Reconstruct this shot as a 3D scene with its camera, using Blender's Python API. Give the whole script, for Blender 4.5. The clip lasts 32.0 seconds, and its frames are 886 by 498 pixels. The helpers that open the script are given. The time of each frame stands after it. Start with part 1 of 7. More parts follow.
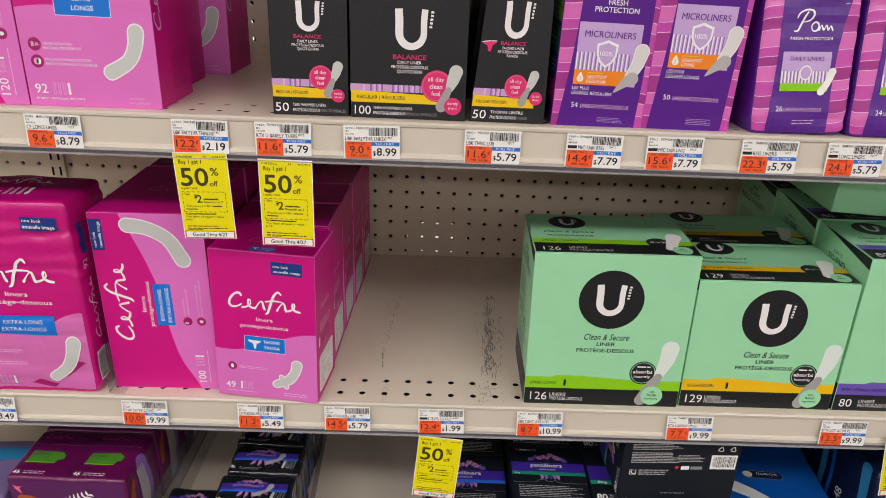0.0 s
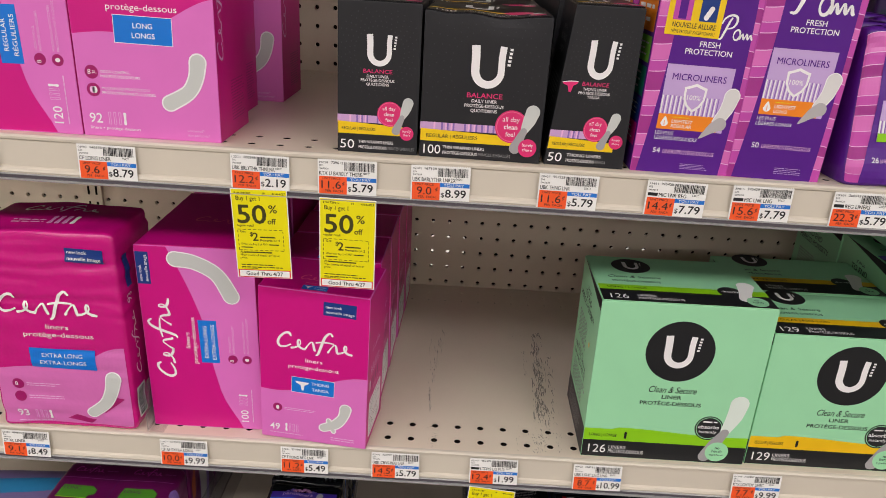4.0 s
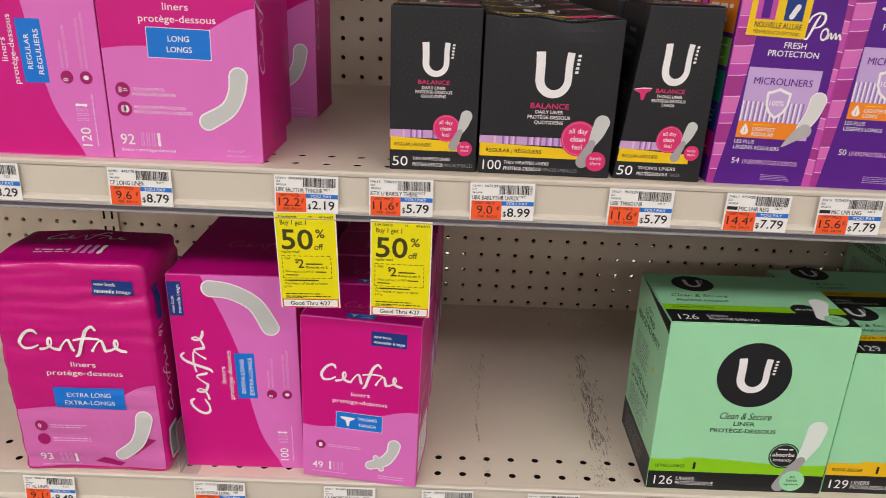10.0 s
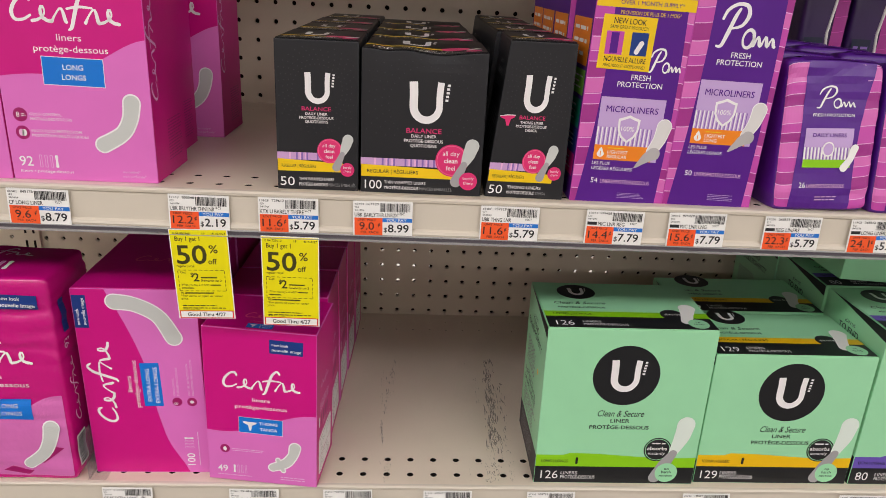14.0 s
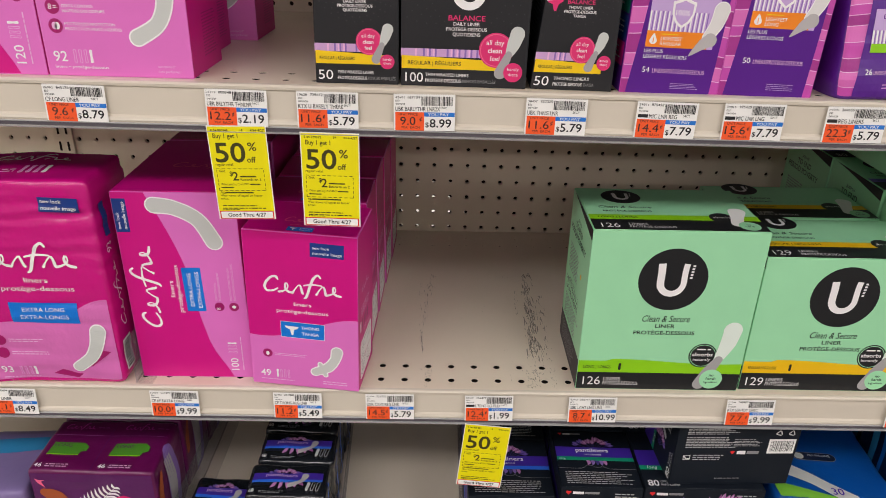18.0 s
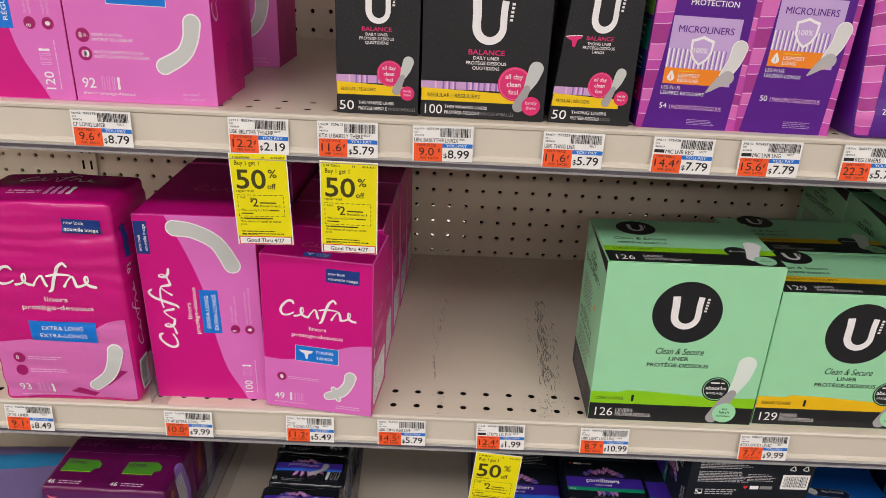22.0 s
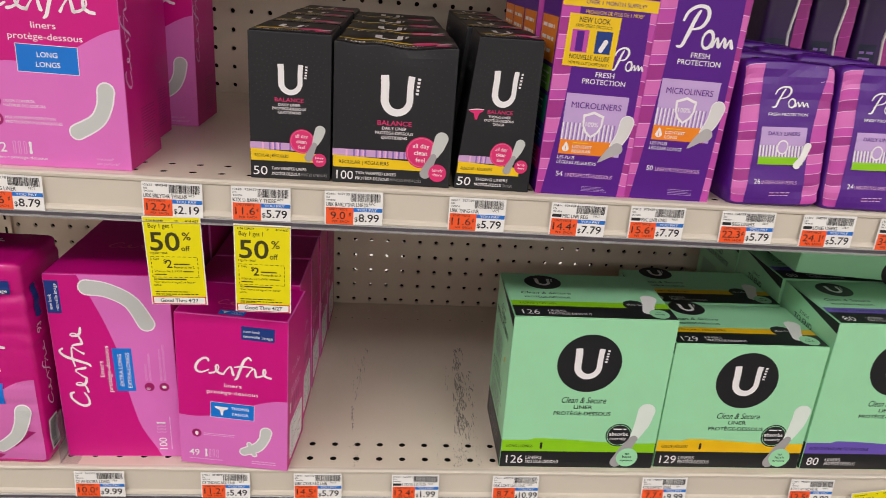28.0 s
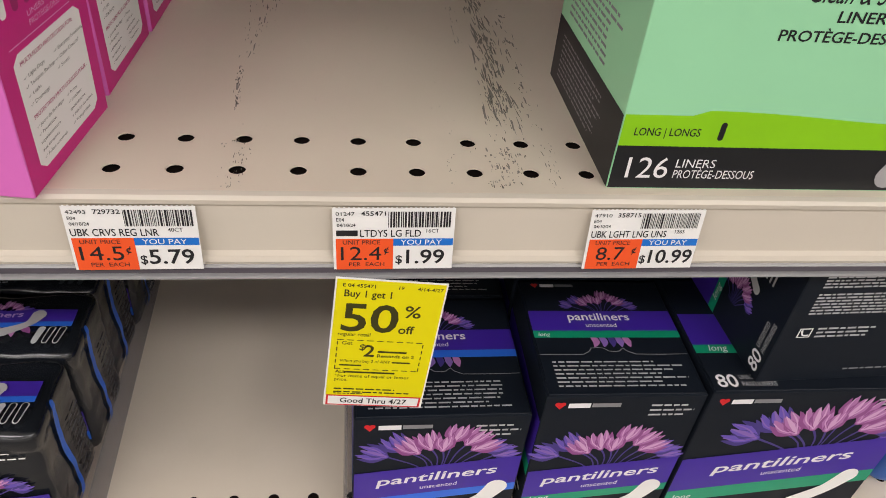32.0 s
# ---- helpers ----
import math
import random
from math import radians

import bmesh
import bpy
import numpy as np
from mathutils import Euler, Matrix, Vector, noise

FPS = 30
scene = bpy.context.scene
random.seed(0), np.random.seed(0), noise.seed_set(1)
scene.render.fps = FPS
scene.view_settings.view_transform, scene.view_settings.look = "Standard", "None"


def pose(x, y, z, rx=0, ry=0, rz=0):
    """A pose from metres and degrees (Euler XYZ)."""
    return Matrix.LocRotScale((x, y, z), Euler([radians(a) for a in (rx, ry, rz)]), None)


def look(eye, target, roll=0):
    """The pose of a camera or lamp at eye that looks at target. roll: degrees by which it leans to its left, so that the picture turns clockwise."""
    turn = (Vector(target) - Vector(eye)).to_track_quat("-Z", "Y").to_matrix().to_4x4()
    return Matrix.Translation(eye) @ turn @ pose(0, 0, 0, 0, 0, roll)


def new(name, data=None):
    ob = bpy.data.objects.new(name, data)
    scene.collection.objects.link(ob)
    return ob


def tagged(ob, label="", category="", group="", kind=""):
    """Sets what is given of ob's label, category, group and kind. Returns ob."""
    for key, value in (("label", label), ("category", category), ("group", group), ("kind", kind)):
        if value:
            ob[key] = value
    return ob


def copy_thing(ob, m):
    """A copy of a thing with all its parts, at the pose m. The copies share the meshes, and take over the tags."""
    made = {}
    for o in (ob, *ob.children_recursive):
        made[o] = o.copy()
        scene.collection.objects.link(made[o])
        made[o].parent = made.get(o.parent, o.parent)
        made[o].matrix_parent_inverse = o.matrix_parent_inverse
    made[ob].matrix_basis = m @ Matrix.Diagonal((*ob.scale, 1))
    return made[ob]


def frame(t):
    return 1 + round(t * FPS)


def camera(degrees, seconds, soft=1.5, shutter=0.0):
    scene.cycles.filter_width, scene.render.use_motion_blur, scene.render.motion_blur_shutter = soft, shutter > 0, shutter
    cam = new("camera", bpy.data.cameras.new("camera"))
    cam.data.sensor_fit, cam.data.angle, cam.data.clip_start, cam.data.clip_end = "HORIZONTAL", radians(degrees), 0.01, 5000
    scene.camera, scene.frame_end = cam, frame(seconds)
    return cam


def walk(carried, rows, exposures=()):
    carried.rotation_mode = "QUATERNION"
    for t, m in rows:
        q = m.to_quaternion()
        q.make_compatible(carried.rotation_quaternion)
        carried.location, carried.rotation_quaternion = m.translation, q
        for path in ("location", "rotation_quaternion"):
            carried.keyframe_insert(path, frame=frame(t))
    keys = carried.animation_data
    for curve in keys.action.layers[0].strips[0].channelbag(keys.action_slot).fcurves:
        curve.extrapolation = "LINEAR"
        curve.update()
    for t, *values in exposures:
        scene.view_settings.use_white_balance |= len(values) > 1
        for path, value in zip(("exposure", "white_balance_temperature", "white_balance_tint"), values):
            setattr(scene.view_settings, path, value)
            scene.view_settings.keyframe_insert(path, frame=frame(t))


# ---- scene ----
cam = camera(63.3, 32.0, 0.65, 0.35)
PATH = [
    (0, (-0.015, -0.645, 1.479), (-0.018, 1.196, 0.696), 2.1),
    (0.5, (-0.016, -0.642, 1.476), (-0.018, 1.185, 0.662), 2.2),
    (1, (-0.026, -0.641, 1.479), (-0.05, 1.183, 0.66), 2.3),
    (1.5, (-0.042, -0.633, 1.482), (-0.104, 1.198, 0.679), 2.2),
    (2, (-0.053, -0.615, 1.487), (-0.132, 1.221, 0.698), 2.0),
    (2.5, (-0.054, -0.609, 1.495), (-0.13, 1.236, 0.727), 1.9),
    (4.5, (-0.093, -0.59, 1.49), (-0.099, 1.265, 0.741), 4.1),
    (5, (-0.131, -0.558, 1.485), (-0.106, 1.305, 0.76), 4.2),
    (5.5, (-0.154, -0.531, 1.483), (-0.078, 1.331, 0.756), 4.0),
    (6, (-0.167, -0.509, 1.477), (-0.06, 1.35, 0.747), 3.8),
    (6.5, (-0.165, -0.511, 1.465), (-0.084, 1.346, 0.727), 3.8),
    (7, (-0.163, -0.524, 1.466), (-0.133, 1.332, 0.721), 3.7),
    (7.5, (-0.16, -0.528, 1.467), (-0.158, 1.323, 0.71), 3.6),
    (8, (-0.155, -0.535, 1.471), (-0.162, 1.316, 0.713), 3.2),
    (8.5, (-0.139, -0.538, 1.471), (-0.151, 1.315, 0.719), 3.0),
    (9, (-0.141, -0.546, 1.476), (-0.164, 1.309, 0.726), 2.6),
    (9.5, (-0.138, -0.552, 1.475), (-0.168, 1.306, 0.736), 2.3),
    (10, (-0.125, -0.554, 1.481), (-0.145, 1.31, 0.756), 2.2),
    (10.5, (-0.106, -0.568, 1.493), (-0.09, 1.304, 0.788), 2.4),
    (11, (-0.079, -0.589, 1.511), (-0.018, 1.286, 0.817), 2.9),
    (11.5, (-0.066, -0.601, 1.506), (0.02, 1.275, 0.82), 3.1),
    (12, (-0.061, -0.6, 1.506), (0.047, 1.28, 0.83), 3.1),
    (12.5, (-0.059, -0.6, 1.508), (0.063, 1.281, 0.839), 3.0),
    (13, (-0.065, -0.594, 1.506), (0.057, 1.285, 0.834), 2.9),
    (13.5, (-0.062, -0.597, 1.506), (0.042, 1.278, 0.819), 2.9),
    (15.5, (-0.059, -0.597, 1.496), (0.016, 1.258, 0.754), 2.9),
    (16, (-0.066, -0.589, 1.483), (-0.007, 1.253, 0.707), 2.6),
    (16.5, (-0.069, -0.582, 1.454), (-0.018, 1.239, 0.629), 2.3),
    (17, (-0.064, -0.583, 1.453), (-0.022, 1.224, 0.597), 1.9),
    (17.5, (-0.066, -0.589, 1.458), (-0.031, 1.216, 0.597), 1.7),
    (18, (-0.072, -0.596, 1.465), (-0.053, 1.211, 0.607), 1.8),
    (18.5, (-0.076, -0.597, 1.465), (-0.071, 1.215, 0.619), 2.1),
    (19, (-0.076, -0.597, 1.468), (-0.081, 1.219, 0.63), 2.3),
    (19.5, (-0.077, -0.598, 1.473), (-0.091, 1.223, 0.645), 2.5),
    (20, (-0.082, -0.598, 1.472), (-0.1, 1.224, 0.648), 2.7),
    (20.5, (-0.083, -0.6, 1.471), (-0.105, 1.224, 0.65), 2.7),
    (21, (-0.074, -0.6, 1.473), (-0.092, 1.224, 0.654), 2.6),
    (21.5, (-0.077, -0.597, 1.475), (-0.09, 1.229, 0.658), 2.6),
    (22, (-0.075, -0.597, 1.476), (-0.093, 1.231, 0.663), 2.5),
    (22.5, (-0.077, -0.597, 1.477), (-0.1, 1.232, 0.669), 2.5),
    (23, (-0.074, -0.598, 1.478), (-0.094, 1.233, 0.674), 2.5),
    (23.5, (-0.074, -0.597, 1.475), (-0.092, 1.237, 0.677), 2.5),
    (24, (-0.077, -0.596, 1.475), (-0.099, 1.236, 0.674), 2.5),
    (24.5, (-0.076, -0.594, 1.475), (-0.098, 1.238, 0.672), 2.5),
    (26.5, (-0.076, -0.592, 1.481), (-0.079, 1.255, 0.715), 2.6),
    (27, (-0.082, -0.587, 1.477), (-0.068, 1.262, 0.714), 2.8),
    (27.5, (-0.071, -0.595, 1.491), (0.003, 1.26, 0.748), 3.4),
    (28, (-0.054, -0.615, 1.51), (0.102, 1.246, 0.794), 4.3),
    (28.5, (-0.041, -0.626, 1.507), (0.127, 1.236, 0.795), 4.5),
    (29, (-0.032, -0.605, 1.453), (0.083, 1.217, 0.636), 4.3),
    (29.2, (-0.025, -0.579, 1.415), (0.054, 1.233, 0.573), 3.7),
    (29.3, (-0.039, -0.538, 1.402), (0.082, 1.253, 0.521), 4.6),
    (29.4, (-0.031, -0.499, 1.384), (0.066, 1.272, 0.459), 4.6),
    (29.5, (-0.032, -0.452, 1.367), (0.073, 1.301, 0.409), 4.7),
    (29.6, (-0.030, -0.409, 1.346), (0.068, 1.343, 0.384), 4.6),
    (29.7, (-0.038, -0.366, 1.333), (0.090, 1.362, 0.336), 5.1),
    (29.8, (-0.043, -0.329, 1.315), (0.108, 1.372, 0.277), 5.6),
    (29.9, (-0.038, -0.298, 1.291), (0.093, 1.372, 0.200), 5.3),
    (30, (-0.028, -0.275, 1.264), (0.058, 1.368, 0.125), 4.4),
    (30.5, (-0.043, -0.24, 1.193), (0.137, 1.376, 0.029), 5.8),
    (31, (-0.04, -0.228, 1.184), (0.16, 1.352, -0.026), 5.7),
    (31.5, (-0.033, -0.225, 1.179), (0.21, 1.339, -0.044), 6.1),
    (32, (-0.03, -0.217, 1.17), (0.229, 1.337, -0.063), 6.4),
]
walk(cam, [(t, look(eye, target, roll)) for t, eye, target, roll in PATH], [(0, 0.03), (29, 0.04), (30, 0.13), (32, 0.13)])

# ---------------------------------------------------------------- light
world = bpy.data.worlds.new("store_air")
world.use_nodes = True
world.node_tree.nodes["Background"].inputs[0].default_value = (1.0, 0.97, 0.93, 1)
world.node_tree.nodes["Background"].inputs[1].default_value = 0.02
scene.world = world

# ceiling lamps, none in view: long troffers over this aisle and the one behind
# the row at y -3.2 is added fill that reaches under the shelves
for lx, ly, watts in ((-2.8, -1.25, 32), (-0.95, -1.25, 16.5), (0.95, -1.25, 15.5), (2.8, -1.25, 24), (-1.9, -3.2, 22), (0.0, -3.2, 20), (1.9, -3.2, 21), (0.0, 1.4, 110)):
    lamp = new("troffer_lamp", bpy.data.lights.new("troffer_lamp", "AREA"))
    lamp.data.shape, lamp.data.size, lamp.data.size_y = "RECTANGLE", 1.3, 0.32
    lamp.data.energy, lamp.data.color = watts, (1.0, 0.95, 0.95)
    lamp.matrix_world = pose(lx, ly, 2.4)

# ---------------------------------------------------------------- materials
def lin(code):
    out = []
    for i in (0, 2, 4):
        c = int(code[i:i + 2], 16) / 255
        out.append(c / 12.92 if c <= 0.04045 else ((c + 0.055) / 1.055) ** 2.4)
    return (*out, 1)


def material(name, code, rough=0.45, metal=0.0, vary=0.08, scale=40.0, bump=0.05, bump_scale=300.0, coat=0.0, stains=0.0, spec=0.5):
    """A surface with grain at two scales: broad tone variation and fine relief."""
    m = bpy.data.materials.new(name)
    m.use_nodes = True
    nt = m.node_tree
    bsdf = nt.nodes["Principled BSDF"]
    col = lin(code)
    bsdf.inputs["Roughness"].default_value = rough
    bsdf.inputs["Metallic"].default_value = metal
    bsdf.inputs["Specular IOR Level"].default_value = spec
    bsdf.inputs["Coat Weight"].default_value = coat
    bsdf.inputs["Coat Roughness"].default_value = 0.12
    geo = nt.nodes.new("ShaderNodeNewGeometry")
    broad = nt.nodes.new("ShaderNodeTexNoise")
    broad.inputs["Scale"].default_value, broad.inputs["Detail"].default_value = scale, 4
    nt.links.new(geo.outputs["Position"], broad.inputs["Vector"])
    ramp = nt.nodes.new("ShaderNodeMapRange")
    ramp.inputs["To Min"].default_value, ramp.inputs["To Max"].default_value = 1 - vary, 1 + vary
    nt.links.new(broad.outputs["Fac"], ramp.inputs["Value"])
    mix = nt.nodes.new("ShaderNodeMix")
    mix.data_type, mix.blend_type = "RGBA", "MULTIPLY"
    mix.inputs["Factor"].default_value = 1.0
    mix.inputs["A"].default_value = col
    nt.links.new(ramp.outputs["Result"], mix.inputs["B"])
    out = mix.outputs["Result"]
    if stains:
        dirt = nt.nodes.new("ShaderNodeTexNoise")
        dirt.inputs["Scale"].default_value, dirt.inputs["Detail"].default_value = 9.0, 8
        nt.links.new(geo.outputs["Position"], dirt.inputs["Vector"])
        cut = nt.nodes.new("ShaderNodeMapRange")
        cut.inputs["From Min"].default_value, cut.inputs["From Max"].default_value = 0.56, 0.75
        cut.inputs["To Max"].default_value = stains
        nt.links.new(dirt.outputs["Fac"], cut.inputs["Value"])
        soil = nt.nodes.new("ShaderNodeMix")
        soil.data_type = "RGBA"
        soil.inputs["B"].default_value = (0.2, 0.17, 0.14, 1)
        nt.links.new(cut.outputs["Result"], soil.inputs["Factor"])
        nt.links.new(out, soil.inputs["A"])
        out = soil.outputs["Result"]
    nt.links.new(out, bsdf.inputs["Base Color"])
    if bump:
        fine = nt.nodes.new("ShaderNodeTexNoise")
        fine.inputs["Scale"].default_value, fine.inputs["Detail"].default_value = bump_scale, 3
        nt.links.new(geo.outputs["Position"], fine.inputs["Vector"])
        rel = nt.nodes.new("ShaderNodeBump")
        rel.inputs["Strength"].default_value, rel.inputs["Distance"].default_value = bump, 0.002
        nt.links.new(fine.outputs["Fac"], rel.inputs["Height"])
        nt.links.new(rel.outputs["Normal"], bsdf.inputs["Normal"])
    return m


def card(name, code, rough=0.38, spec=0.45):
    return material(name, code, rough, vary=0.05, scale=25, bump=0.09, bump_scale=28, spec=spec)


def film(name, code, rough=0.3, coat=0.25):
    return material(name, code, rough, vary=0.06, scale=20, bump=0.55, bump_scale=42, coat=coat)


def acrylic(name, tint, weight):
    """Thin clear plastic: lets light through, with a sheen."""
    m = bpy.data.materials.new(name)
    m.use_nodes = True
    nt = m.node_tree
    see = nt.nodes.new("ShaderNodeBsdfTransparent")
    see.inputs[0].default_value = tint
    gloss = nt.nodes.new("ShaderNodeBsdfPrincipled")
    gloss.inputs["Base Color"].default_value = (0.6, 0.6, 0.6, 1)
    gloss.inputs["Roughness"].default_value = 0.12
    mix = nt.nodes.new("ShaderNodeMixShader")
    mix.inputs[0].default_value = weight
    nt.links.new(see.outputs[0], mix.inputs[1])
    nt.links.new(gloss.outputs[0], mix.inputs[2])
    nt.links.new(mix.outputs[0], nt.nodes["Material Output"].inputs[0])
    return m


BEIGE = material("beige_enamel", "e7dac7", 0.33, vary=0.05, scale=6, bump=0.03, bump_scale=500, stains=0.1)
BEIGE_RAIL = material("beige_rail_enamel", "d6cdbe", 0.3, vary=0.04, scale=8, bump=0.02)
PEG = material("pegboard_enamel", "d2c4b0", 0.5, vary=0.06, scale=5, bump=0.05, stains=0.15)
HARDBOARD = material("brown_hardboard", "33261d", 0.85, vary=0.15, scale=60, spec=0.1)
# near-black that stands in for shade in openings and below the decks
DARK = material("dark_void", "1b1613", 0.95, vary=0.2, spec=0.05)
SCUFF = material("black_scuff", "645d52", 0.7, vary=0.4, scale=400)
RUB = material("grey_rub", "90887d", 0.55, vary=0.25, scale=350)
CLEAR = acrylic("clear_plastic", (0.86, 0.86, 0.88, 1), 0.1)
CLEAR_FOOT = acrylic("clear_foot", (0.95, 0.94, 0.94, 1), 0.06)
CLEAR_LIP = acrylic("clear_lip", (0.85, 0.84, 0.87, 1), 0.45)
GLINT_BEAD = acrylic("clear_bead", (0.96, 0.95, 0.97, 1), 0.7)
LIP_SHADE = material("tinted_strip", "575259", 0.14, vary=0.1, coat=0.5)
FLOOR = material("vinyl_floor", "645e55", 0.3, vary=0.1, scale=3)
WALL = material("painted_wall", "d2cdc4", 0.7, vary=0.05, scale=2)
CEIL = material("ceiling_tile", "dedbd4", 0.9, vary=0.05, scale=8)
WHITE_METAL = material("white_enamel", "e6e4de", 0.4)

PAPER = material("white_paper", "f4f3f0", 0.55, vary=0.03, scale=60)
INK_K = material("black_ink", "1e1e21", 0.5)
INK_OLIVE = material("ink_on_yellow", "3f3c12", 0.5)
INK_ORANGE = material("orange_ink", "f75a24", 0.5, vary=0.05)
INK_BLUE = material("blue_ink", "1973d3", 0.45)
SALE = material("yellow_card", "f1e500", 0.4, vary=0.03)
INK_RED = material("red_ink", "d8232a", 0.5)
SMALL = material("pale_grey_ink", "b9b9bb", 0.5)
FAINT = material("faint_grey_ink", "45454a", 0.5)
INK_GREY = material("grey_ink", "8b8b8e", 0.5)

MAGENTA = card("magenta_card", "d20485")
PINK = card("pink_card", "e274c8")
MAGENTA_FILM = film("magenta_film", "cd0c80", 0.22)
PINK_FILM = film("pink_film", "da70ba")
WHITE = card("white_print", "f3f0f1", 0.4)
PALE = card("pale_pink_print", "eab8df")
BLUE = card("blue_print", "0a78dc")
NAVY = card("navy_print", "153a86")
PLUM = card("plum_print", "a50f68")
PAD = card("pad_grey", "cacdca", 0.6)
BLACK = card("black_card", "242428", 0.42, 0.35)
BLACK_DOT = card("black_card_dot", "323036", 0.35, 0.4)
BLACK_TOP = card("black_card_dark", "19191c", 0.42, 0.3)
YELLOW = card("yellow_print", "f3cb10")
HOT = card("hot_pink_print", "e02d74")
ROSE = card("rose_print", "f06b92")
LILAC = card("lilac_print", "cda2d2")
PAD_FOLD = card("pad_fold_grey", "b6b2b3", 0.5)
PAD_PALE = card("pad_off_white", "dedcdb", 0.55)
PAD_MINT = card("pad_pale_green", "e2eee5", 0.5)
PAD_CLEAR = card("pad_smoke", "a5a3a5", 0.5)
PURPLE = card("purple_card", "571a8a", 0.45, 0.3)
ORCHID = card("orchid_card", "c44bad")
PURPLE_FILM = film("purple_film", "561a8c", 0.42, 0.06)
ORCHID_FILM = film("orchid_film", "c94cae", 0.42, 0.06)
DEEP_ROSE_FILM = film("deep_rose_film", "a52e8c", 0.42, 0.06)
# purple film darkened for the shade in which the hanging packs hang
SHADE_FILM = film("dark_purple_film", "341a52")
ROSE_FILM = film("rose_film", "d96cbb", 0.42, 0.06)
LAVENDER = card("lavender_print", "c7a8dc")
VIOLET = card("violet_print", "8d6bb8")
ORANGE = card("orange_print", "f58a1d")
LIME = card("lime_print", "8fd118")
GRASS = card("green_print", "79bd3c")
TEAL = card("teal_print", "11806b")
MINT = card("mint_card", "9fe0b0")
GOLD = card("gold_print", "f0c012")
BAND_VIOLET = card("violet_band", "6c55b8")
MINT_DARK = card("charcoal_print", "1f2023", 0.4, 0.35)
COAL = card("charcoal_card", "161c25", 0.5, 0.22)
COAL_FILM = film("charcoal_film", "1c1f24", 0.2, 0.5)
ROYAL = card("royal_purple_print", "43289f")
BRIGHT_BLUE = card("bright_blue_print", "2f6fe0")
SEA = card("sea_green_print", "129a72")
PETAL = card("petal_print", "96508f")
PETAL_MID = card("petal_mid_print", "b97ab4")
PETAL_LIGHT = card("petal_light_print", "d9abd2")
PETAL_DARK = card("dark_petal_print", "493a86")
ALMOND = card("almond_print", "a8552e")
LEAF = card("leaf_green_print", "4f8f2c")
WINE_FILM = film("wine_film", "650f50")
WINE_DARK = film("dark_wine_film", "5a1a5c")
OCEAN_FILM = film("ocean_blue_film", "0c52a6")
MARINE = film("marine_blue_film", "0f62b4")
MIDNIGHT_FILM = film("midnight_film", "101d3c")
HAZE_FILM = film("violet_haze_film", "8574a6")
SKY_FILM = film("sky_blue_film", "3486b8")


# ---------------------------------------------------------------- builders
def mesh_of(name, verts, faces, mat):
    me = bpy.data.meshes.new(name)
    me.from_pydata([tuple(v) for v in verts], [], faces)
    me.materials.append(mat)
    me.update()
    return me


def part(name, bm, mat, parent=None, label=""):
    me = bpy.data.meshes.new(name)
    bm.to_mesh(me)
    bm.free()
    me.materials.append(mat)
    ob = new(name, me)
    ob.parent = parent
    return tagged(ob, label)


def block(x0, y0, z0, x1, y1, z1, bevel=0.0, segs=2):
    bm = bmesh.new()
    bmesh.ops.create_cube(bm, size=1.0)
    for v in bm.verts:
        v.co = Vector((x0 + (v.co.x + 0.5) * (x1 - x0), y0 + (v.co.y + 0.5) * (y1 - y0), z0 + (v.co.z + 0.5) * (z1 - z0)))
    if bevel:
        bmesh.ops.bevel(bm, geom=list(bm.edges), offset=bevel, segments=segs, profile=0.6, affect="EDGES")
    return bm


def extrude_profile(profile, x0, x1):
    """A closed profile of (y, z) drawn out along x."""
    bm = bmesh.new()
    a = [bm.verts.new((x0, y, z)) for y, z in profile]
    b = [bm.verts.new((x1, y, z)) for y, z in profile]
    n = len(profile)
    for i in range(n):
        bm.faces.new((a[i], a[(i + 1) % n], b[(i + 1) % n], b[i]))
    bm.faces.new(list(reversed(a)))
    bm.faces.new(b)
    bmesh.ops.recalc_face_normals(bm, faces=bm.faces)
    return bm


def perforated(us, vs, u0, u1, v0, v1, place, radius, depth, sides=10, holes=None):
    """A sheet over [u0,u1] x [v0,v1] with a round hole, with its wall, at each (u, v) of the grid. place(u, v, k) gives the point k deep."""
    verts, faces = [], []

    def add(u, v, k=0.0):
        verts.append(place(u, v, k))
        return len(verts) - 1

    cu = [u0] + [(a + b) / 2 for a, b in zip(us, us[1:])] + [u1]
    cv = [v0] + [(a + b) / 2 for a, b in zip(vs, vs[1:])] + [v1]
    for i, u in enumerate(us):
        for j, v in enumerate(vs):
            lo_u, hi_u, lo_v, hi_v = cu[i], cu[i + 1], cv[j], cv[j + 1]
            rim, low, out = [], [], []
            for k in range(sides):
                a = 2 * math.pi * k / sides
                c, s = math.cos(a), math.sin(a)
                rim.append(add(u + radius * c, v + radius * s))
                low.append(add(u + radius * c, v + radius * s, depth))
                f = min(((hi_u - u) if c > 0 else (u - lo_u)) / max(abs(c), 1e-9), ((hi_v - v) if s > 0 else (v - lo_v)) / max(abs(s), 1e-9))
                out.append(add(u + f * c, v + f * s))
            for k in range(sides):
                n = (k + 1) % sides
                faces.append((rim[k], out[k], out[n], rim[n]))
                faces.append((low[k], rim[k], rim[n], low[n]))
            for cx, cy in ((hi_u, hi_v), (lo_u, hi_v), (lo_u, lo_v), (hi_u, lo_v)):
                a = math.atan2(cy - v, cx - u) % (2 * math.pi)
                k = int(a / (2 * math.pi / sides)) % sides
                corner = add(cx, cy)
                faces.append((out[k], corner, out[(k + 1) % sides]))
    return verts, faces


from mathutils.geometry import tessellate_polygon


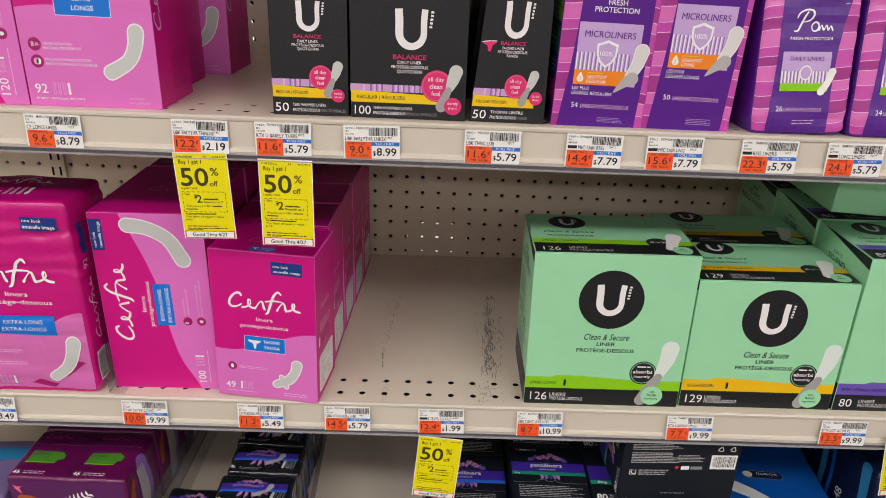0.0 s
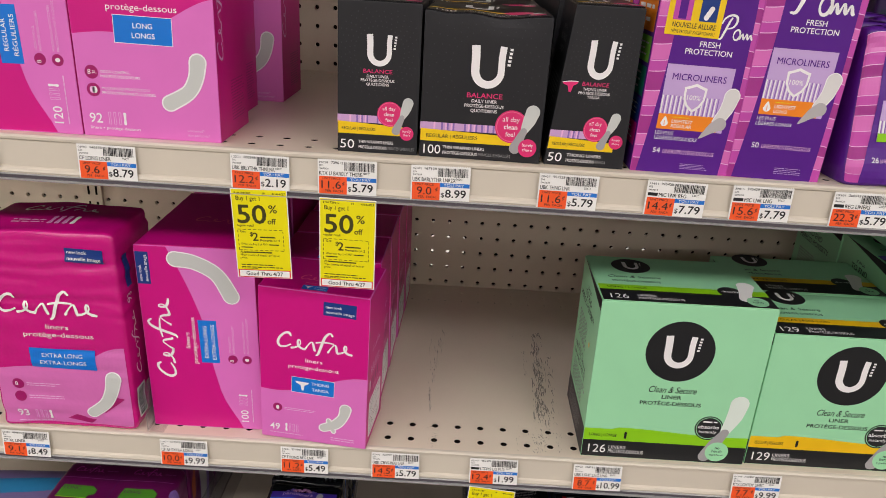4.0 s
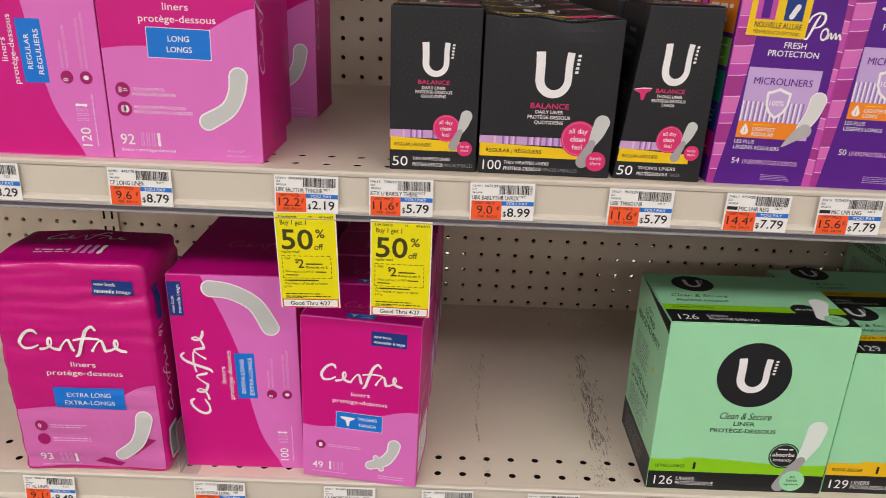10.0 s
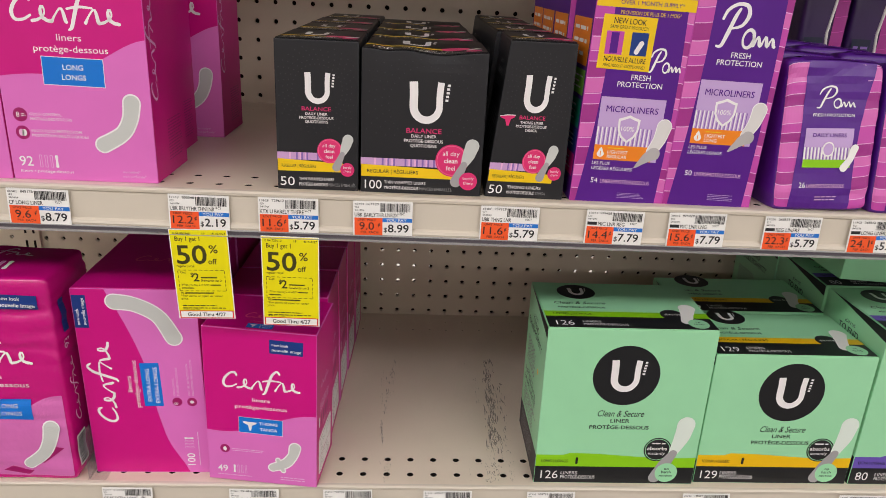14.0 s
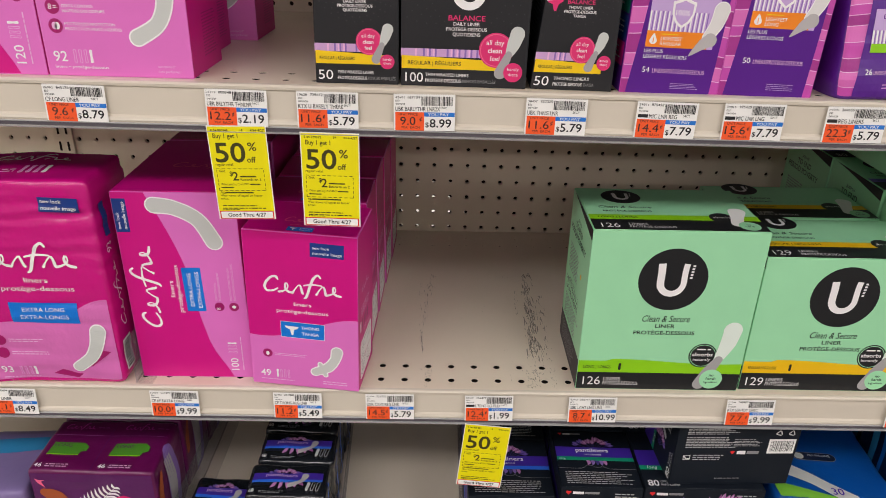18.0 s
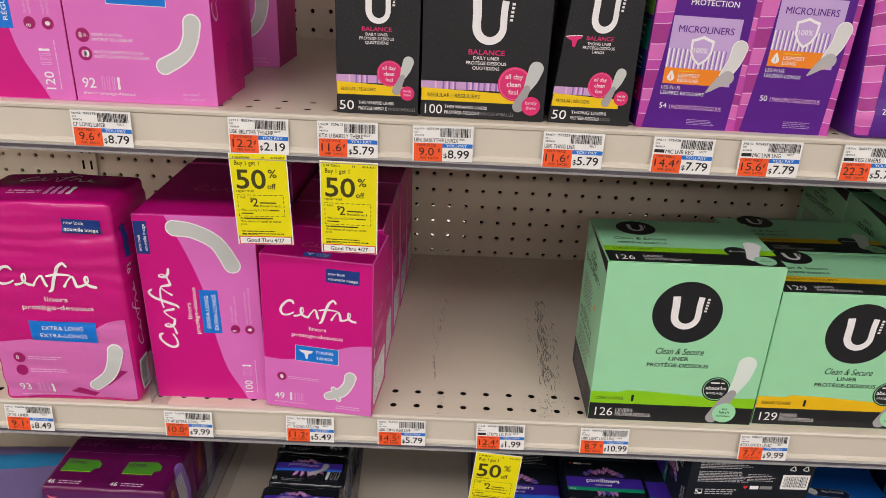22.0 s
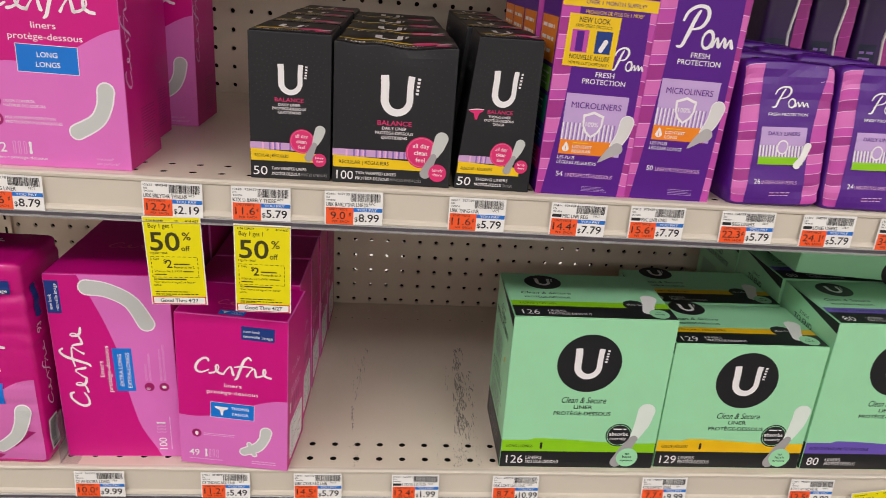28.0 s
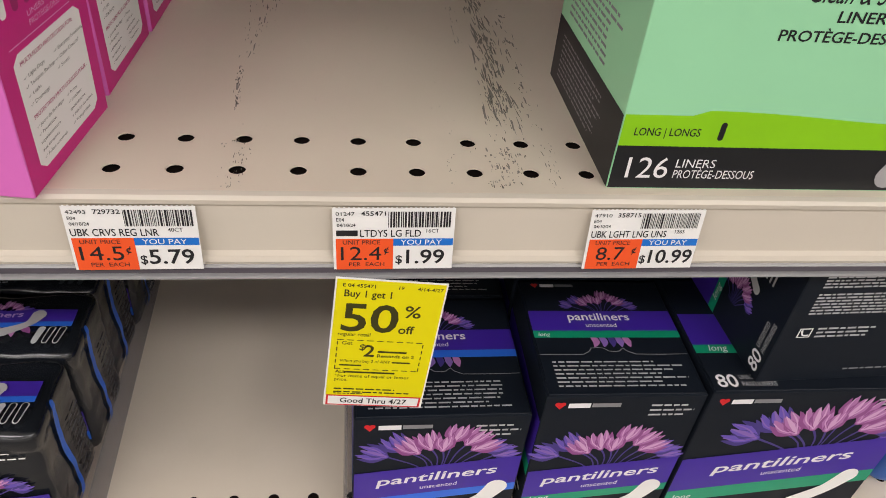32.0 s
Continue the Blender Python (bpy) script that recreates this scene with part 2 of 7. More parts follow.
# print too fine to pick apart, and marks made of several strokes, stay one mesh each
JOINED = ("small_print", "bar_code", "lilac_strip", "pleat", "brand_mark", "dashed_line", "white_hairline", "red_heart", "pad_picture", "range_chart", "print", "count_icon", "garment", "white_fern")
FRONT_ART = set()


SUB_PRINT = ("lettering", "garment_icon", "drop_icon", "roundel_ring", "roundel_core", "sticker_picture", "shield_inner", "bar_code", "count_icon", "white_field")
HOSTS = ("blue_label", "navy_label", "sticker", "pink_roundel", "black_roundel", "mint_roundel", "white_panel", "lavender_panel", "orange_band", "colour_band",
         "charcoal_base", "yellow_band", "yellow_strip", "round_icon", "purple_band", "bar_code_panel", "red_frame", "green_label", "round_label")


class Ink:
    """Printing on one face of a thing. surf(u, v, k) gives the point for u across, v up, k metres proud of the face."""

    def __init__(self, thing, surf):
        self.thing, self.surf, self.sets, self.calls = thing, surf, {}, 0

    def _set(self, name, mat):
        return self.sets.setdefault((name, mat), ([], []))

    def raw(self, name, mat, pts, faces, lvl):
        if name not in JOINED and not any(name.startswith(w) for w in JOINED):
            self.calls += 1
            name = (name, self.calls)
        vs, fs = self._set(name, mat)
        base = len(vs)
        levels = lvl if isinstance(lvl, list) else [lvl] * len(pts)
        vs.extend(self.surf(u, v, 0.00005 * q + 0.00004) for (u, v), q in zip(pts, levels))
        fs.extend(tuple(base + i for i in f) for f in faces)

    def poly(self, name, mat, pts, lvl=1):
        tris = tessellate_polygon([[Vector((u, v, 0)) for u, v in pts]])
        area = sum(pts[i][0] * pts[(i + 1) % len(pts)][1] - pts[(i + 1) % len(pts)][0] * pts[i][1] for i in range(len(pts)))
        out = []
        for t in tris:
            a, b, c = (pts[i] for i in t)
            cr = (b[0] - a[0]) * (c[1] - a[1]) - (c[0] - a[0]) * (b[1] - a[1])
            out.append(tuple(t) if cr > 0 else tuple(reversed(t)))
        self.raw(name, mat, pts, out, lvl)

    def rect(self, name, mat, u0, v0, u1, v1, lvl=1, tilt=0.0, nu=1, nv=1):
        cu, cv = (u0 + u1) / 2, (v0 + v1) / 2
        c, s = math.cos(radians(tilt)), math.sin(radians(tilt))
        pts = []
        for j in range(nv + 1):
            for i in range(nu + 1):
                a, b = u0 + (u1 - u0) * i / nu - cu, v0 + (v1 - v0) * j / nv - cv
                pts.append((cu + a * c - b * s, cv + a * s + b * c))
        w = nu + 1
        self.raw(name, mat, pts, [(j * w + i, j * w + i + 1, (j + 1) * w + i + 1, (j + 1) * w + i) for j in range(nv) for i in range(nu)], lvl)

    def band(self, name, mat, u0, u1, low, high, lvl=1, nu=24, nv=1):
        """The strip between the curves low(s) and high(s), s from 0 to 1 across."""
        pts = []
        for j in range(nv + 1):
            for i in range(nu + 1):
                s = i / nu
                pts.append((u0 + (u1 - u0) * s, low(s) + (high(s) - low(s)) * j / nv))
        w = nu + 1
        self.raw(name, mat, pts, [(j * w + i, j * w + i + 1, (j + 1) * w + i + 1, (j + 1) * w + i) for j in range(nv) for i in range(nu)], lvl)

    def disc(self, name, mat, u, v, ru, rv=None, lvl=1, n=28):
        rv = rv or ru
        self.raw(name, mat, [(u + ru * math.cos(2 * math.pi * k / n), v + rv * math.sin(2 * math.pi * k / n)) for k in range(n)], [tuple(range(n))], lvl)

    def blob(self, name, mat, line, widths, lvl=1, n=8, flat=False):
        """A rounded ribbon along the points of line, widths[i] wide at each; smoothed."""
        pts, ws = [], []
        m = len(line)
        for i in range(m - 1):
            p0, p1, p2, p3 = (Vector(line[max(0, min(m - 1, k))]) for k in (i - 1, i, i + 1, i + 2))
            for k in range(n):
                t = k / n
                pts.append(0.5 * (2 * p1 + (p2 - p0) * t + (2 * p0 - 5 * p1 + 4 * p2 - p3) * t * t + (3 * p1 - p0 - 3 * p2 + p3) * t ** 3))
                ws.append(widths[i] + (widths[i + 1] - widths[i]) * t)
        pts.append(Vector(line[-1]))
        ws.append(widths[-1])
        left, right = [], []
        for i, p in enumerate(pts):
            d = (pts[min(i + 1, len(pts) - 1)] - pts[max(i - 1, 0)]).normalized()
            q = Vector((-d.y, d.x)) * ws[i] / 2
            left.append(p + q)
            right.append(p - q)
        out = [tuple(p) for p in left] + [tuple(p) for p in right]
        k = len(left)
        faces = [(k + i, k + i + 1, i + 1, i) for i in range(k - 1)]
        if not flat:
            for p, q, w, ends in ((pts[0], pts[1], ws[0], (0, k)), (pts[-1], pts[-2], ws[-1], (2 * k - 1, k - 1))):
                a = math.atan2((p - q).y, (p - q).x)
                first = len(out)
                out += [(p.x + w / 2 * math.cos(a + math.pi * (i / 8 - 0.5)), p.y + w / 2 * math.sin(a + math.pi * (i / 8 - 0.5))) for i in range(1, 8)]
                faces.append((ends[0], *range(first, first + 7), ends[1]))
        self.raw(name, mat, out, faces, lvl)

    def text(self, name, mat, words, u, v, size, align="CENTER", turn=0.0, fat=0.0, width=None, lvl=3, slant=0.0):
        """Words with their baseline at v, letters size high; width squeezes them to fit."""
        cu = bpy.data.curves.new("words", "FONT")
        cu.body, cu.align_x, cu.resolution_u, cu.shear = words, "LEFT", 3, slant
        heavy = min(0.9 * fat, 0.014)
        twice = heavy > 0 and "M" in words  # that letter's outline cannot be offset: strike it twice, a hair apart
        cu.offset = 0.0 if twice else heavy  # heavier letters have fuller outlines
        ob = bpy.data.objects.new("words", cu)
        me = bpy.data.meshes.new_from_object(ob)
        k = size / 0.73
        pts = [(p.co.x * k, p.co.y * k) for p in me.vertices]
        faces = [tuple(f.vertices) for f in me.polygons]
        bpy.data.objects.remove(ob)
        bpy.data.curves.remove(cu)
        bpy.data.meshes.remove(me)
        if not pts:
            return
        lo, hi = min(p[0] for p in pts), max(p[0] for p in pts)
        f = width / (hi - lo) if width else 1.0
        shift = {"CENTER": (lo + hi) / 2, "LEFT": lo, "RIGHT": hi}[align]
        c, s = math.cos(radians(turn)), math.sin(radians(turn))
        out = [(u + (x - shift) * f * c - y * s, v + (x - shift) * f * s + y * c) for x, y in pts]
        levels = [lvl] * len(out)
        if twice:
            n, dx, dy = len(out), heavy * k * c, heavy * k * s
            faces = faces + [tuple(i + n for i in f) for f in faces]
            out = [(x - dx, y - dy) for x, y in out] + [(x + dx, y + dy) for x, y in out]
            levels = [lvl] * n + [lvl + 0.6] * n
        self.raw(name, mat, out, faces, levels)

    def lines(self, name, mat, u0, v0, u1, v1, rows, lvl=3, seed=1, fill=0.4, turn=False):
        """Print too small to read: rows of short bars."""
        rnd = random.Random(seed)
        pts, faces = [], []
        for r in range(rows):
            a, b = (v1 - v0) * (r + 0.5 - fill / 2) / rows + v0, (v1 - v0) * (r + 0.5 + fill / 2) / rows + v0
            x = u0
            end = u1 - (u1 - u0) * rnd.random() * 0.25
            h = (v1 - v0) / rows
            while x < end:
                e = min(end, x + h * rnd.uniform(0.7, 2.6))
                i = len(pts)
                pts += [(x, a), (e, a), (e, b), (x, b)]
                faces.append((i, i + 1, i + 2, i + 3))
                x = e + h * 0.4
        if turn:
            pts = [(u0 + (u1 - u0) * 0 - (v - v0) + (v1 - v0), v0 + (u - u0)) for u, v in pts]
        self.raw(name, mat, pts, faces, lvl)

    def done(self, face=""):
        made = []
        for (name, mat), (vs, fs) in self.sets.items():
            name = name if isinstance(name, str) else name[0]
            ob = new(name, mesh_of(name, vs, fs, mat))
            ob.parent = self.thing
            if name.startswith(("small_print", "bar_code", "lilac_strip", "pleat", "dashed_line", "print", "white_print", "white_hairline")) and not name.startswith("bar_code_panel"):
                tagged(ob, kind="stuff")
            lo = Vector([min(v[i] for v in vs) for i in range(3)])
            hi = Vector([max(v[i] for v in vs) for i in range(3)])
            made.append((ob, lo, hi, (hi - lo).length))
            if face == "front":
                FRONT_ART.add(ob.data.name)
        # print that lies wholly on a label, band or roundel belongs to it
        for ob, lo, hi, size in made:
            if not ob.name.startswith(SUB_PRINT):
                continue
            hosts = [(s, h) for h, a, b, s in made if h.name.startswith(HOSTS) and h is not ob and s > size and
                     all(a[i] - 0.004 < lo[i] and hi[i] < b[i] + 0.004 for i in range(3)) and (lo + hi - a - b).length < 2 * s]
            if hosts:
                ob.parent = min(hosts, key=lambda q: q[0])[1]


def front_of(k0=0.0):
    return lambda u, v, k: (u, -k - k0, v)


def top_of(h):
    return lambda u, v, k: (u, v, h + 0.0004 + k)


def right_of(w):
    return lambda u, v, k: (w + k, u, v)


def left_of(d):
    return lambda u, v, k: (-k, d - u, v)


def carton(name, w, d, h, mat, label, category, group, top_mat=None, sag=None):
    """A printed folding carton: body, tucked top flap. Its foot is the front left corner. sag(x, y) gives the depth of a dent in its top."""
    thing = tagged(new(name), label, category, group)
    body = block(0, 0, 0, w, d, h - 0.0006, 0.0009, 2)
    flap = block(0.0012, 0.0006, h - 0.0004, w - 0.0012, d - 0.002, h + 0.0004, 0.0003, 1)
    if sag:
        for bm in (body, flap):
            bmesh.ops.subdivide_edges(bm, edges=[e for e in bm.edges if e.calc_length() > 0.02], cuts=14, use_grid_fill=True)
            for v in bm.verts:
                f = max(0.0, (v.co.z / h - 0.8) / 0.2)
                s = sag(v.co.x, v.co.y)
                v.co.z -= f * f * s
                v.co.y += 0.55 * f * f * s * (1 - v.co.y / d)
    part("body", body, mat, thing)
    part("top_flap", flap, top_mat or mat, thing)
    return thing


class Pillow:
    """The skin of a soft pack w x d x h: a box rounded with power k, creased by noise."""

    def __init__(self, w, d, h, k=7.0, crease=0.002, seed=0, puff=0.06, waves=38.0, folds=()):
        self.folds = folds
        self.w, self.d, self.h, self.k, self.crease, self.seed, self.puff, self.waves = w, d, h, k, crease, seed, puff, waves

    def at(self, x, y, z, out=0.0):
        k = self.k
        r = (abs(x) ** k + abs(y) ** k + abs(z) ** k) ** (1 / k)
        p = Vector((x / r, y / r, z / r))
        p.y *= 1 + self.puff * (1 - x * x) * (1 - z * z)
        q = Vector(((p.x + 1) * self.w / 2, (p.y + 1) * self.d / 2, (p.z + 1) * self.h / 2))
        s = Vector((q.x + self.seed * 3.1, q.y + self.seed * 1.7, q.z)) * self.waves
        edge = min(1.0, 0.35 + abs(p.z) ** 6)
        n = noise.noise(Vector((s.x * 0.35, s.y * 0.5, s.z * 1.6))) + 0.45 * noise.noise(Vector((s.x * 0.9, s.y, s.z * 3.4)))
        d = Vector((p.x ** 5 * self.d, p.y ** 5 * self.w, p.z ** 5 * self.w)).normalized()
        dent = 0.0
        for z0, depth, slope, width in self.folds:  # sharp creases that run across the pack
            u = (q.z - self.h * (z0 + slope * p.x) - 0.004 * noise.noise(Vector((q.x * 30, z0 * 9, 0)))) / width
            dent += depth * (math.exp(-u * u) - 0.6 * math.exp(-(u - 1.7) ** 2)) * (0.4 + noise.noise(Vector((q.x * 14, z0 * 31, 2))))
        q += d * (n * self.crease * edge - dent + out)
        q.z = max(q.z, 0.0002)
        return q

    def mesh(self, n=30):
        verts, faces = [], []
        index = {}

        def vert(a, b, c):
            key = (a, b, c)
            if key not in index:
                f = [math.copysign(abs(2 * t / n - 1) ** 0.85, 2 * t / n - 1) for t in key]
                index[key] = len(verts)
                verts.append(tuple(self.at(*f)))
            return index[key]

        for i in range(n):
            for j in range(n):
                for side in (0, n):
                    q = [(i, side, j), (i + 1, side, j), (i + 1, side, j + 1), (i, side, j + 1)]
                    faces.append(tuple(vert(*p) for p in (q if side == 0 else q[::-1])))
                    q = [(side, i, j), (side, i, j + 1), (side, i + 1, j + 1), (side, i + 1, j)]
                    faces.append(tuple(vert(*p) for p in (q if side == 0 else q[::-1])))
                    q = [(i, j, side), (i, j + 1, side), (i + 1, j + 1, side), (i + 1, j, side)]
                    faces.append(tuple(vert(*p) for p in (q if side == 0 else q[::-1])))
        return verts, faces

    def front(self):
        return lambda u, v, k: tuple(self.at(2 * u / self.w - 1, -1, 2 * v / self.h - 1, k * 4.0 + 0.0003))

    def right(self):
        return lambda u, v, k: tuple(self.at(1, 2 * u / self.d - 1, 2 * v / self.h - 1, k * 4.0 + 0.0003))

    def left(self):
        return lambda u, v, k: tuple(self.at(-1, 1 - 2 * u / self.d, 2 * v / self.h - 1, k * 4.0 + 0.0003))

    def top(self):
        return lambda u, v, k: tuple(self.at(2 * u / self.w - 1, 2 * v / self.d - 1, 1, k * 4.0 + 0.0003))


def soft_pack(name, pillow, mat, label, category, group, n=30):
    thing = tagged(new(name), label, category, group)
    vs, fs = pillow.mesh(n)
    me = mesh_of("film_body", vs, fs, mat)
    me.polygons.foreach_set("use_smooth", [True] * len(me.polygons))
    ob = new("film_body", me)
    ob.parent = thing
    return thing


def place(thing, x, y, z, turn=0.0, back=0.0, side=0.0):
    """Stand a thing at x, y, z; back and side: degrees by which it leans back and to the east."""
    thing.matrix_basis = pose(x, y, z, -back, side, turn)
    return thing


def hidden_copy(thing, m):
    """A copy for a place behind another, without the print of its covered front."""
    made = copy_thing(thing, m)
    gone = [o for o in made.children_recursive if o.data.name in FRONT_ART]
    for o in gone:
        bpy.data.objects.remove(o)
    return made


def row_behind(thing, x, y, z, d, count, jitter=0.002, seed=3, turn=0.0, back=0.0):
    """Copies of a thing standing one behind the other."""
    rnd = random.Random(seed)
    return [hidden_copy(thing, pose(x + rnd.uniform(-jitter, jitter), y + d * (i + 1) + 0.0015 * (i + 1), z, -back, 0, turn + rnd.uniform(-0.6, 0.6))) for i in range(count)]


# ---------------------------------------------------------------- the setting
def setting(name, bm, mat, label="", category=""):
    return tagged(part(name, bm, mat), label, category, kind="structure")


setting("floor", block(-3.6, -4.4, -0.05, 3.6, 2.2, 0.0), FLOOR, "pale vinyl store floor", "floor")
setting("ceiling", block(-3.6, -4.4, 2.45, 3.6, 2.2, 2.5), CEIL, "white suspended store ceiling", "ceiling")
setting("wall_south", block(-3.6, -4.5, 0.0, 3.6, -4.4, 2.45), WALL, "plain wall across the aisle", "wall")
setting("wall_north", block(-3.6, 2.2, 0.0, 3.6, 2.3, 2.45), CEIL, "pale wall across the aisle behind", "wall")
setting("wall_west", block(-3.7, -4.4, 0.0, -3.6, 2.2, 2.45), WALL, "plain wall at the aisle's end", "wall")
setting("wall_east", block(3.6, -4.4, 0.0, 3.7, 2.2, 2.45), WALL, "plain wall at the aisle's far end", "wall")

UP, MID, LOW = 1.3285, 1.0025, 0.745          # shelf tops
FACE_UP, FACE_MID, FACE_LOW = 0.0, 0.028, 0.010  # fronts of the price rails
X0, X1, BACK = -0.93, 0.93, 0.447
TILT_MID = 0.0105                              # the middle shelf hangs a little out of level
PITCH = 0.0254


def mid(x, y, turn=0.0, up=0.0):
    return pose(x, y, MID + TILT_MID * x + up, 0, -math.degrees(math.atan(TILT_MID)), turn)


# pegboard back, in one perforated sheet, with a dark gap behind it
us = [-0.129 + PITCH * i for i in range(-31, 42)]
vs = [1.009 + PITCH * i for i in range(-13, 31)]
verts, faces = perforated(us, vs, us[0] - PITCH / 2, us[-1] + PITCH / 2, vs[0] - PITCH / 2, vs[-1] + PITCH / 2,
                          lambda u, v, k: (u, BACK + k, v), 0.0032, 0.005)
tagged(new("pegboard", mesh_of("pegboard", verts, faces, PEG)), "beige enamelled pegboard back with round holes", "pegboard", kind="structure")
# the board of the shelving that stands back to back with this one: brown hardboard, its holes not in line with the front ones
verts, faces = perforated([u - 0.0013 for u in us], [v - 0.0365 for v in vs], us[0] - PITCH, us[-1] + PITCH, vs[0] - PITCH - 0.03, vs[-1] + PITCH,
                          lambda u, v, k: (u, BACK + 0.09 + k, v), 0.0036, 0.004, 8)
tagged(new("pegboard_behind", mesh_of("pegboard_behind", verts, faces, HARDBOARD)), "brown hardboard pegboard of the shelving behind", "pegboard", kind="structure")
# unseen caps added round the gap to keep stray light out of it
for x0, z0, x1, z1 in ((us[0] - 0.03, 0.6, us[0] - 0.02, 1.83), (us[-1] + 0.02, 0.6, us[-1] + 0.03, 1.83), (us[0] - 0.02, 1.81, us[-1] + 0.02, 1.83), (us[0] - 0.02, 0.6, us[-1] + 0.02, 0.62)):
    tagged(part("pegboard_frame", block(x0, BACK - 0.001, z0, x1, BACK + 0.095, z1), DARK), "dark steel frame between the pegboards", "frame", "pegboard frames", "structure")

# slotted uprights
for ux in (-0.632, 0.587):
    post = tagged(part("upright", block(ux - 0.014, BACK - 0.006, 0.0, ux + 0.014, BACK - 0.0005, 1.9, 0.001), PEG), "beige slotted shelving upright", "upright", "shelving uprights", "structure")
    # slot openings as near-black blocks, their inner shade put into the colour
    bm = bmesh.new()
    for k in range(44):
        z = 0.72 + 0.0254 * k
        for dx in (-0.006, 0.006):
            b = bmesh.ops.create_cube(bm, size=1.0)["verts"]
            for v in b:
                v.co = Vector((ux + dx + v.co.x * 0.003, BACK - 0.0062 + v.co.y * 0.001, z + v.co.z * 0.014))
    slots = part("slots", bm, DARK, post)


def shelf(name, top, face, tilt, front_rows, label):
    """A steel shelf: perforated deck, folded front, price rail with its clear lip."""
    thing = tagged(new(name), label, "shelf", "gondola shelves", "structure")
    thing.matrix_basis = pose(0, 0, top, 0, -math.degrees(math.atan(tilt)), 0)
    us = [-0.128 + PITCH * i for i in range(-31, 42)]
    u0, u1 = us[0] - PITCH / 2, us[-1] + PITCH / 2
    y_front, y_a, y_b = face + 0.004, face + 0.02, face + 0.0457
    verts, faces = perforated(us, [y_a, y_b], u0, u1, y_front, y_b + 0.012, lambda u, v, k: (u, v, -k), 0.0037, 0.0007, 14)
    deck = new("perforated_front_strip", mesh_of("perforated_front_strip", verts, faces, BEIGE))
    deck.parent = thing
    rear = 0.375
    part("deck", block(u0, y_b + 0.012, -0.016, u1, rear, 0.0), BEIGE, thing)
    verts, faces = perforated(us, [rear + 0.018, rear + 0.044], u0, u1, rear, BACK - 0.001, lambda u, v, k: (u, v, -k), 0.0015, 0.0007, 8)
    back = new("perforated_rear_strip", mesh_of("perforated_rear_strip", verts, faces, BEIGE))
    back.parent = thing
    # underside coloured near-black for the shade there, not beige like the deck
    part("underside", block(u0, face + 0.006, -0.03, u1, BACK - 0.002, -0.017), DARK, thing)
    # near-black filler under the front holes, standing for the shade inside them
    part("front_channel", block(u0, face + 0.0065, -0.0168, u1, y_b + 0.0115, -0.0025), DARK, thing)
    f = face
    nose = [(f + 0.004, 0.0), (f + 0.0012, -0.0006), (f, -0.0022), (f + 0.0004, -0.0045), (f + 0.0022, -0.0056), (f + 0.0022, -0.0295),
            (f + 0.0002, -0.031), (f - 0.0008, -0.0335), (f + 0.0002, -0.0355), (f + 0.006, -0.0355), (f + 0.006, -0.0006)]
    part("price_rail", extrude_profile(nose, u0, u1), BEIGE_RAIL, thing)
    # pale bead shaped in for the highlight line along the lip's top
    bead = [(f + 0.001, -0.0354), (f - 0.001, -0.0355), (f - 0.0016, -0.036), (f - 0.0011, -0.0366), (f + 0.001, -0.0367)]
    part("lip_bead", extrude_profile(bead, u0, u1), GLINT_BEAD, thing, "bright rounded bead of the clear lip")
    shade = [(f - 0.0008, -0.0367), (f - 0.0012, -0.037), (f - 0.0012, -0.0394), (f + 0.005, -0.0394), (f + 0.005, -0.0367)]
    part("tinted_strip", extrude_profile(shade, u0, u1), LIP_SHADE, thing, "smoky plastic strip")
    lip = [(f - 0.0012, -0.0395), (f - 0.003, -0.0395), (f - 0.0038, -0.04), (f - 0.0038, -0.0408), (f - 0.003, -0.0413), (f + 0.003, -0.0413), (f + 0.003, -0.0395)]
    part("clear_lip", extrude_profile(lip, u0, u1), CLEAR_LIP, thing, "clear plastic lip")
    return thing


shelf("shelf_upper", UP, FACE_UP, 0.0, 2, "beige steel shelf with price rail")
shelf("shelf_middle", MID, FACE_MID, TILT_MID, 2, "beige steel shelf with scuffed, half-empty deck")
# this one is out of view, added for its shade on the upper back
shelf("shelf_top", 1.73, FACE_UP, 0.0, 2, "beige steel shelf above the top facings")
shelf("shelf_lower", LOW, FACE_LOW, 0.0, 2, "beige steel shelf in the shade below")


# ---------------------------------------------------------------- artwork shared by packs
def pad(ink, pts, w, lvl=4, edge=WHITE, core=PAD, rim=0.0026):
    ink.blob("pad_picture_rim", edge, pts, w, lvl)
    ink.blob("pad_picture", core, pts, [a - rim for a in w], lvl + 1)


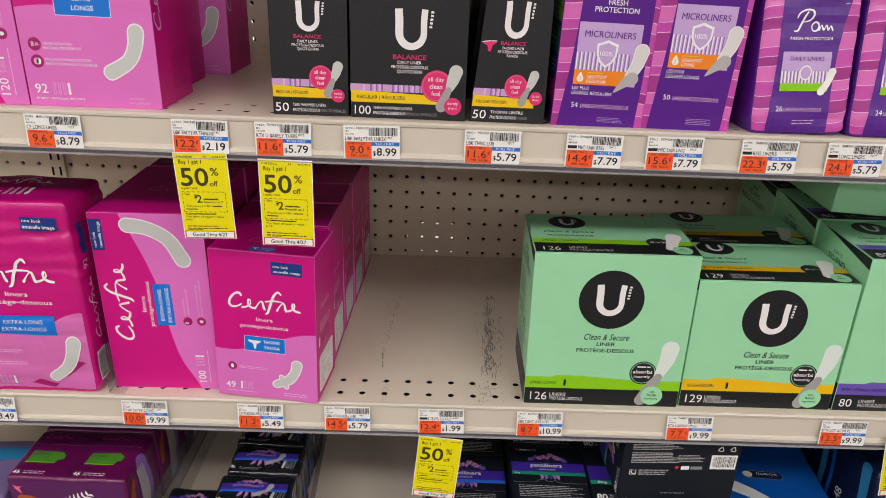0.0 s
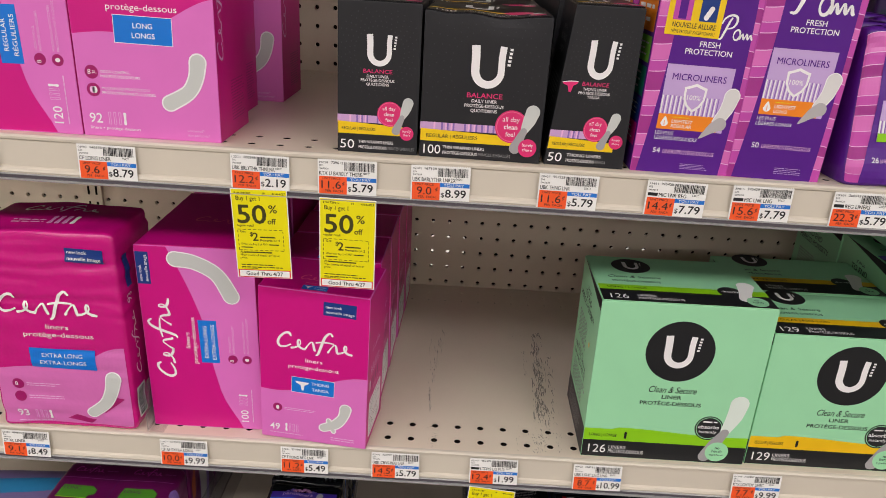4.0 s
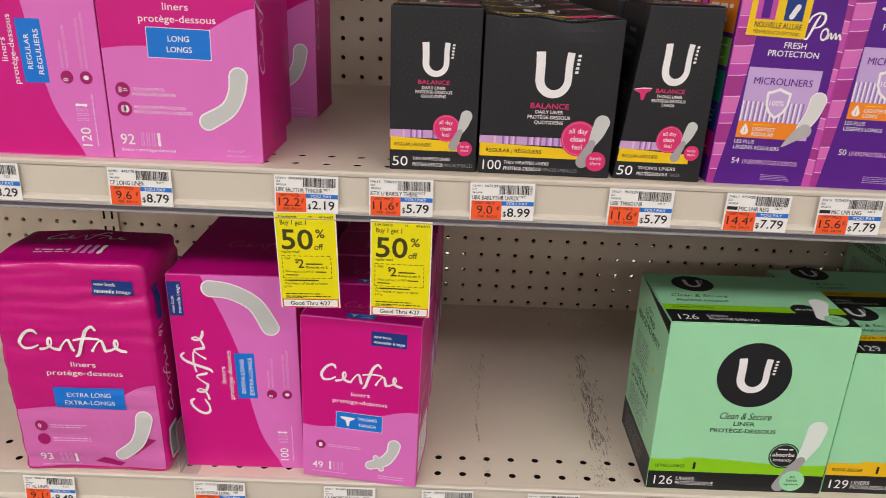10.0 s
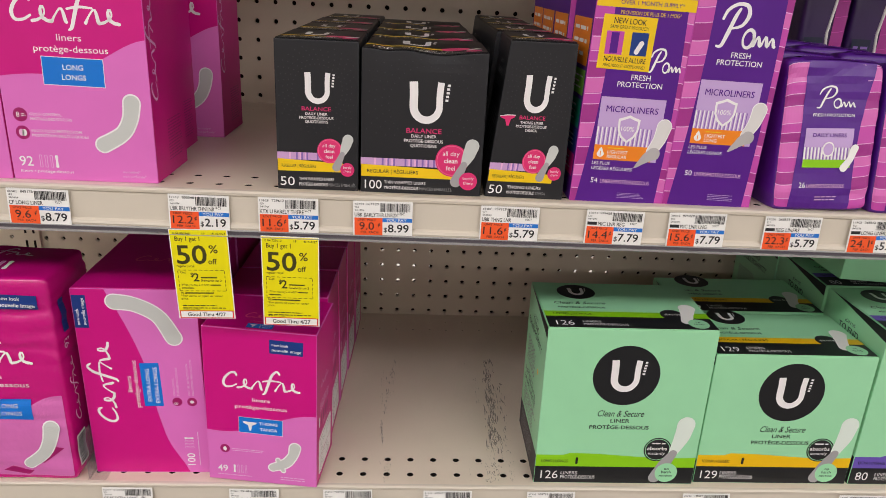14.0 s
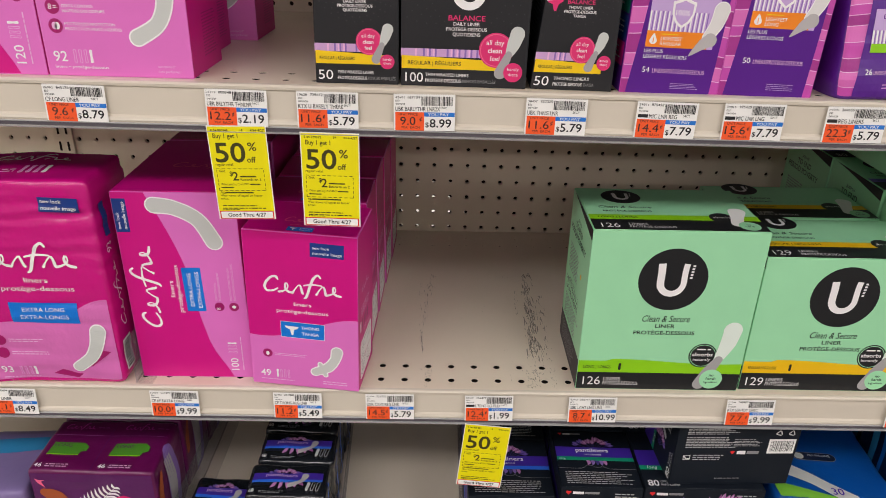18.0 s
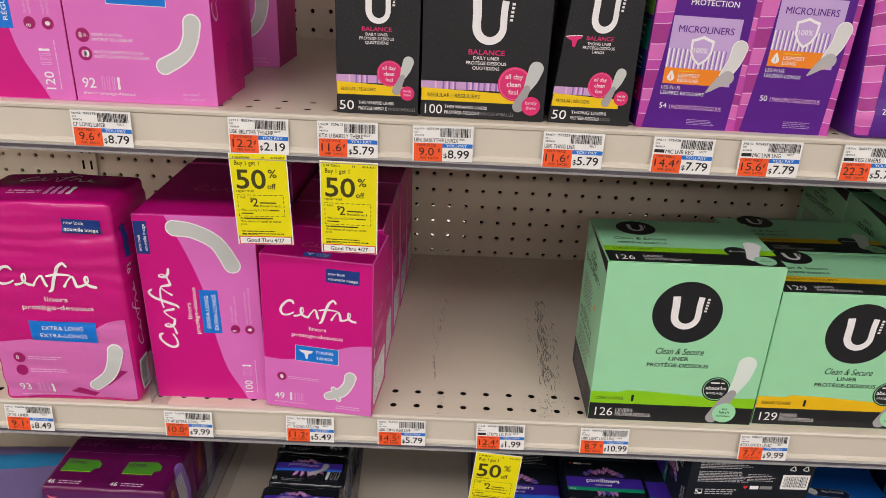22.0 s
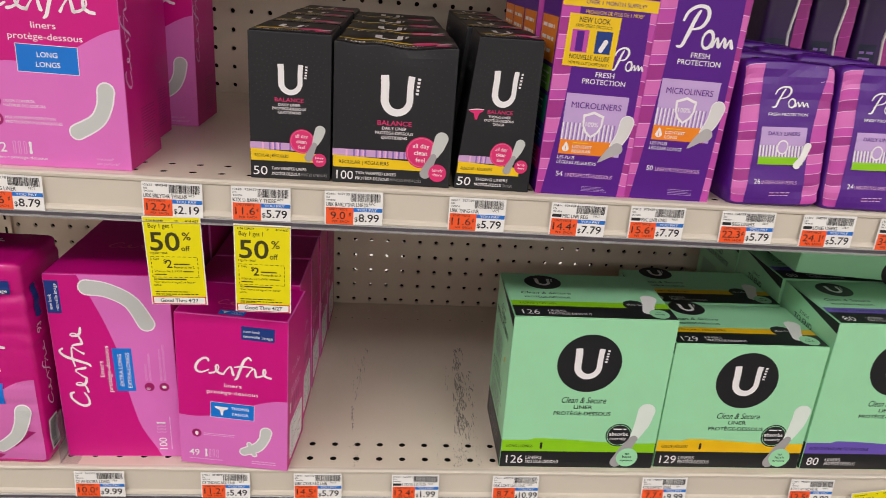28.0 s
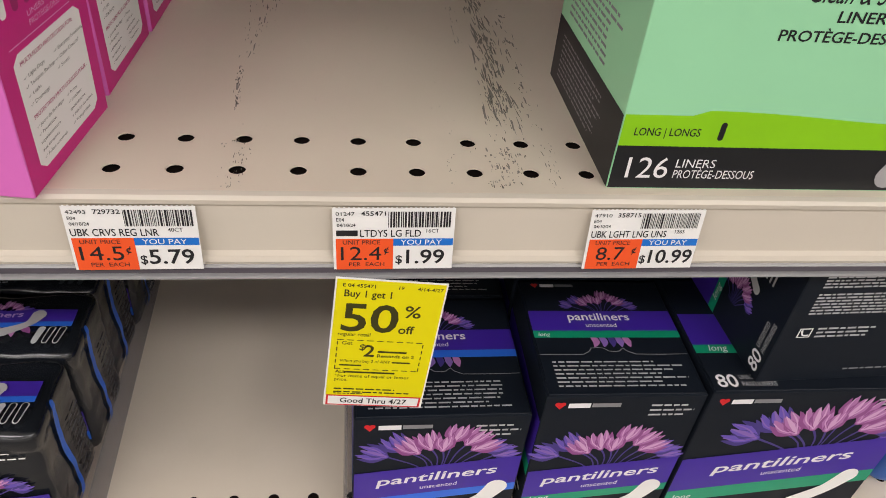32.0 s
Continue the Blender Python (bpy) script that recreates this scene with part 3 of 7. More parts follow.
def script(ink, name, mat, u, v, length, height, turn=0.0, lvl=4, tall=0.55):
    """A brand mark as plain flowing strokes: a bowl or a tall bow, then rolling loops; the long mark has one tall stroke across."""
    c, s = math.cos(radians(turn)), math.sin(radians(turn))
    long = tall > 0.2

    def m(pts):
        return [(u + (x + 0.05 * y) * length * c - y * height * s, v + (x + 0.05 * y) * length * s + y * height * c) for x, y in pts]

    def loops(x0, x1, count, up, wide, lift=0.1):
        wave, ws = [], []
        for k in range(count * 12 + 1):
            t = k / (count * 12)
            a = 2 * math.pi * count * t
            size = up * (1 + 0.14 * math.sin(t * 11 + 1.2))
            wave.append((x0 + (x1 - x0) * t + wide * math.sin(a), lift + size * (1 - math.cos(a)) / 2))
            ws.append(w * (1.0 + 0.35 * math.cos(a + 0.9)))
        ink.blob(name, mat, m(wave), ws, lvl + 0.4, 1)

    if long:
        w = height * 0.074
        ink.blob(name, mat, m([(0.165, 0.62), (0.14, 0.72), (0.085, 0.7), (0.03, 0.5), (0.015, 0.28), (0.05, 0.12), (0.12, 0.13), (0.18, 0.24)]),
                 [w, w * 1.4, w * 1.2, w * 1.3, w * 1.4, w * 1.2, w, w * 0.8], lvl, 5)
        loops(0.2, 0.37, 1, 0.36, 0.055)
        loops(0.37, 0.5, 1, 0.32, -0.01)
        ink.blob(name, mat, m([(0.69, 0.8), (0.65, 0.9), (0.6, 0.72), (0.57, 0.3), (0.55, -0.02), (0.525, -0.1)]), [w, w * 1.1, w * 1.4, w * 1.4, w * 1.3, w * 0.7], lvl + 0.6, 5)
        ink.blob(name, mat, m([(0.5, 0.44), (0.6, 0.5), (0.72, 0.48)]), [w * 0.8, w, w * 0.7], lvl + 0.8, 4)
        loops(0.67, 0.79, 1, 0.32, -0.01)
        loops(0.79, 0.97, 1, 0.34, 0.055)
    else:
        w = height * 0.06
        ink.blob(name, mat, m([(0.02, 0.1), (0.1, 0.12), (0.16, 0.4), (0.22, 0.75), (0.27, 0.93)]), [w * 0.8, w * 1.3, w * 1.6, w * 1.5, w], lvl, 5)
        ink.blob(name, mat, m([(0.03, 0.7), (0.08, 0.9), (0.22, 1.03), (0.38, 1.0), (0.43, 0.8), (0.36, 0.58), (0.2, 0.5)]), [w, w * 1.2, w * 1.3, w * 1.5, w * 1.6, w * 1.2, w * 0.7], lvl + 0.2, 5)
        ink.blob(name, mat, m([(0.52 + 0.09 * math.cos(q * 0.7), 0.3 + 0.2 * math.sin(q * 0.7)) for q in range(10)]), [w * (1.1 + 0.3 * math.sin(q)) for q in range(10)], lvl + 0.4, 2)
        loops(0.62, 0.97, 3, 0.2, 0.0, 0.16)


def absorb_icons(ink, u, v, h, mat_on=WHITE, mat_off=PALE, turn=0.0, on=3):
    c, s = math.cos(radians(turn)), math.sin(radians(turn))
    for i in range(4):
        x = i * h * 0.42
        pts = [(u + x * c - y * h * s, v + x * s + y * h * c) for y in (0.1, 0.5, 0.9)]
        ink.blob("count_icon", mat_on if i == on else mat_off, pts, [h * 0.26, h * 0.17, h * 0.26], 3, 3)
        if i != on:
            ink.blob("count_icon_inner", PINK, pts, [h * 0.17, h * 0.09, h * 0.17], 4, 3)


def smooth(s):
    return s * s * (3 - 2 * s)


# ---------------------------------------------------------------- pink cartons
def pink_long_carton():
    w, d, h = 0.121, 0.085, 0.205
    t = carton("liner_carton", w, d, h, PINK, "magenta and pink printed liner carton, count 92", "liner box", "pink liner cartons", top_mat=MAGENTA)
    k = Ink(t, front_of())
    k.band("magenta_panel", MAGENTA, 0.0005, w - 0.0005, lambda s: 0.0865 + 0.003 * math.sin(s * 6) + 0.034 * smooth(max(0, s - 0.35) / 0.65), lambda s: h - 0.001, 1, 40)
    script(k, "brand_mark", WHITE, 0.016, 0.128, 0.088, 0.03)
    k.text("lettering", WHITE, "liners", 0.0605, 0.1165, 0.0055, width=0.0195)
    k.text("lettering", WHITE, "protège-dessous", 0.061, 0.1075, 0.0055, width=0.059)
    k.rect("blue_label", BLUE, 0.0365, 0.081, 0.085, 0.103, 2, tilt=-1)
    k.rect("blue_label_edge", WHITE, 0.036, 0.0805, 0.0855, 0.1035, 1.6, tilt=-1)
    k.text("lettering", WHITE, "LONG", 0.0608, 0.0935, 0.0044, fat=0.01)
    k.text("lettering", WHITE, "LONGS", 0.0608, 0.0855, 0.0044, fat=0.01)
    for v, dig in ((0.0555, True), (0.0405, False)):
        k.disc("round_icon", PLUM, 0.013, v, 0.0058, lvl=2)
        if dig:
            k.text("lettering", WHITE, "8", 0.011, v - 0.002, 0.0045)
            k.lines("small_print", WHITE, 0.0135, v - 0.0015, 0.0175, v + 0.0015, 2, seed=3)
        else:
            k.disc("drop_icon", PALE, 0.012, v, 0.0022, 0.003, 3)
            k.disc("drop_icon", WHITE, 0.0142, v, 0.0022, 0.003, 3)
    k.text("lettering", WHITE, "ODOR CONTROL", 0.0205, 0.0552, 0.0024, "LEFT", width=0.026)
    k.text("lettering", WHITE, "MAÎTRISE DES ODEURS", 0.0205, 0.0513, 0.0024, "LEFT", width=0.034)
    k.text("lettering", WHITE, "MULTI-FLUID PROTECTION", 0.0205, 0.0412, 0.0024, "LEFT", width=0.041)
    k.text("lettering", WHITE, "PROTECTION MULTI-LIQUIDES", 0.0205, 0.0373, 0.0024, "LEFT", width=0.046)
    k.text("lettering", WHITE, "92", 0.0066, 0.012, 0.0088, "LEFT", fat=0.007)
    absorb_icons(k, 0.0245, 0.0112, 0.0105)
    k.text("small_print", WHITE, "liners • protège-dessous", 0.0066, 0.0065, 0.0026, "LEFT", width=0.044)
    k.text("small_print", PALE, "unscented*", 0.092, 0.0085, 0.0024, "LEFT")
    k.text("small_print", PALE, "non parfumés*", 0.092, 0.0045, 0.0024, "LEFT")
    pad(k, [(0.105, 0.0685), (0.1025, 0.055), (0.095, 0.0425), (0.0785, 0.0325)], [0.0155, 0.0138, 0.0135, 0.0145])
    k.done("front")
    k = Ink(t, right_of(w))
    k.rect("magenta_side", MAGENTA, 0.0006, 0.0006, d - 0.0006, h - 0.001, 1)
    script(k, "brand_mark", PALE, 0.02, 0.068, 0.085, 0.022, 90)
    k.lines("small_print", PLUM, 0.035, 0.012, 0.075, 0.05, 14, seed=5)
    k.done()
    return t


def pink_vertical_carton(w, h, d, count, words, label, tall, dv=0.0):
    """A carton printed sideways: magenta at its side, a pink wave along the other."""
    t = carton("liner_carton", w, d, h, PINK, label, "liner box", "pink liner cartons", top_mat=MAGENTA)
    k = Ink(t, front_of())
    n = 40
    bend = ([0, 0.04, 0.18, 0.38, 0.6, 0.757, 0.9, 1], [0.83, 0.79, 0.655, 0.58, 0.535, 0.45, 0.35, 0.26])
    edge = [(w * float(np.mean(np.interp([i / n - 0.04, i / n, i / n + 0.04], *bend))), min(max(h * i / n, 0.001), h - 0.001)) for i in range(n + 1)]
    k.poly("magenta_panel", MAGENTA, [(0.0006, 0.001), *edge, (0.0006, h - 0.001)], 1)
    script(k, "brand_mark", WHITE, w * 0.27, h * (0.285 + dv), h * 0.45, w * 0.24, 90)
    k.text("lettering", WHITE, "liners", w * 0.4, h * (0.505 + dv), 0.005, turn=90, width=h * 0.088)
    k.text("lettering", WHITE, "protège-dessous", w * 0.455, h * (0.505 + dv), 0.005, turn=90, width=h * 0.255)
    k.rect("blue_label", BLUE, w * 0.485, h * (0.385 + dv), w * 0.645, h * (0.62 + dv), 2, tilt=1)
    for i, word in enumerate(words):
        k.text("lettering", WHITE, word, w * (0.555 + 0.066 * i), h * (0.5 + dv), 0.0042, turn=90, fat=0.007, width=min(len(word) * 0.0038, h * 0.2))
    k.rect("navy_label", NAVY, 0.0008, h * 0.8, w * 0.118, h * 0.965, 2)
    k.text("lettering", WHITE, "new look", w * 0.05, h * 0.815, 0.0034, "LEFT", turn=90, fat=0.007)
    k.text("lettering", WHITE, "nouvelle image", w * 0.1, h * 0.815, 0.0034, "LEFT", turn=90, fat=0.007, width=h * 0.135)
    for i in range(2):
        k.disc("round_icon", PLUM, w * (0.765 + 0.125 * i), h * (0.41 + dv), 0.005, lvl=2)
    k.text("lettering", WHITE, "8", w * 0.772, h * (0.4 + dv), 0.0042, turn=90, lvl=4)
    k.disc("drop_icon", WHITE, w * 0.89, h * (0.41 + dv), 0.0022, 0.0018, 4)
    for i, pair in enumerate((("ODOR CONTROL", "MAÎTRISE DES ODEURS"), ("MULTI-FLUID PROTECTION", "PROTECTION MULTI-LIQUIDES"))):
        for j, line in enumerate(pair):
            k.text("small_print", PALE, line, w * (0.755 + 0.125 * i + 0.033 * j), h * (0.445 + dv), 0.0022, "LEFT", turn=90, width=0.0021 * len(line) * 0.8)
    k.text("lettering", WHITE, count, w * 0.87, h * 0.045, 0.0085, "LEFT", turn=90, fat=0.007)
    absorb_icons(k, w * 0.87, h * 0.15, 0.009, turn=90, on=3)
    k.lines("small_print", PALE, w * 0.9, h * 0.045, w * 0.9 + 0.045, h * 0.045 + 0.0026, 1, seed=8, turn=True)
    if tall:
        pad(k, [(w * 0.34, h * 0.935), (w * 0.5, h * 0.922), (w * 0.68, h * 0.865), (w * 0.79, h * 0.755)], [0.0175, 0.0165, 0.0165, 0.018])
    k.done("front")
    k = Ink(t, right_of(w))
    k.rect("magenta_side", MAGENTA, 0.0006, 0.0006, d - 0.0006, h - 0.001, 1)
    k.lines("small_print", PLUM, 0.02, 0.03, d - 0.02, h * 0.6, 26, seed=6)
    k.done()
    k = Ink(t, top_of(h))
    script(k, "brand_mark", ROSE, w * 0.3, d * 0.42, w * 0.62, 0.022)
    k.done()
    return t


def pink_thong_carton():
    w, d, h = 0.114, 0.076, 0.179
    t = carton("liner_carton", w, d, h, PINK, "magenta and pink printed liner carton, count 49", "liner box", "pink liner cartons", top_mat=MAGENTA)
    k = Ink(t, front_of())
    k.band("magenta_panel", MAGENTA, 0.0005, w - 0.0005, lambda s: 0.061 + 0.022 * smooth(s) - 0.0035 * math.sin(s * 5), lambda s: h - 0.001, 1, 40)
    script(k, "brand_mark", WHITE, 0.0175, 0.1105, 0.081, 0.027)
    k.text("lettering", WHITE, "liners", 0.0575, 0.098, 0.0046, width=0.0178)
    k.text("lettering", WHITE, "protège-dessous", 0.057, 0.0895, 0.0046, width=0.053)
    k.rect("navy_label", NAVY, 0.067, 0.1545, 0.1005, 0.1695, 2, tilt=-1)
    k.text("lettering", WHITE, "new look", 0.0695, 0.163, 0.0032, "LEFT", turn=-1, fat=0.007)
    k.text("lettering", WHITE, "nouvelle image", 0.0695, 0.1575, 0.0032, "LEFT", turn=-1, width=0.029, fat=0.007)
    k.rect("blue_label", BLUE, 0.034, 0.0605, 0.0788, 0.0785, 2, tilt=-1)
    k.rect("blue_label_edge", WHITE, 0.0336, 0.0601, 0.0792, 0.0789, 1.6, tilt=-1)
    k.poly("garment_icon", WHITE, [(0.0378, 0.0742), (0.0525, 0.0736), (0.0515, 0.0715), (0.0474, 0.0695), (0.0464, 0.0635), (0.0446, 0.0635), (0.0432, 0.0698), (0.0388, 0.072)], 3)
    k.text("lettering", WHITE, "THONG", 0.0643, 0.071, 0.0038, fat=0.008)
    k.text("lettering", WHITE, "TANGA", 0.0643, 0.064, 0.0038, fat=0.008)
    k.disc("round_icon", PLUM, 0.0182, 0.039, 0.005, lvl=2)
    k.disc("drop_icon", WHITE, 0.0182, 0.0387, 0.0018, 0.0026, 3)
    k.lines("small_print", PALE, 0.0255, 0.0365, 0.06, 0.0405, 2, seed=7)
    k.text("lettering", WHITE, "49", 0.0095, 0.0105, 0.0082, "LEFT", fat=0.007)
    absorb_icons(k, 0.0275, 0.01, 0.0095, on=0)
    k.lines("small_print", PALE, 0.0095, 0.0055, 0.05, 0.0078, 1, seed=9)
    k.lines("small_print", PALE, 0.076, 0.005, 0.106, 0.0105, 2, seed=10)
    pad(k, [(0.0915, 0.0468), (0.089, 0.037), (0.0815, 0.027), (0.068, 0.0205)], [0.0135, 0.0115, 0.0125, 0.0105])
    pad(k, [(0.0735, 0.0305), (0.076, 0.024), (0.079, 0.0175)], [0.006, 0.0075, 0.006], 4)
    k.done("front")
    k = Ink(t, top_of(h))
    k.rect("blue_label", BLUE, 0.043, 0.003, 0.069, 0.0125, 1)
    k.poly("garment_icon", WHITE, [(0.045, 0.0105), (0.0535, 0.0102), (0.0505, 0.0075), (0.0497, 0.0048), (0.0487, 0.0048), (0.048, 0.0077)], 3)
    k.text("lettering", WHITE, "THONG", 0.0612, 0.0082, 0.0024)
    k.text("lettering", WHITE, "TANGA", 0.0612, 0.0045, 0.0024)
    script(k, "brand_mark", ROSE, 0.0345, 0.023, 0.05, 0.017)
    k.text("lettering", ROSE, "protège-dessous", 0.0565, 0.0165, 0.0028)
    k.done()
    k = Ink(t, right_of(w))
    k.band("magenta_side", MAGENTA, 0.0006, d - 0.0006, lambda s: 0.0006, lambda s: h - 0.001, 1, 2)
    k.done()
    k = Ink(t, lambda u, v, z: (w + z, 0.0095 + (u - 0.014) * 1.105, v * 0.735))
    r = 0.004
    a, b, c0, c1 = 0.014, 0.066, 0.009, 0.072
    k.poly("white_panel", WHITE, [(a + r, c0), (b - r, c0), (b, c0 + r), (b, c1 - r), (b - r, c1), (a + r, c1), (a, c1 - r), (a, c0 + r)], 2)
    k.text("lettering", PLUM, "MULTI-FLUID PROTECTION FOR:", 0.018, 0.0655, 0.0024, "LEFT", width=0.041, fat=0.01)
    k.text("lettering", PLUM, "PROTECTION MULTI-LIQUIDES POUR :", 0.018, 0.0365, 0.0024, "LEFT", width=0.045, fat=0.01)
    for i, word in enumerate(("Light Days", "Tampon Backup", "Leaks", "Discharge")):
        k.text("lettering", INK_K, "✓ " + word, 0.018, 0.058 - 0.0048 * i, 0.0021, "LEFT")
    for i, word in enumerate(("Everyday Freshness", "Odor Control", "Sweat")):
        k.text("lettering", INK_K, "✓ " + word, 0.041, 0.058 - 0.0048 * i, 0.0021, "LEFT")
    for i, word in enumerate(("✓ Jours de flux léger", "✓ Protection", "  supplémentaire", "  aux tampons", "✓ Fuites urinaires")):
        k.text("lettering", INK_K, word, 0.018, 0.031 - 0.0044 * i, 0.0019, "LEFT")
    for i, word in enumerate(("✓ Pertes", "✓ Fraîcheur", "  quotidienne", "✓ Maîtrise des odeurs", "✓ Transpiration")):
        k.text("lettering", INK_K, word, 0.043, 0.031 - 0.0044 * i, 0.0019, "LEFT", width=min(0.0195, 0.00105 * len(word)))
    k.text("lettering", PALE, "LINERS", 0.03, 0.084, 0.003, "LEFT")
    k.text("lettering", PALE, "PROTÈGE-DESSOUS", 0.03, 0.0795, 0.003, "LEFT", width=0.03)
    k.rect("small_print", PALE, 0.014, 0.0755, 0.06, 0.0759, 3)
    for i in range(5):
        k.blob("count_icon", WHITE if i == 0 else PLUM, [(0.016 + i * 0.008, 0.092), (0.016 + i * 0.008, 0.104)], [0.004, 0.005], 3, 3)
    k.lines("small_print", PALE, 0.018, 0.112, 0.06, 0.128, 4, seed=12)
    script(k, "brand_mark", PALE, 0.022, 0.148, 0.032, 0.012)
    k.done()
    return t


def pink_soft_pack():
    w, d, h = 0.1455, 0.085, 0.228
    p = Pillow(w, d, h, 26, 0.0032, 1, 0.015, 30, ((0.955, 0.003, 0.006, 0.004), (0.9, 0.0028, -0.012, 0.004), (0.83, 0.0026, 0.02, 0.0042), (0.77, 0.002, -0.01, 0.004), (0.675, 0.0022, 0.008, 0.004), (0.61, 0.002, -0.006, 0.004), (0.42, 0.0013, 0.01, 0.004), (0.335, 0.0013, -0.012, 0.004)))
    t = soft_pack("liner_soft_pack", p, MAGENTA_FILM, "creased magenta plastic pack of liners, count 93", "liner pack", "pink liner packs", 72)
    k = Ink(t, p.front())
    k.band("pink_panel", PINK_FILM, 0.003, w - 0.003, lambda s: 0.004, lambda s: 0.071 + 0.006 * math.sin(s * 4) + 0.036 * smooth(max(0, s - 0.5) / 0.5), 1, 40, 34)
    script(k, "brand_mark", WHITE, 0.018, 0.1365, 0.104, 0.032)
    k.text("lettering", WHITE, "liners", 0.077, 0.122, 0.0056, width=0.0235)
    k.text("lettering", WHITE, "protège-dessous", 0.077, 0.1125, 0.0056, width=0.072)
    k.rect("navy_label", NAVY, 0.097, 0.197, 0.134, 0.2115, 3, tilt=-2, nu=14, nv=8)
    k.text("lettering", WHITE, "new look", 0.0995, 0.2065, 0.0038, "LEFT", turn=-2, fat=0.01, lvl=7)
    k.text("lettering", WHITE, "nouvelle image", 0.0995, 0.2, 0.0038, "LEFT", turn=-2, width=0.032, fat=0.01, lvl=7)
    k.rect("blue_label", BLUE, 0.044, 0.0755, 0.1115, 0.099, 3, tilt=-1, nu=20, nv=10)
    k.text("lettering", WHITE, "EXTRA LONG", 0.078, 0.0895, 0.0048, width=0.042, lvl=7)
    k.text("lettering", WHITE, "EXTRA-LONGS", 0.078, 0.081, 0.0048, width=0.048, lvl=7)
    for v in (0.0545, 0.039):
        k.disc("round_icon", PLUM, 0.025, v, 0.0062, lvl=3)
        k.lines("small_print", PALE, 0.034, v - 0.0025, 0.074, v + 0.0025, 2, seed=int(v * 1000))
    k.text("lettering", WHITE, "8", 0.0235, 0.0523, 0.005, lvl=5)
    k.text("lettering", WHITE, "93", 0.018, 0.0135, 0.0098, "LEFT", fat=0.007)
    absorb_icons(k, 0.039, 0.0115, 0.0115)
    k.lines("small_print", PALE, 0.018, 0.006, 0.068, 0.0088, 1, seed=2)
    k.poly("folded_wrapper", PLUM, [(0.071, 0.0125), (0.096, 0.0065), (0.136, 0.041), (0.126, 0.043)], 3)
    pad(k, [(0.127, 0.066), (0.123, 0.05), (0.115, 0.035), (0.1, 0.023)], [0.017, 0.0145, 0.0135, 0.013], 5)
    k.done("front")
    k = Ink(t, p.right())
    script(k, "brand_mark", PALE, 0.024, 0.062, 0.075, 0.014, 90)
    k.text("lettering", PALE, "93", 0.022, 0.148, 0.009, "LEFT", turn=90)
    k.rect("bar_code_panel", WHITE, 0.008, 0.014, 0.026, 0.05, 2, nu=3, nv=6)
    for i in range(12):
        k.rect("bar_code", INK_K, 0.01, 0.0165 + i * 0.0027, 0.024, 0.0165 + i * 0.0027 + (0.0013 if i % 3 else 0.002), 4)
    k.rect("navy_label", NAVY, 0.016, 0.165, 0.026, 0.2, 2, nv=6)
    k.done()
    k = Ink(t, p.top())
    script(k, "brand_mark", PALE, 0.03, 0.05, 0.08, 0.022)
    absorb_icons(k, 0.075, 0.018, 0.018)
    k.lines("small_print", PALE, 0.035, 0.02, 0.07, 0.03, 2, seed=3)
    k.done()
    # crimped corner of the film, coloured white to stand for its crinkle highlights
    for x in (0.002, w - 0.014):
        bm = block(x, 0.004, h - 0.012, x + 0.012, 0.008, h - 0.004, 0.0012)
        part("film_fold", bm, WHITE, t, "pale crimped film fold")
    return t


# ---------------------------------------------------------------- black cartons
def u_mark(k, u, v, wide, high, mat=WHITE, lvl=4):
    """The round-bottomed upright mark, as one thick bent stroke, with its small side line."""
    a, b = wide * 0.25, wide * 0.2
    x0, x1 = u - wide / 2 + a / 2, u + wide / 2 - b / 2
    r = (x1 - x0) / 2
    line, ws = [(x0 - 0.02 * wide, v + high), (x0, v + high * 0.72), (x0, v + b / 2 + r * 1.05)], [a, a, a]
    for i in range(1, 8):
        q = math.pi * (1 + i / 8)
        line.append((u + (a - b) / 4 + r * math.cos(q), v + b / 2 + r * 1.05 * (1 + math.sin(q))))
        ws.append(a + (b - a) * i / 8)
    line += [(x1, v + b / 2 + r * 1.05), (x1, v + high * 0.72), (x1 + 0.03 * wide, v + high)]
    ws += [b, b, b]
    k.blob("brand_mark", mat, line, ws, lvl, 4, True)
    for i in range(5):
        k.rect("brand_mark", mat, u + wide * (0.57 + 0.012 * i), v + high * (0.55 + 0.09 * i), u + wide * (0.66 + 0.012 * i), v + high * (0.605 + 0.09 * i), lvl)


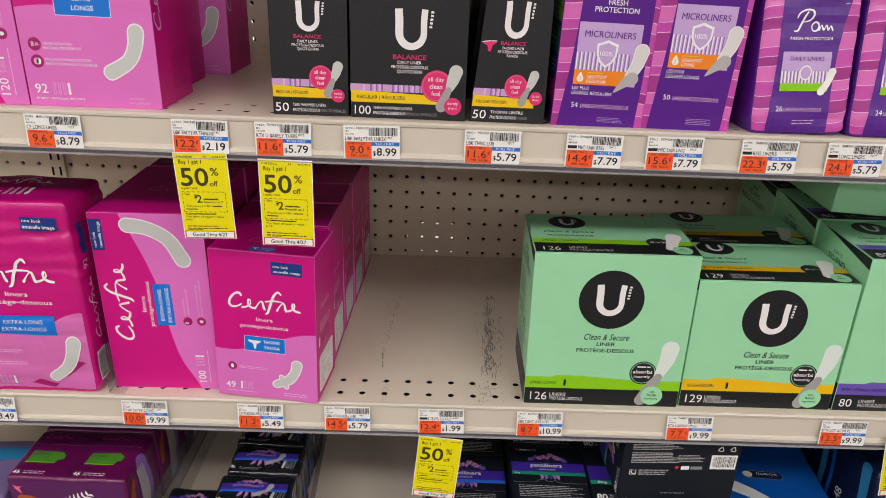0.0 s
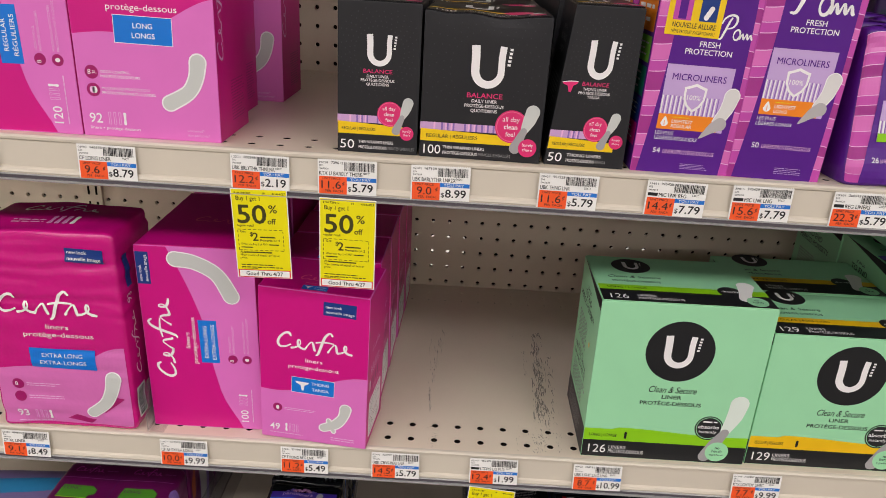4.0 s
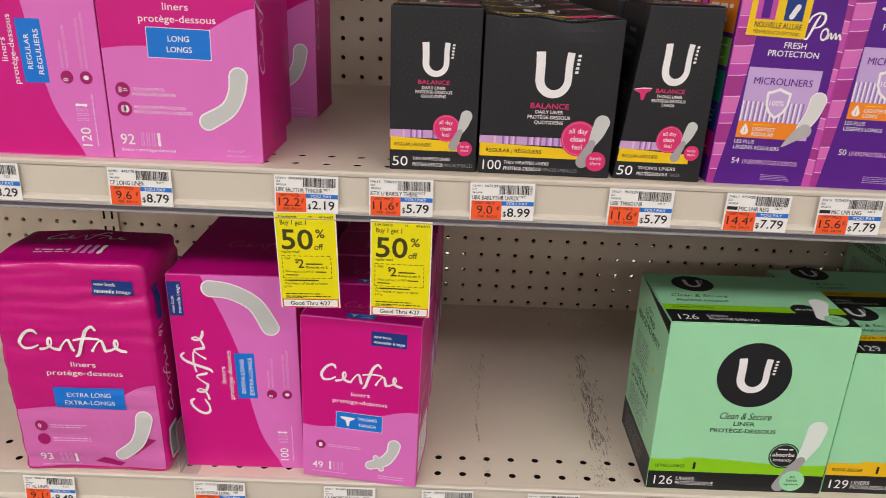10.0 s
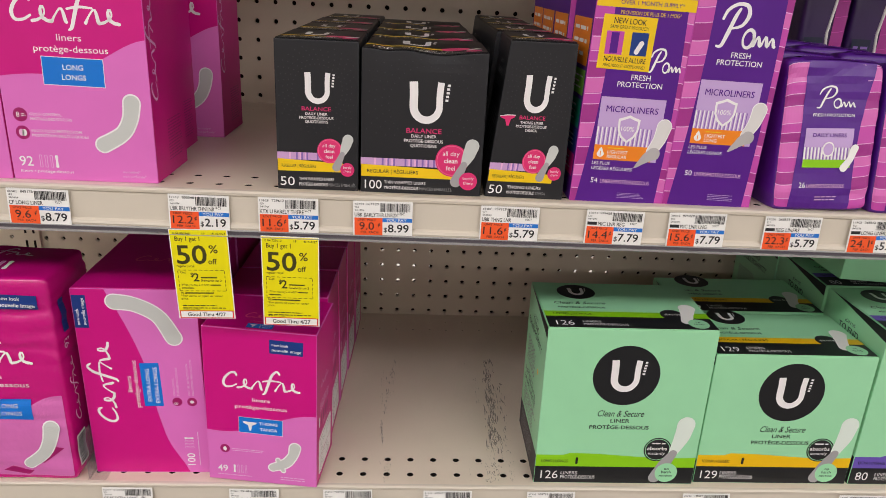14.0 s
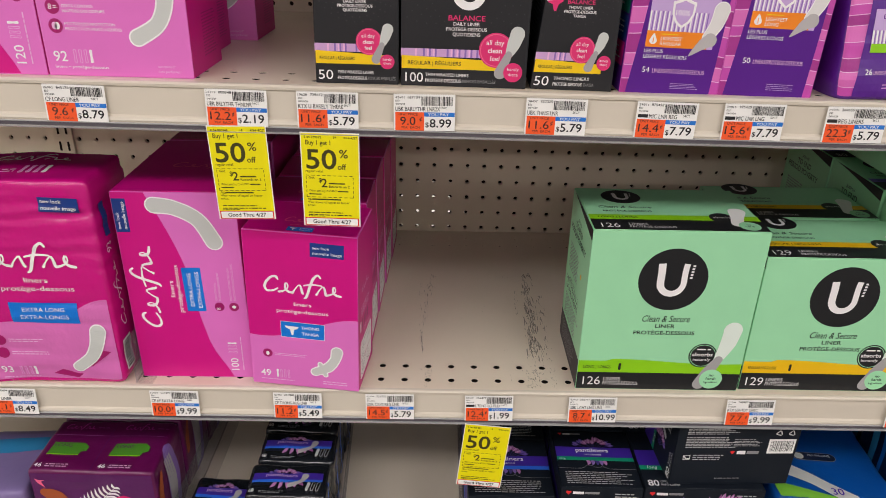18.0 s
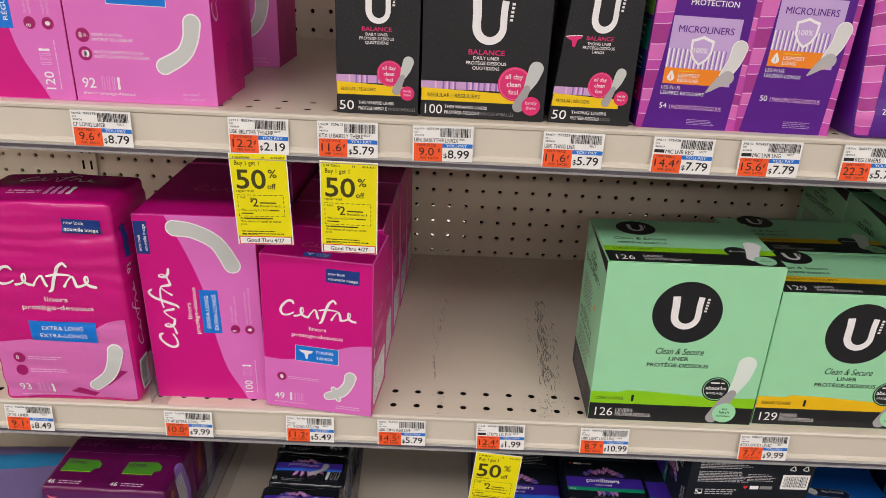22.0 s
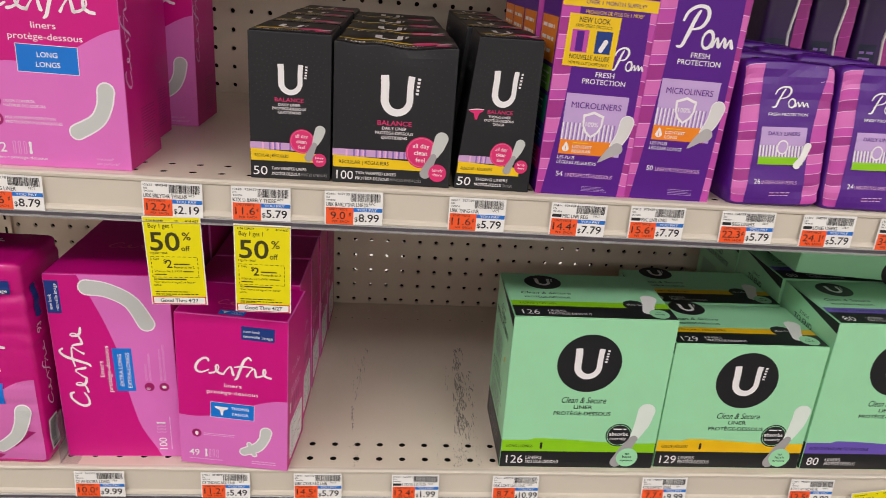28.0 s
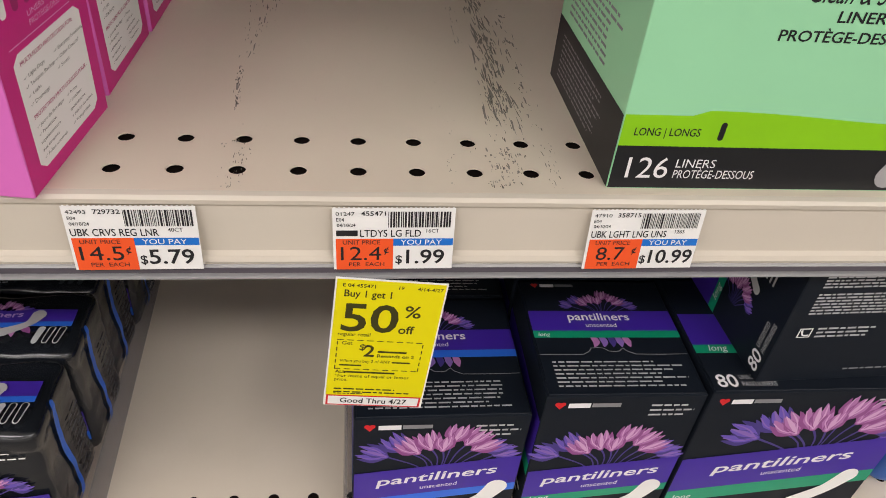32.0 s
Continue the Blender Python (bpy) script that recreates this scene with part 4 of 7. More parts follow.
def black_carton(w, h, d, count, lines, tail, label, thong=False, dent=False):
    big = w > 0.09

    def sag(x, y):
        q = x / w
        return (0.0042 * math.exp(-((q - 0.62) / 0.22) ** 2) + 0.0022 * math.exp(-((q - 0.2) / 0.1) ** 2)) * max(0.0, 1 - y / (d * 0.6)) if big else 0.0

    t = carton("liner_carton", w, d, h, BLACK, label, "liner box", "black liner cartons", top_mat=BLACK_TOP, sag=sag if big else None)
    k = Ink(t, front_of())
    m = 0.0545 if big else 0.0335 if thong else 0.035
    uv, uw, uh = (0.0625, 0.028, 0.0345) if big else (0.0755, 0.024, 0.031) if thong else (0.075, 0.0205, 0.0255)
    low = 0.0 if big or thong else 0.002
    u_mark(k, m, uv, uw, uh)
    s = 0.0043 if big else 0.0034
    k.text("product_word", HOT, "BALANCE", m - 0.001, uv - 0.0085 if big else uv - 0.006, s, width=0.03 if big else 0.0245, fat=0.01)
    for i, line in enumerate(lines):
        k.text("lettering", WHITE, line, m - 0.001, uv - (0.0125 if big else 0.0098) - i * (0.0041 if big else 0.0033), 0.0028 if big else 0.0024, fat=0.01)
    for ring in range(5):
        for i in range(34):
            q, rr = 2 * math.pi * i / 34 + ring * 0.06, w * (0.3 + 0.055 * ring)
            x, y = m + rr * math.cos(q), uv + uh * 0.45 + rr * math.sin(q)
            if 0.003 < x < w - 0.003 and 0.05 < y < h - 0.006:
                k.disc("small_print_dots", BLACK_DOT, x, y, 0.0006, lvl=1, n=6)
    lil = [LILAC, PALE, VIOLET]
    n = 46 if big else 34
    rnd = random.Random(5)
    for i in range(n):
        k.rect("lilac_strip", lil[i % 3 if rnd.random() < 0.7 else 0], (w * 0.72) * i / n, 0.0245 + low, (w * 0.72) * (i + 1) / n, 0.031 + low, 1)
    k.band("yellow_band", YELLOW, 0.0006, w * 0.84, lambda q: 0.0145 + low, lambda q: 0.0252 + low - 0.003 * q, 2, 8)
    k.text("lettering_dark", INK_K, "REGULAR | RÉGULIERS", w * 0.055, 0.0178 + low, 0.0033 if big else 0.0028, "LEFT", width=w * 0.42, fat=0.007, lvl=4)
    k.text("lettering", WHITE, count, w * 0.035, 0.0035, 0.0082, "LEFT", width=0.0148 if big else 0.0122)
    off = 0.0205 if big else 0.0185
    k.text("lettering", WHITE, tail, off, 0.0085, 0.0028, "LEFT", fat=0.004, width=0.036 if big else 0.03)
    k.text("lettering", WHITE, "PROTÈGE-DESSOUS", off, 0.0037, 0.0028, "LEFT", fat=0.007, width=0.03 if big else 0.0245)
    k.text("lettering_grey", INK_GREY, "MINCES EMBALLÉS" if not thong else "TANGA", off + (0.031 if big else 0.0255), 0.0037, 0.0028, "LEFT", width=0.028 if big else 0.023 if not thong else 0.009)
    r = 0.0142 if big else 0.0108
    cx, cy = (0.0785, 0.0312) if big else (0.0395, 0.0335) if thong else (0.045, 0.035)
    k.disc("pink_roundel", HOT, cx, cy, r, lvl=4)
    k.disc("roundel_ring", ROSE, cx, cy, r * 0.93, lvl=4.5)
    k.disc("roundel_core", HOT, cx, cy, r * 0.88, lvl=5)
    for i, (word, f) in enumerate((("all day", 0.0), ("clean", 0.02), ("feel", 0.0))):
        k.text("lettering", WHITE, word, cx - r * 0.06, cy + r * (0.3 - 0.45 * i), r * 0.3, fat=f, lvl=7)
    px, sx, sy = (0.0955, 0.0935, 0.0135) if big else (0.056, 0.059, 0.0235) if thong else (0.0605, 0.06, 0.019)
    k.blob("pad_picture", PAD, [(px, cy + r * 0.95), (px - r * 0.2, cy + r * 0.35), (px - r * 0.45, cy - r * 0.25)], [r * 0.85, r * 0.75, r * 0.4], 6)
    k.blob("pad_picture_shade", PAD_CLEAR, [(px - r * 0.45, cy - r * 0.22), (px - r * 0.7, cy - r * 0.8), (px - r * 0.9, cy - r * 1.3)], [r * 0.4, r * 0.55, r * 0.7], 6.5)
    k.disc("pink_roundel", HOT, sx, sy, r * 0.56, lvl=8)
    k.text("lettering", WHITE, "barely", sx, sy + r * 0.1, r * 0.2, lvl=9)
    k.text("lettering", WHITE, "there", sx, sy - r * 0.2, r * 0.2, lvl=9)
    if thong:
        shape = ((0.0085, 0.0722), (0.0195, 0.0735), (0.0302, 0.0735), (0.0295, 0.0712), (0.0245, 0.069), (0.0225, 0.062), (0.0196, 0.0622), (0.0165, 0.0688), (0.0105, 0.0705))
        k.poly("garment_icon", HOT, [(0.0015 + (x - 0.0085) * 0.68, 0.0727 + (y - 0.0735) * 0.8) for x, y in shape], 3)
        k.blob("garment_icon_edge", WHITE, [(0.0019, 0.0717), (0.009, 0.0727), (0.0161, 0.0727)], [0.0006, 0.0008, 0.0006], 4)
    k.done("front")
    k = Ink(t, lambda u, v, z: (u, v, h + 0.0005 + z - sag(u, v)))
    k.text("lettering", WHITE, count, w * 0.08, 0.0045, 0.011, "LEFT", lvl=5, width=0.011 if not big else 0.017)
    k.text("lettering", WHITE, "PROTÈGE-DESSOUS", w * 0.3, 0.0045, 0.0042, "LEFT", lvl=5, width=w * 0.36)
    k.text("lettering", WHITE, tail, w * 0.3, 0.0115, 0.0042, "LEFT", lvl=5, width=w * 0.42)
    k.text("lettering_grey", INK_GREY, "MINCES EMBALLÉS", w * 0.68, 0.0045, 0.0042, "LEFT", lvl=5, width=w * 0.27)
    k.rect("yellow_band", YELLOW, 0.002, 0.0215, w * 0.82, 0.0275, 4, nu=12)
    k.disc("pink_roundel", HOT, w * 0.74, 0.026, 0.0125, 0.0085, 5)
    k.disc("pink_roundel", HOT, w * 0.88, 0.012, 0.007, 0.006, 5)
    k.blob("pad_picture", PAD, [(w * 0.92, 0.026), (w * 0.84, 0.018)], [0.008, 0.004], 6)
    u_mark(k, w * 0.42, 0.036, 0.02 if not big else 0.025, 0.032, lvl=5)
    k.done()
    k = Ink(t, left_of(d))
    for i, (word, s_) in enumerate((("JOIN US TO", 0.0035), ("END PERIOD", 0.006), ("POVERTY", 0.006))):
        k.text("lettering", INK_GREY, word, d * 0.55, h * (0.83 - 0.075 * i), s_, fat=0.01)
    k.lines("small_print", INK_GREY, d * 0.2, h * 0.1, d * 0.8, h * 0.55, 16, seed=7)
    k.done()
    if thong:  # pushed out of square: its west wall leans in towards the top
        for me in {o.data for o in t.children_recursive}:
            for q in me.vertices:
                q.co.x += 0.013 * q.co.z / h * (1 - q.co.x / w)
    return t


# ---------------------------------------------------------------- purple packs
def purple_carton(w, h, d, count, kind, kind_fr, label, sticker=False):
    t = carton("liner_carton", w, d, h, ORCHID, label, "liner box", "purple liner cartons", top_mat=PURPLE)
    k = Ink(t, front_of())
    n = 24
    lo, hi = [], []
    for i in range(n + 1):
        s = i / n
        lo.append((w * (0.1 + 0.13 * (1 - s) ** 0.8 - 0.16 * (1 - s) + 0.10 * s * 0.9), h * s))
        hi.append((w * (0.80 + 0.09 * s), h * s))
    stripes = [DEEP_ROSE_FILM, ORCHID, ROSE_FILM]
    rnd = random.Random(9)
    v = 0.0
    i = 0
    while v < h - 0.004:
        e = min(h - 0.002, v + rnd.uniform(0.008, 0.017))
        k.band("printed_stripe", stripes[i % 3], 0.0006, w * 0.3, lambda s: v + 0.0006 + 0.004 * s * s, lambda s: e + 0.004 * s * s, 1, 6)
        k.band("printed_stripe", stripes[(i + 1) % 3], w * 0.7, w - 0.0006, lambda s: v + 0.0006 + 0.004 * (s - s * s), lambda s: e + 0.004 * (s - s * s), 1, 6)
        k.band("white_hairline", PALE, 0.0006, w * 0.3, lambda s: e - 0.0005 + 0.004 * s * s, lambda s: e + 0.0002 + 0.004 * s * s, 1.5, 6)
        k.band("white_hairline", PALE, w * 0.7, w - 0.0006, lambda s: e - 0.0005 + 0.004 * (s - s * s), lambda s: e + 0.0002 + 0.004 * (s - s * s), 1.5, 6)
        v = e
        i += 1
    a = [(w * (0.06 + 0.13 * math.sin(min(1.0, 1.3 * j / n) * math.pi / 2)), 0.0006 + (h - 0.0016) * j / n) for j in range(n + 1)]
    b = [(w * (0.905 + 0.03 * math.sin(j / n * 3.1)), 0.0006 + (h - 0.0016) * j / n) for j in range(n + 1)]
    k.raw("purple_panel", PURPLE, a + b, [(j, n + 1 + j, n + 2 + j, j + 1) for j in range(n)], 3)
    c = w * 0.55
    if not sticker:
        script(k, "brand_mark", WHITE, c - w * 0.3, 0.134, w * 0.64, 0.036, lvl=5, tall=0.08)
    else:
        script(k, "brand_mark", WHITE, c + w * 0.05, 0.113, w * 0.34, 0.02, lvl=5, tall=0.08)
    f = 0.1075 if sticker else 0.129
    k.text("lettering", WHITE, "FRESH", c, f, 0.0046, fat=0.007, lvl=5)
    k.text("lettering", WHITE, "PROTECTION", c, f - 0.0062, 0.0046, fat=0.007, lvl=5)
    v0 = 0.0385 if sticker else 0.056
    x0, x1 = w * 0.185, w * 0.85
    vt = v0 + 0.054
    k.rect("lavender_panel", LAVENDER, x0, v0, x1, vt, 4)
    k.text("lettering_dark", PURPLE, "MICROLINERS", (x0 + x1) / 2, vt - 0.0125, 0.0056, width=(x1 - x0) * 0.8, fat=0.008, lvl=6)
    step = (x1 - x0) * 0.86 / 13
    for j in range(13):
        u = x0 + step * j
        k.rect("pleat", LAVENDER, u, v0 + 0.012, u + step, v0 + 0.0285, 5)
        k.rect("pleat_light", WHITE, u + step * 0.12, v0 + 0.012, u + step * 0.42, v0 + 0.0285, 5.3)
        k.rect("pleat_dark", VIOLET, u + step * 0.72, v0 + 0.012, u + step * 0.98, v0 + 0.0285, 5.3)
    sx, sy = (x0 + x1) / 2 - 0.001, v0 + 0.0275
    for r_, mt, lv in ((1.0, WHITE, 6.5), (0.8, LAVENDER, 7)):
        k.poly("shield", mt, [(sx + x * 0.0095 * r_, sy + y * 0.0115 * r_) for x, y in ((-1, 0.75), (-0.6, 0.85), (0, 1.05), (0.6, 0.85), (1, 0.75), (0.95, -0.1), (0.6, -0.65), (0, -1.05), (-0.6, -0.65), (-0.95, -0.1))], lv)
    k.text("lettering", WHITE, "100%", sx - 0.0005, sy - 0.0016, 0.0042, lvl=9, fat=0.008)
    k.rect("orange_band", ORANGE, x0, v0, x1 - w * 0.06, v0 + 0.013, 6)
    k.blob("drop_icon", WHITE, [(x0 + 0.006, v0 + 0.0105), (x0 + 0.006, v0 + 0.0055)], [0.001, 0.0065], 7)
    k.text("lettering_orange", ORANGE, "1", x0 + 0.006, v0 + 0.0035, 0.0042, fat=0.008, lvl=9)
    k.lines("small_print", YELLOW, x0 + 0.012, v0 + 0.0098, x0 + 0.026, v0 + 0.0115, 1, lvl=8)
    k.text("lettering", WHITE, "LIGHTEST", x0 + 0.012, v0 + 0.0058, 0.003, "LEFT", fat=0.007, lvl=8)
    k.text("lettering", WHITE, kind, x0 + 0.012, v0 + 0.0018, 0.003, "LEFT", fat=0.007, lvl=8)
    pad(k, [(x1 + 0.002, v0 + 0.0315), (x1 - 0.0005, v0 + 0.02), (x1 - 0.006, v0 + 0.0095)], [0.0135, 0.0115, 0.009], 9, WHITE, PAD_PALE, 0.0014)
    k.blob("pad_picture_shade", PAD_FOLD, [(x1 - 0.0035, v0 + 0.0075), (x1 - 0.0095, v0 + 0.0035), (x1 - 0.0185, v0 - 0.0055)], [0.0115, 0.0085, 0.0008], 10.5)
    k.text("lettering", WHITE, "LES PLUS", x0, v0 - 0.0045, 0.003, "LEFT", lvl=5)
    k.text("lettering", WHITE, kind_fr, x0, v0 - 0.009, 0.003, "LEFT", lvl=5)
    k.text("lettering", WHITE, count, x0 + 0.001, 0.0178 if sticker else 0.0275, 0.0048, "LEFT", lvl=5)
    k.text("lettering", PALE, "LINERS/PROTÈGE-DESSOUS", x0 + 0.0095, 0.0178 if sticker else 0.0275, 0.0036, "LEFT", width=w * 0.52, lvl=5)
    k.lines("small_print", LAVENDER, w * 0.5, h * 0.028, w * 0.8, h * 0.058, 4, seed=3, lvl=5, fill=0.3)
    if sticker:
        k.rect("yellow_strip", YELLOW, 0.0006, h * 0.94, w - 0.0006, h - 0.001, 6)
        k.text("lettering_dark", PURPLE, "OVER 1 MONTH SUPPLY*", c, h * 0.955, 0.0034, lvl=8, fat=0.008)
        k.text("lettering", YELLOW, "PROVISION DE PLUS DE 1 MOIS*", c, h * 0.91, 0.0032, lvl=6, width=w * 0.6)
        k.rect("sticker", YELLOW, 0.0075, 0.115, 0.052, 0.158, 7, tilt=-1)
        k.text("lettering_dark", INK_K, "NEW LOOK", 0.03, 0.1515, 0.0046, lvl=9, width=w * 0.32, fat=0.01, turn=-1)
        k.text("lettering_dark", INK_K, "SAME GREAT PRODUCT!", 0.03, 0.1475, 0.0028, lvl=9, width=w * 0.38, turn=-1)
        k.text("lettering_dark", INK_K, "NOUVELLE ALLURE", 0.03, 0.1212, 0.0042, lvl=9, width=w * 0.42, fat=0.01, turn=-1)
        k.text("lettering_dark", INK_K, "MÊME PRODUIT EXCEPTIONNEL!", 0.03, 0.1168, 0.0026, lvl=9, width=w * 0.42, turn=-1)
        k.rect("sticker_picture", ORCHID, 0.012, 0.127, 0.0265, 0.1455, 9)
        k.rect("sticker_picture", NAVY, 0.033, 0.127, 0.047, 0.1455, 9)
        k.rect("sticker_picture_band", PURPLE, 0.016, 0.128, 0.0225, 0.1445, 10)
        k.blob("sticker_picture_pad", WHITE, [(0.042, 0.137), (0.0385, 0.13)], [0.004, 0.004], 10)
    k.done("front")
    k = Ink(t, left_of(d))
    for i, (mt, a_, b_) in enumerate(((ORANGE, 0.66, 0.88), (GRASS, 0.52, 0.64), (TEAL, 0.36, 0.5), (NAVY, 0.24, 0.35), (MAGENTA, 0.12, 0.23))):
        k.rect("range_chart", mt, d * 0.06, h * a_, d * 0.94, h * b_, 2)
        k.lines("small_print", WHITE, d * 0.15, h * (a_ + 0.02), d * 0.85, h * (b_ - 0.02), 3, seed=i, lvl=3, fill=0.3)
    k.rect("purple_side", PURPLE, 0.0006, 0.0006, d - 0.0006, h - 0.001, 1)
    k.done()
    k = Ink(t, top_of(h))
    k.text("lettering", WHITE, "LINERS/PROTÈGE-DESSOUS", w / 2, 0.01, 0.0045, lvl=5, width=w * 0.8)
    k.done()
    return t


def purple_soft_pack(count):
    w, d, h = 0.087, 0.075, 0.13
    p = Pillow(w, d, h, 16, 0.0026, 4, 0.03, 42, ((0.93, 0.0022, 0.02, 0.004), (0.86, 0.002, -0.03, 0.004), (0.1, 0.0016, 0.02, 0.004)))
    t = soft_pack("liner_soft_pack", p, PURPLE_FILM, f"orchid and purple plastic pack of daily liners, count {count}", "liner pack", "purple liner packs")
    k = Ink(t, p.front())
    n = 14
    for side in (0, 1):
        v = 0.0
        i = 0
        rnd = random.Random(3 + side)
        while v < h - 0.005:
            e = min(h - 0.0025, v + rnd.uniform(0.008, 0.016))
            u0, u1 = (0.0, w * 0.25) if side == 0 else (w * 0.76, w)
            k.band("printed_stripe", (ORCHID_FILM, ROSE_FILM, DEEP_ROSE_FILM)[i % 3], u0, u1, lambda s: v + 0.0015 * s, lambda s: e + 0.0015 * s, 1, 8, 4)
            k.band("white_hairline", PALE, u0, u1, lambda s: e - 0.0006 + 0.002 * s, lambda s: e + 0.002 * s, 2, 8)
            v = e
            i += 1
    pts, m = [], 20
    for j in range(m + 1):
        s = j / m
        lo = w * (0.15 + 0.05 * math.sin(min(1, s * 1.6) * math.pi / 2))
        hi = w * (0.8 - 0.02 * math.sin(s * math.pi) + 0.12 * s ** 3)
        for i in range(9):
            pts.append((lo + (hi - lo) * i / 8, 0.001 + (h - 0.002) * s))
    k.raw("purple_panel", PURPLE_FILM, pts, [(j * 9 + i, j * 9 + i + 1, (j + 1) * 9 + i + 1, (j + 1) * 9 + i) for j in range(m) for i in range(8)], 3)
    c = w * 0.51
    script(k, "brand_mark", WHITE, c - 0.0165, 0.088, 0.035, 0.019, lvl=6, tall=0.08)
    k.text("lettering", WHITE, "FRESH PROTECTION", c, 0.0825, 0.0026, lvl=6, fat=0.008, width=0.037)
    x0, x1, v0 = 0.0215, 0.0645, 0.0385
    k.rect("lavender_panel", LAVENDER, x0, v0, x1, v0 + 0.034, 5, nu=4, nv=4)
    k.text("lettering_dark", PURPLE, "DAILY LINERS", (x0 + x1) / 2, v0 + 0.0265, 0.0035, width=0.03, lvl=7, fat=0.007)
    for j in range(14):
        u = x0 + (x1 - x0) * j / 14
        k.rect("pleat", WHITE, u + 0.0002, v0 + 0.007, u + 0.0016, v0 + 0.0175, 6)
        k.rect("pleat", VIOLET, u + 0.0019, v0 + 0.007, u + 0.0026, v0 + 0.0175, 6)
    k.disc("shield", WHITE, (x0 + x1) / 2, v0 + 0.016, 0.0055, 0.0065, 8)
    k.disc("shield_inner", LAVENDER, (x0 + x1) / 2, v0 + 0.016, 0.0043, 0.0052, 9)
    k.rect("green_band", LIME, x0, v0, x1, v0 + 0.007, 8, nu=4)
    k.blob("pad_picture", PAPER, [(x1 + 0.002, v0 + 0.017), (x1 - 0.001, v0 + 0.008), (x1 - 0.006, v0)], [0.007, 0.006, 0.007], 11)
    k.text("lettering", WHITE, count, 0.0205, 0.021, 0.0046, "LEFT", lvl=6)
    k.text("lettering", PALE, "LINERS/PROTÈGE-DESSOUS", 0.0275, 0.021, 0.0032, "LEFT", width=0.034, lvl=6)
    k.lines("small_print", PALE, w * 0.42, h * 0.07, w * 0.7, h * 0.11, 2, seed=2, lvl=6, fill=0.3)
    k.done("front")
    k = Ink(t, p.top())
    k.rect("purple_top", PURPLE_FILM, w * 0.16, 0.001, w * 0.95, d - 0.002, 2, nu=12, nv=10)
    k.text("lettering", WHITE, count + " LINERS/PROTÈGE-DESSOUS", w / 2, 0.012, 0.004, width=w * 0.55, lvl=5)
    script(k, "brand_mark", PALE, w * 0.35, 0.035, 0.03, 0.016, lvl=5)
    k.rect("green_band", LIME, w * 0.3, 0.05, w * 0.6, 0.055, 4)
    k.done()
    return t


# ---------------------------------------------------------------- mint cartons
def mint_carton(w, h, d, count, band, band_words, label):
    t = carton("liner_carton", w, d, h, MINT, label, "liner box", "mint liner cartons")
    k = Ink(t, front_of())
    ch = 0.0215
    k.rect("charcoal_base", MINT_DARK, 0.0005, 0.0006, w - 0.0005, ch, 1)
    k.band("colour_band", band, 0.0005, w - 0.0005, lambda s: ch, lambda s: ch + 0.0145 + 0.0025 * math.sin(s * 5 + 0.5) * (s > 0.2), 1.5, 24)
    k.text("lettering_dark", MINT_DARK, band_words, w * 0.035, ch + 0.005, 0.0038, "LEFT", fat=0.007, lvl=4, width=min(0.03, 0.0024 * len(band_words)) if len(band_words) < 22 else 0.07)
    icon = w * (0.235 if len(band_words) < 14 else 0.275 if len(band_words) < 22 else 0.6)
    for i in range(3):
        k.blob("count_icon", MINT_DARK if i == 1 else band, [(icon + i * 0.0036, ch + 0.0045), (icon + i * 0.0036, ch + 0.0105)], [0.0026, 0.0026], 4, 3)
    k.text("lettering", WHITE, count, w * 0.04, 0.0058, 0.0108, "LEFT", lvl=4)
    k.text("lettering", WHITE, "LINERS", w * 0.165, 0.0112, 0.0044, "LEFT", lvl=4)
    k.text("lettering", WHITE, "PROTÈGE-DESSOUS", w * 0.165, 0.0058, 0.0044, "LEFT", width=w * 0.215, lvl=4)
    c, cv, r = w * (0.49 if h > 0.17 else 0.51), h - 0.053 if h > 0.17 else h - 0.0435, 0.0346
    k.disc("black_roundel", MINT_DARK, c, cv, r, lvl=2, n=48)
    u_mark(k, c - 0.001, cv - 0.0185, 0.03, 0.0365, lvl=5)
    k.text("product_word", MINT_DARK, "Clean & Secure", c, cv - 0.0485, 0.0078, slant=0.32, width=0.049, fat=0.004, lvl=3)
    k.text("lettering_dark", MINT_DARK, "LINER", c, cv - 0.0558, 0.0046, fat=0.022, width=0.0205, lvl=3)
    k.text("lettering_dark", MINT_DARK, "PROTÈGE-DESSOUS", c, cv - 0.0638, 0.0046, fat=0.022, width=0.063, lvl=3)
    o = 0.0055 if h < 0.17 else 0.0
    x = w * 0.748 + o
    k.disc("black_roundel", MINT_DARK, x, ch + 0.0228, 0.0148, lvl=4)
    k.disc("roundel_ring", MINT, x, ch + 0.0228, 0.0135, lvl=4.5)
    k.disc("black_roundel", MINT_DARK, x, ch + 0.0228, 0.0128, lvl=5)
    k.text("lettering", WHITE, "absorbs", x - 0.0005, ch + 0.0222, 0.0046, fat=0.02, width=0.0215, lvl=7)
    k.text("lettering", WHITE, "instantly", x - 0.0005, ch + 0.0165, 0.0036, width=0.018, lvl=7)
    k.lines("small_print", WHITE, x - 0.007, ch + 0.0285, x + 0.008, ch + 0.0325, 1, lvl=7)
    k.blob("pad_picture", PAD_MINT, [(w * 0.9 + o, ch + 0.054), (w * 0.885 + o, ch + 0.038), (w * 0.845 + o, ch + 0.018)], [0.0195, 0.017, 0.009], 6)
    k.blob("pad_picture_shade", PAD_CLEAR, [(w * 0.848 + o, ch + 0.018), (w * 0.8 + o, ch + 0.003), (w * 0.755 + o, ch * 0.4)], [0.009, 0.013, 0.013], 6.5)
    k.disc("mint_roundel", MINT, w * 0.825 + o, 0.015, 0.0122, lvl=8)
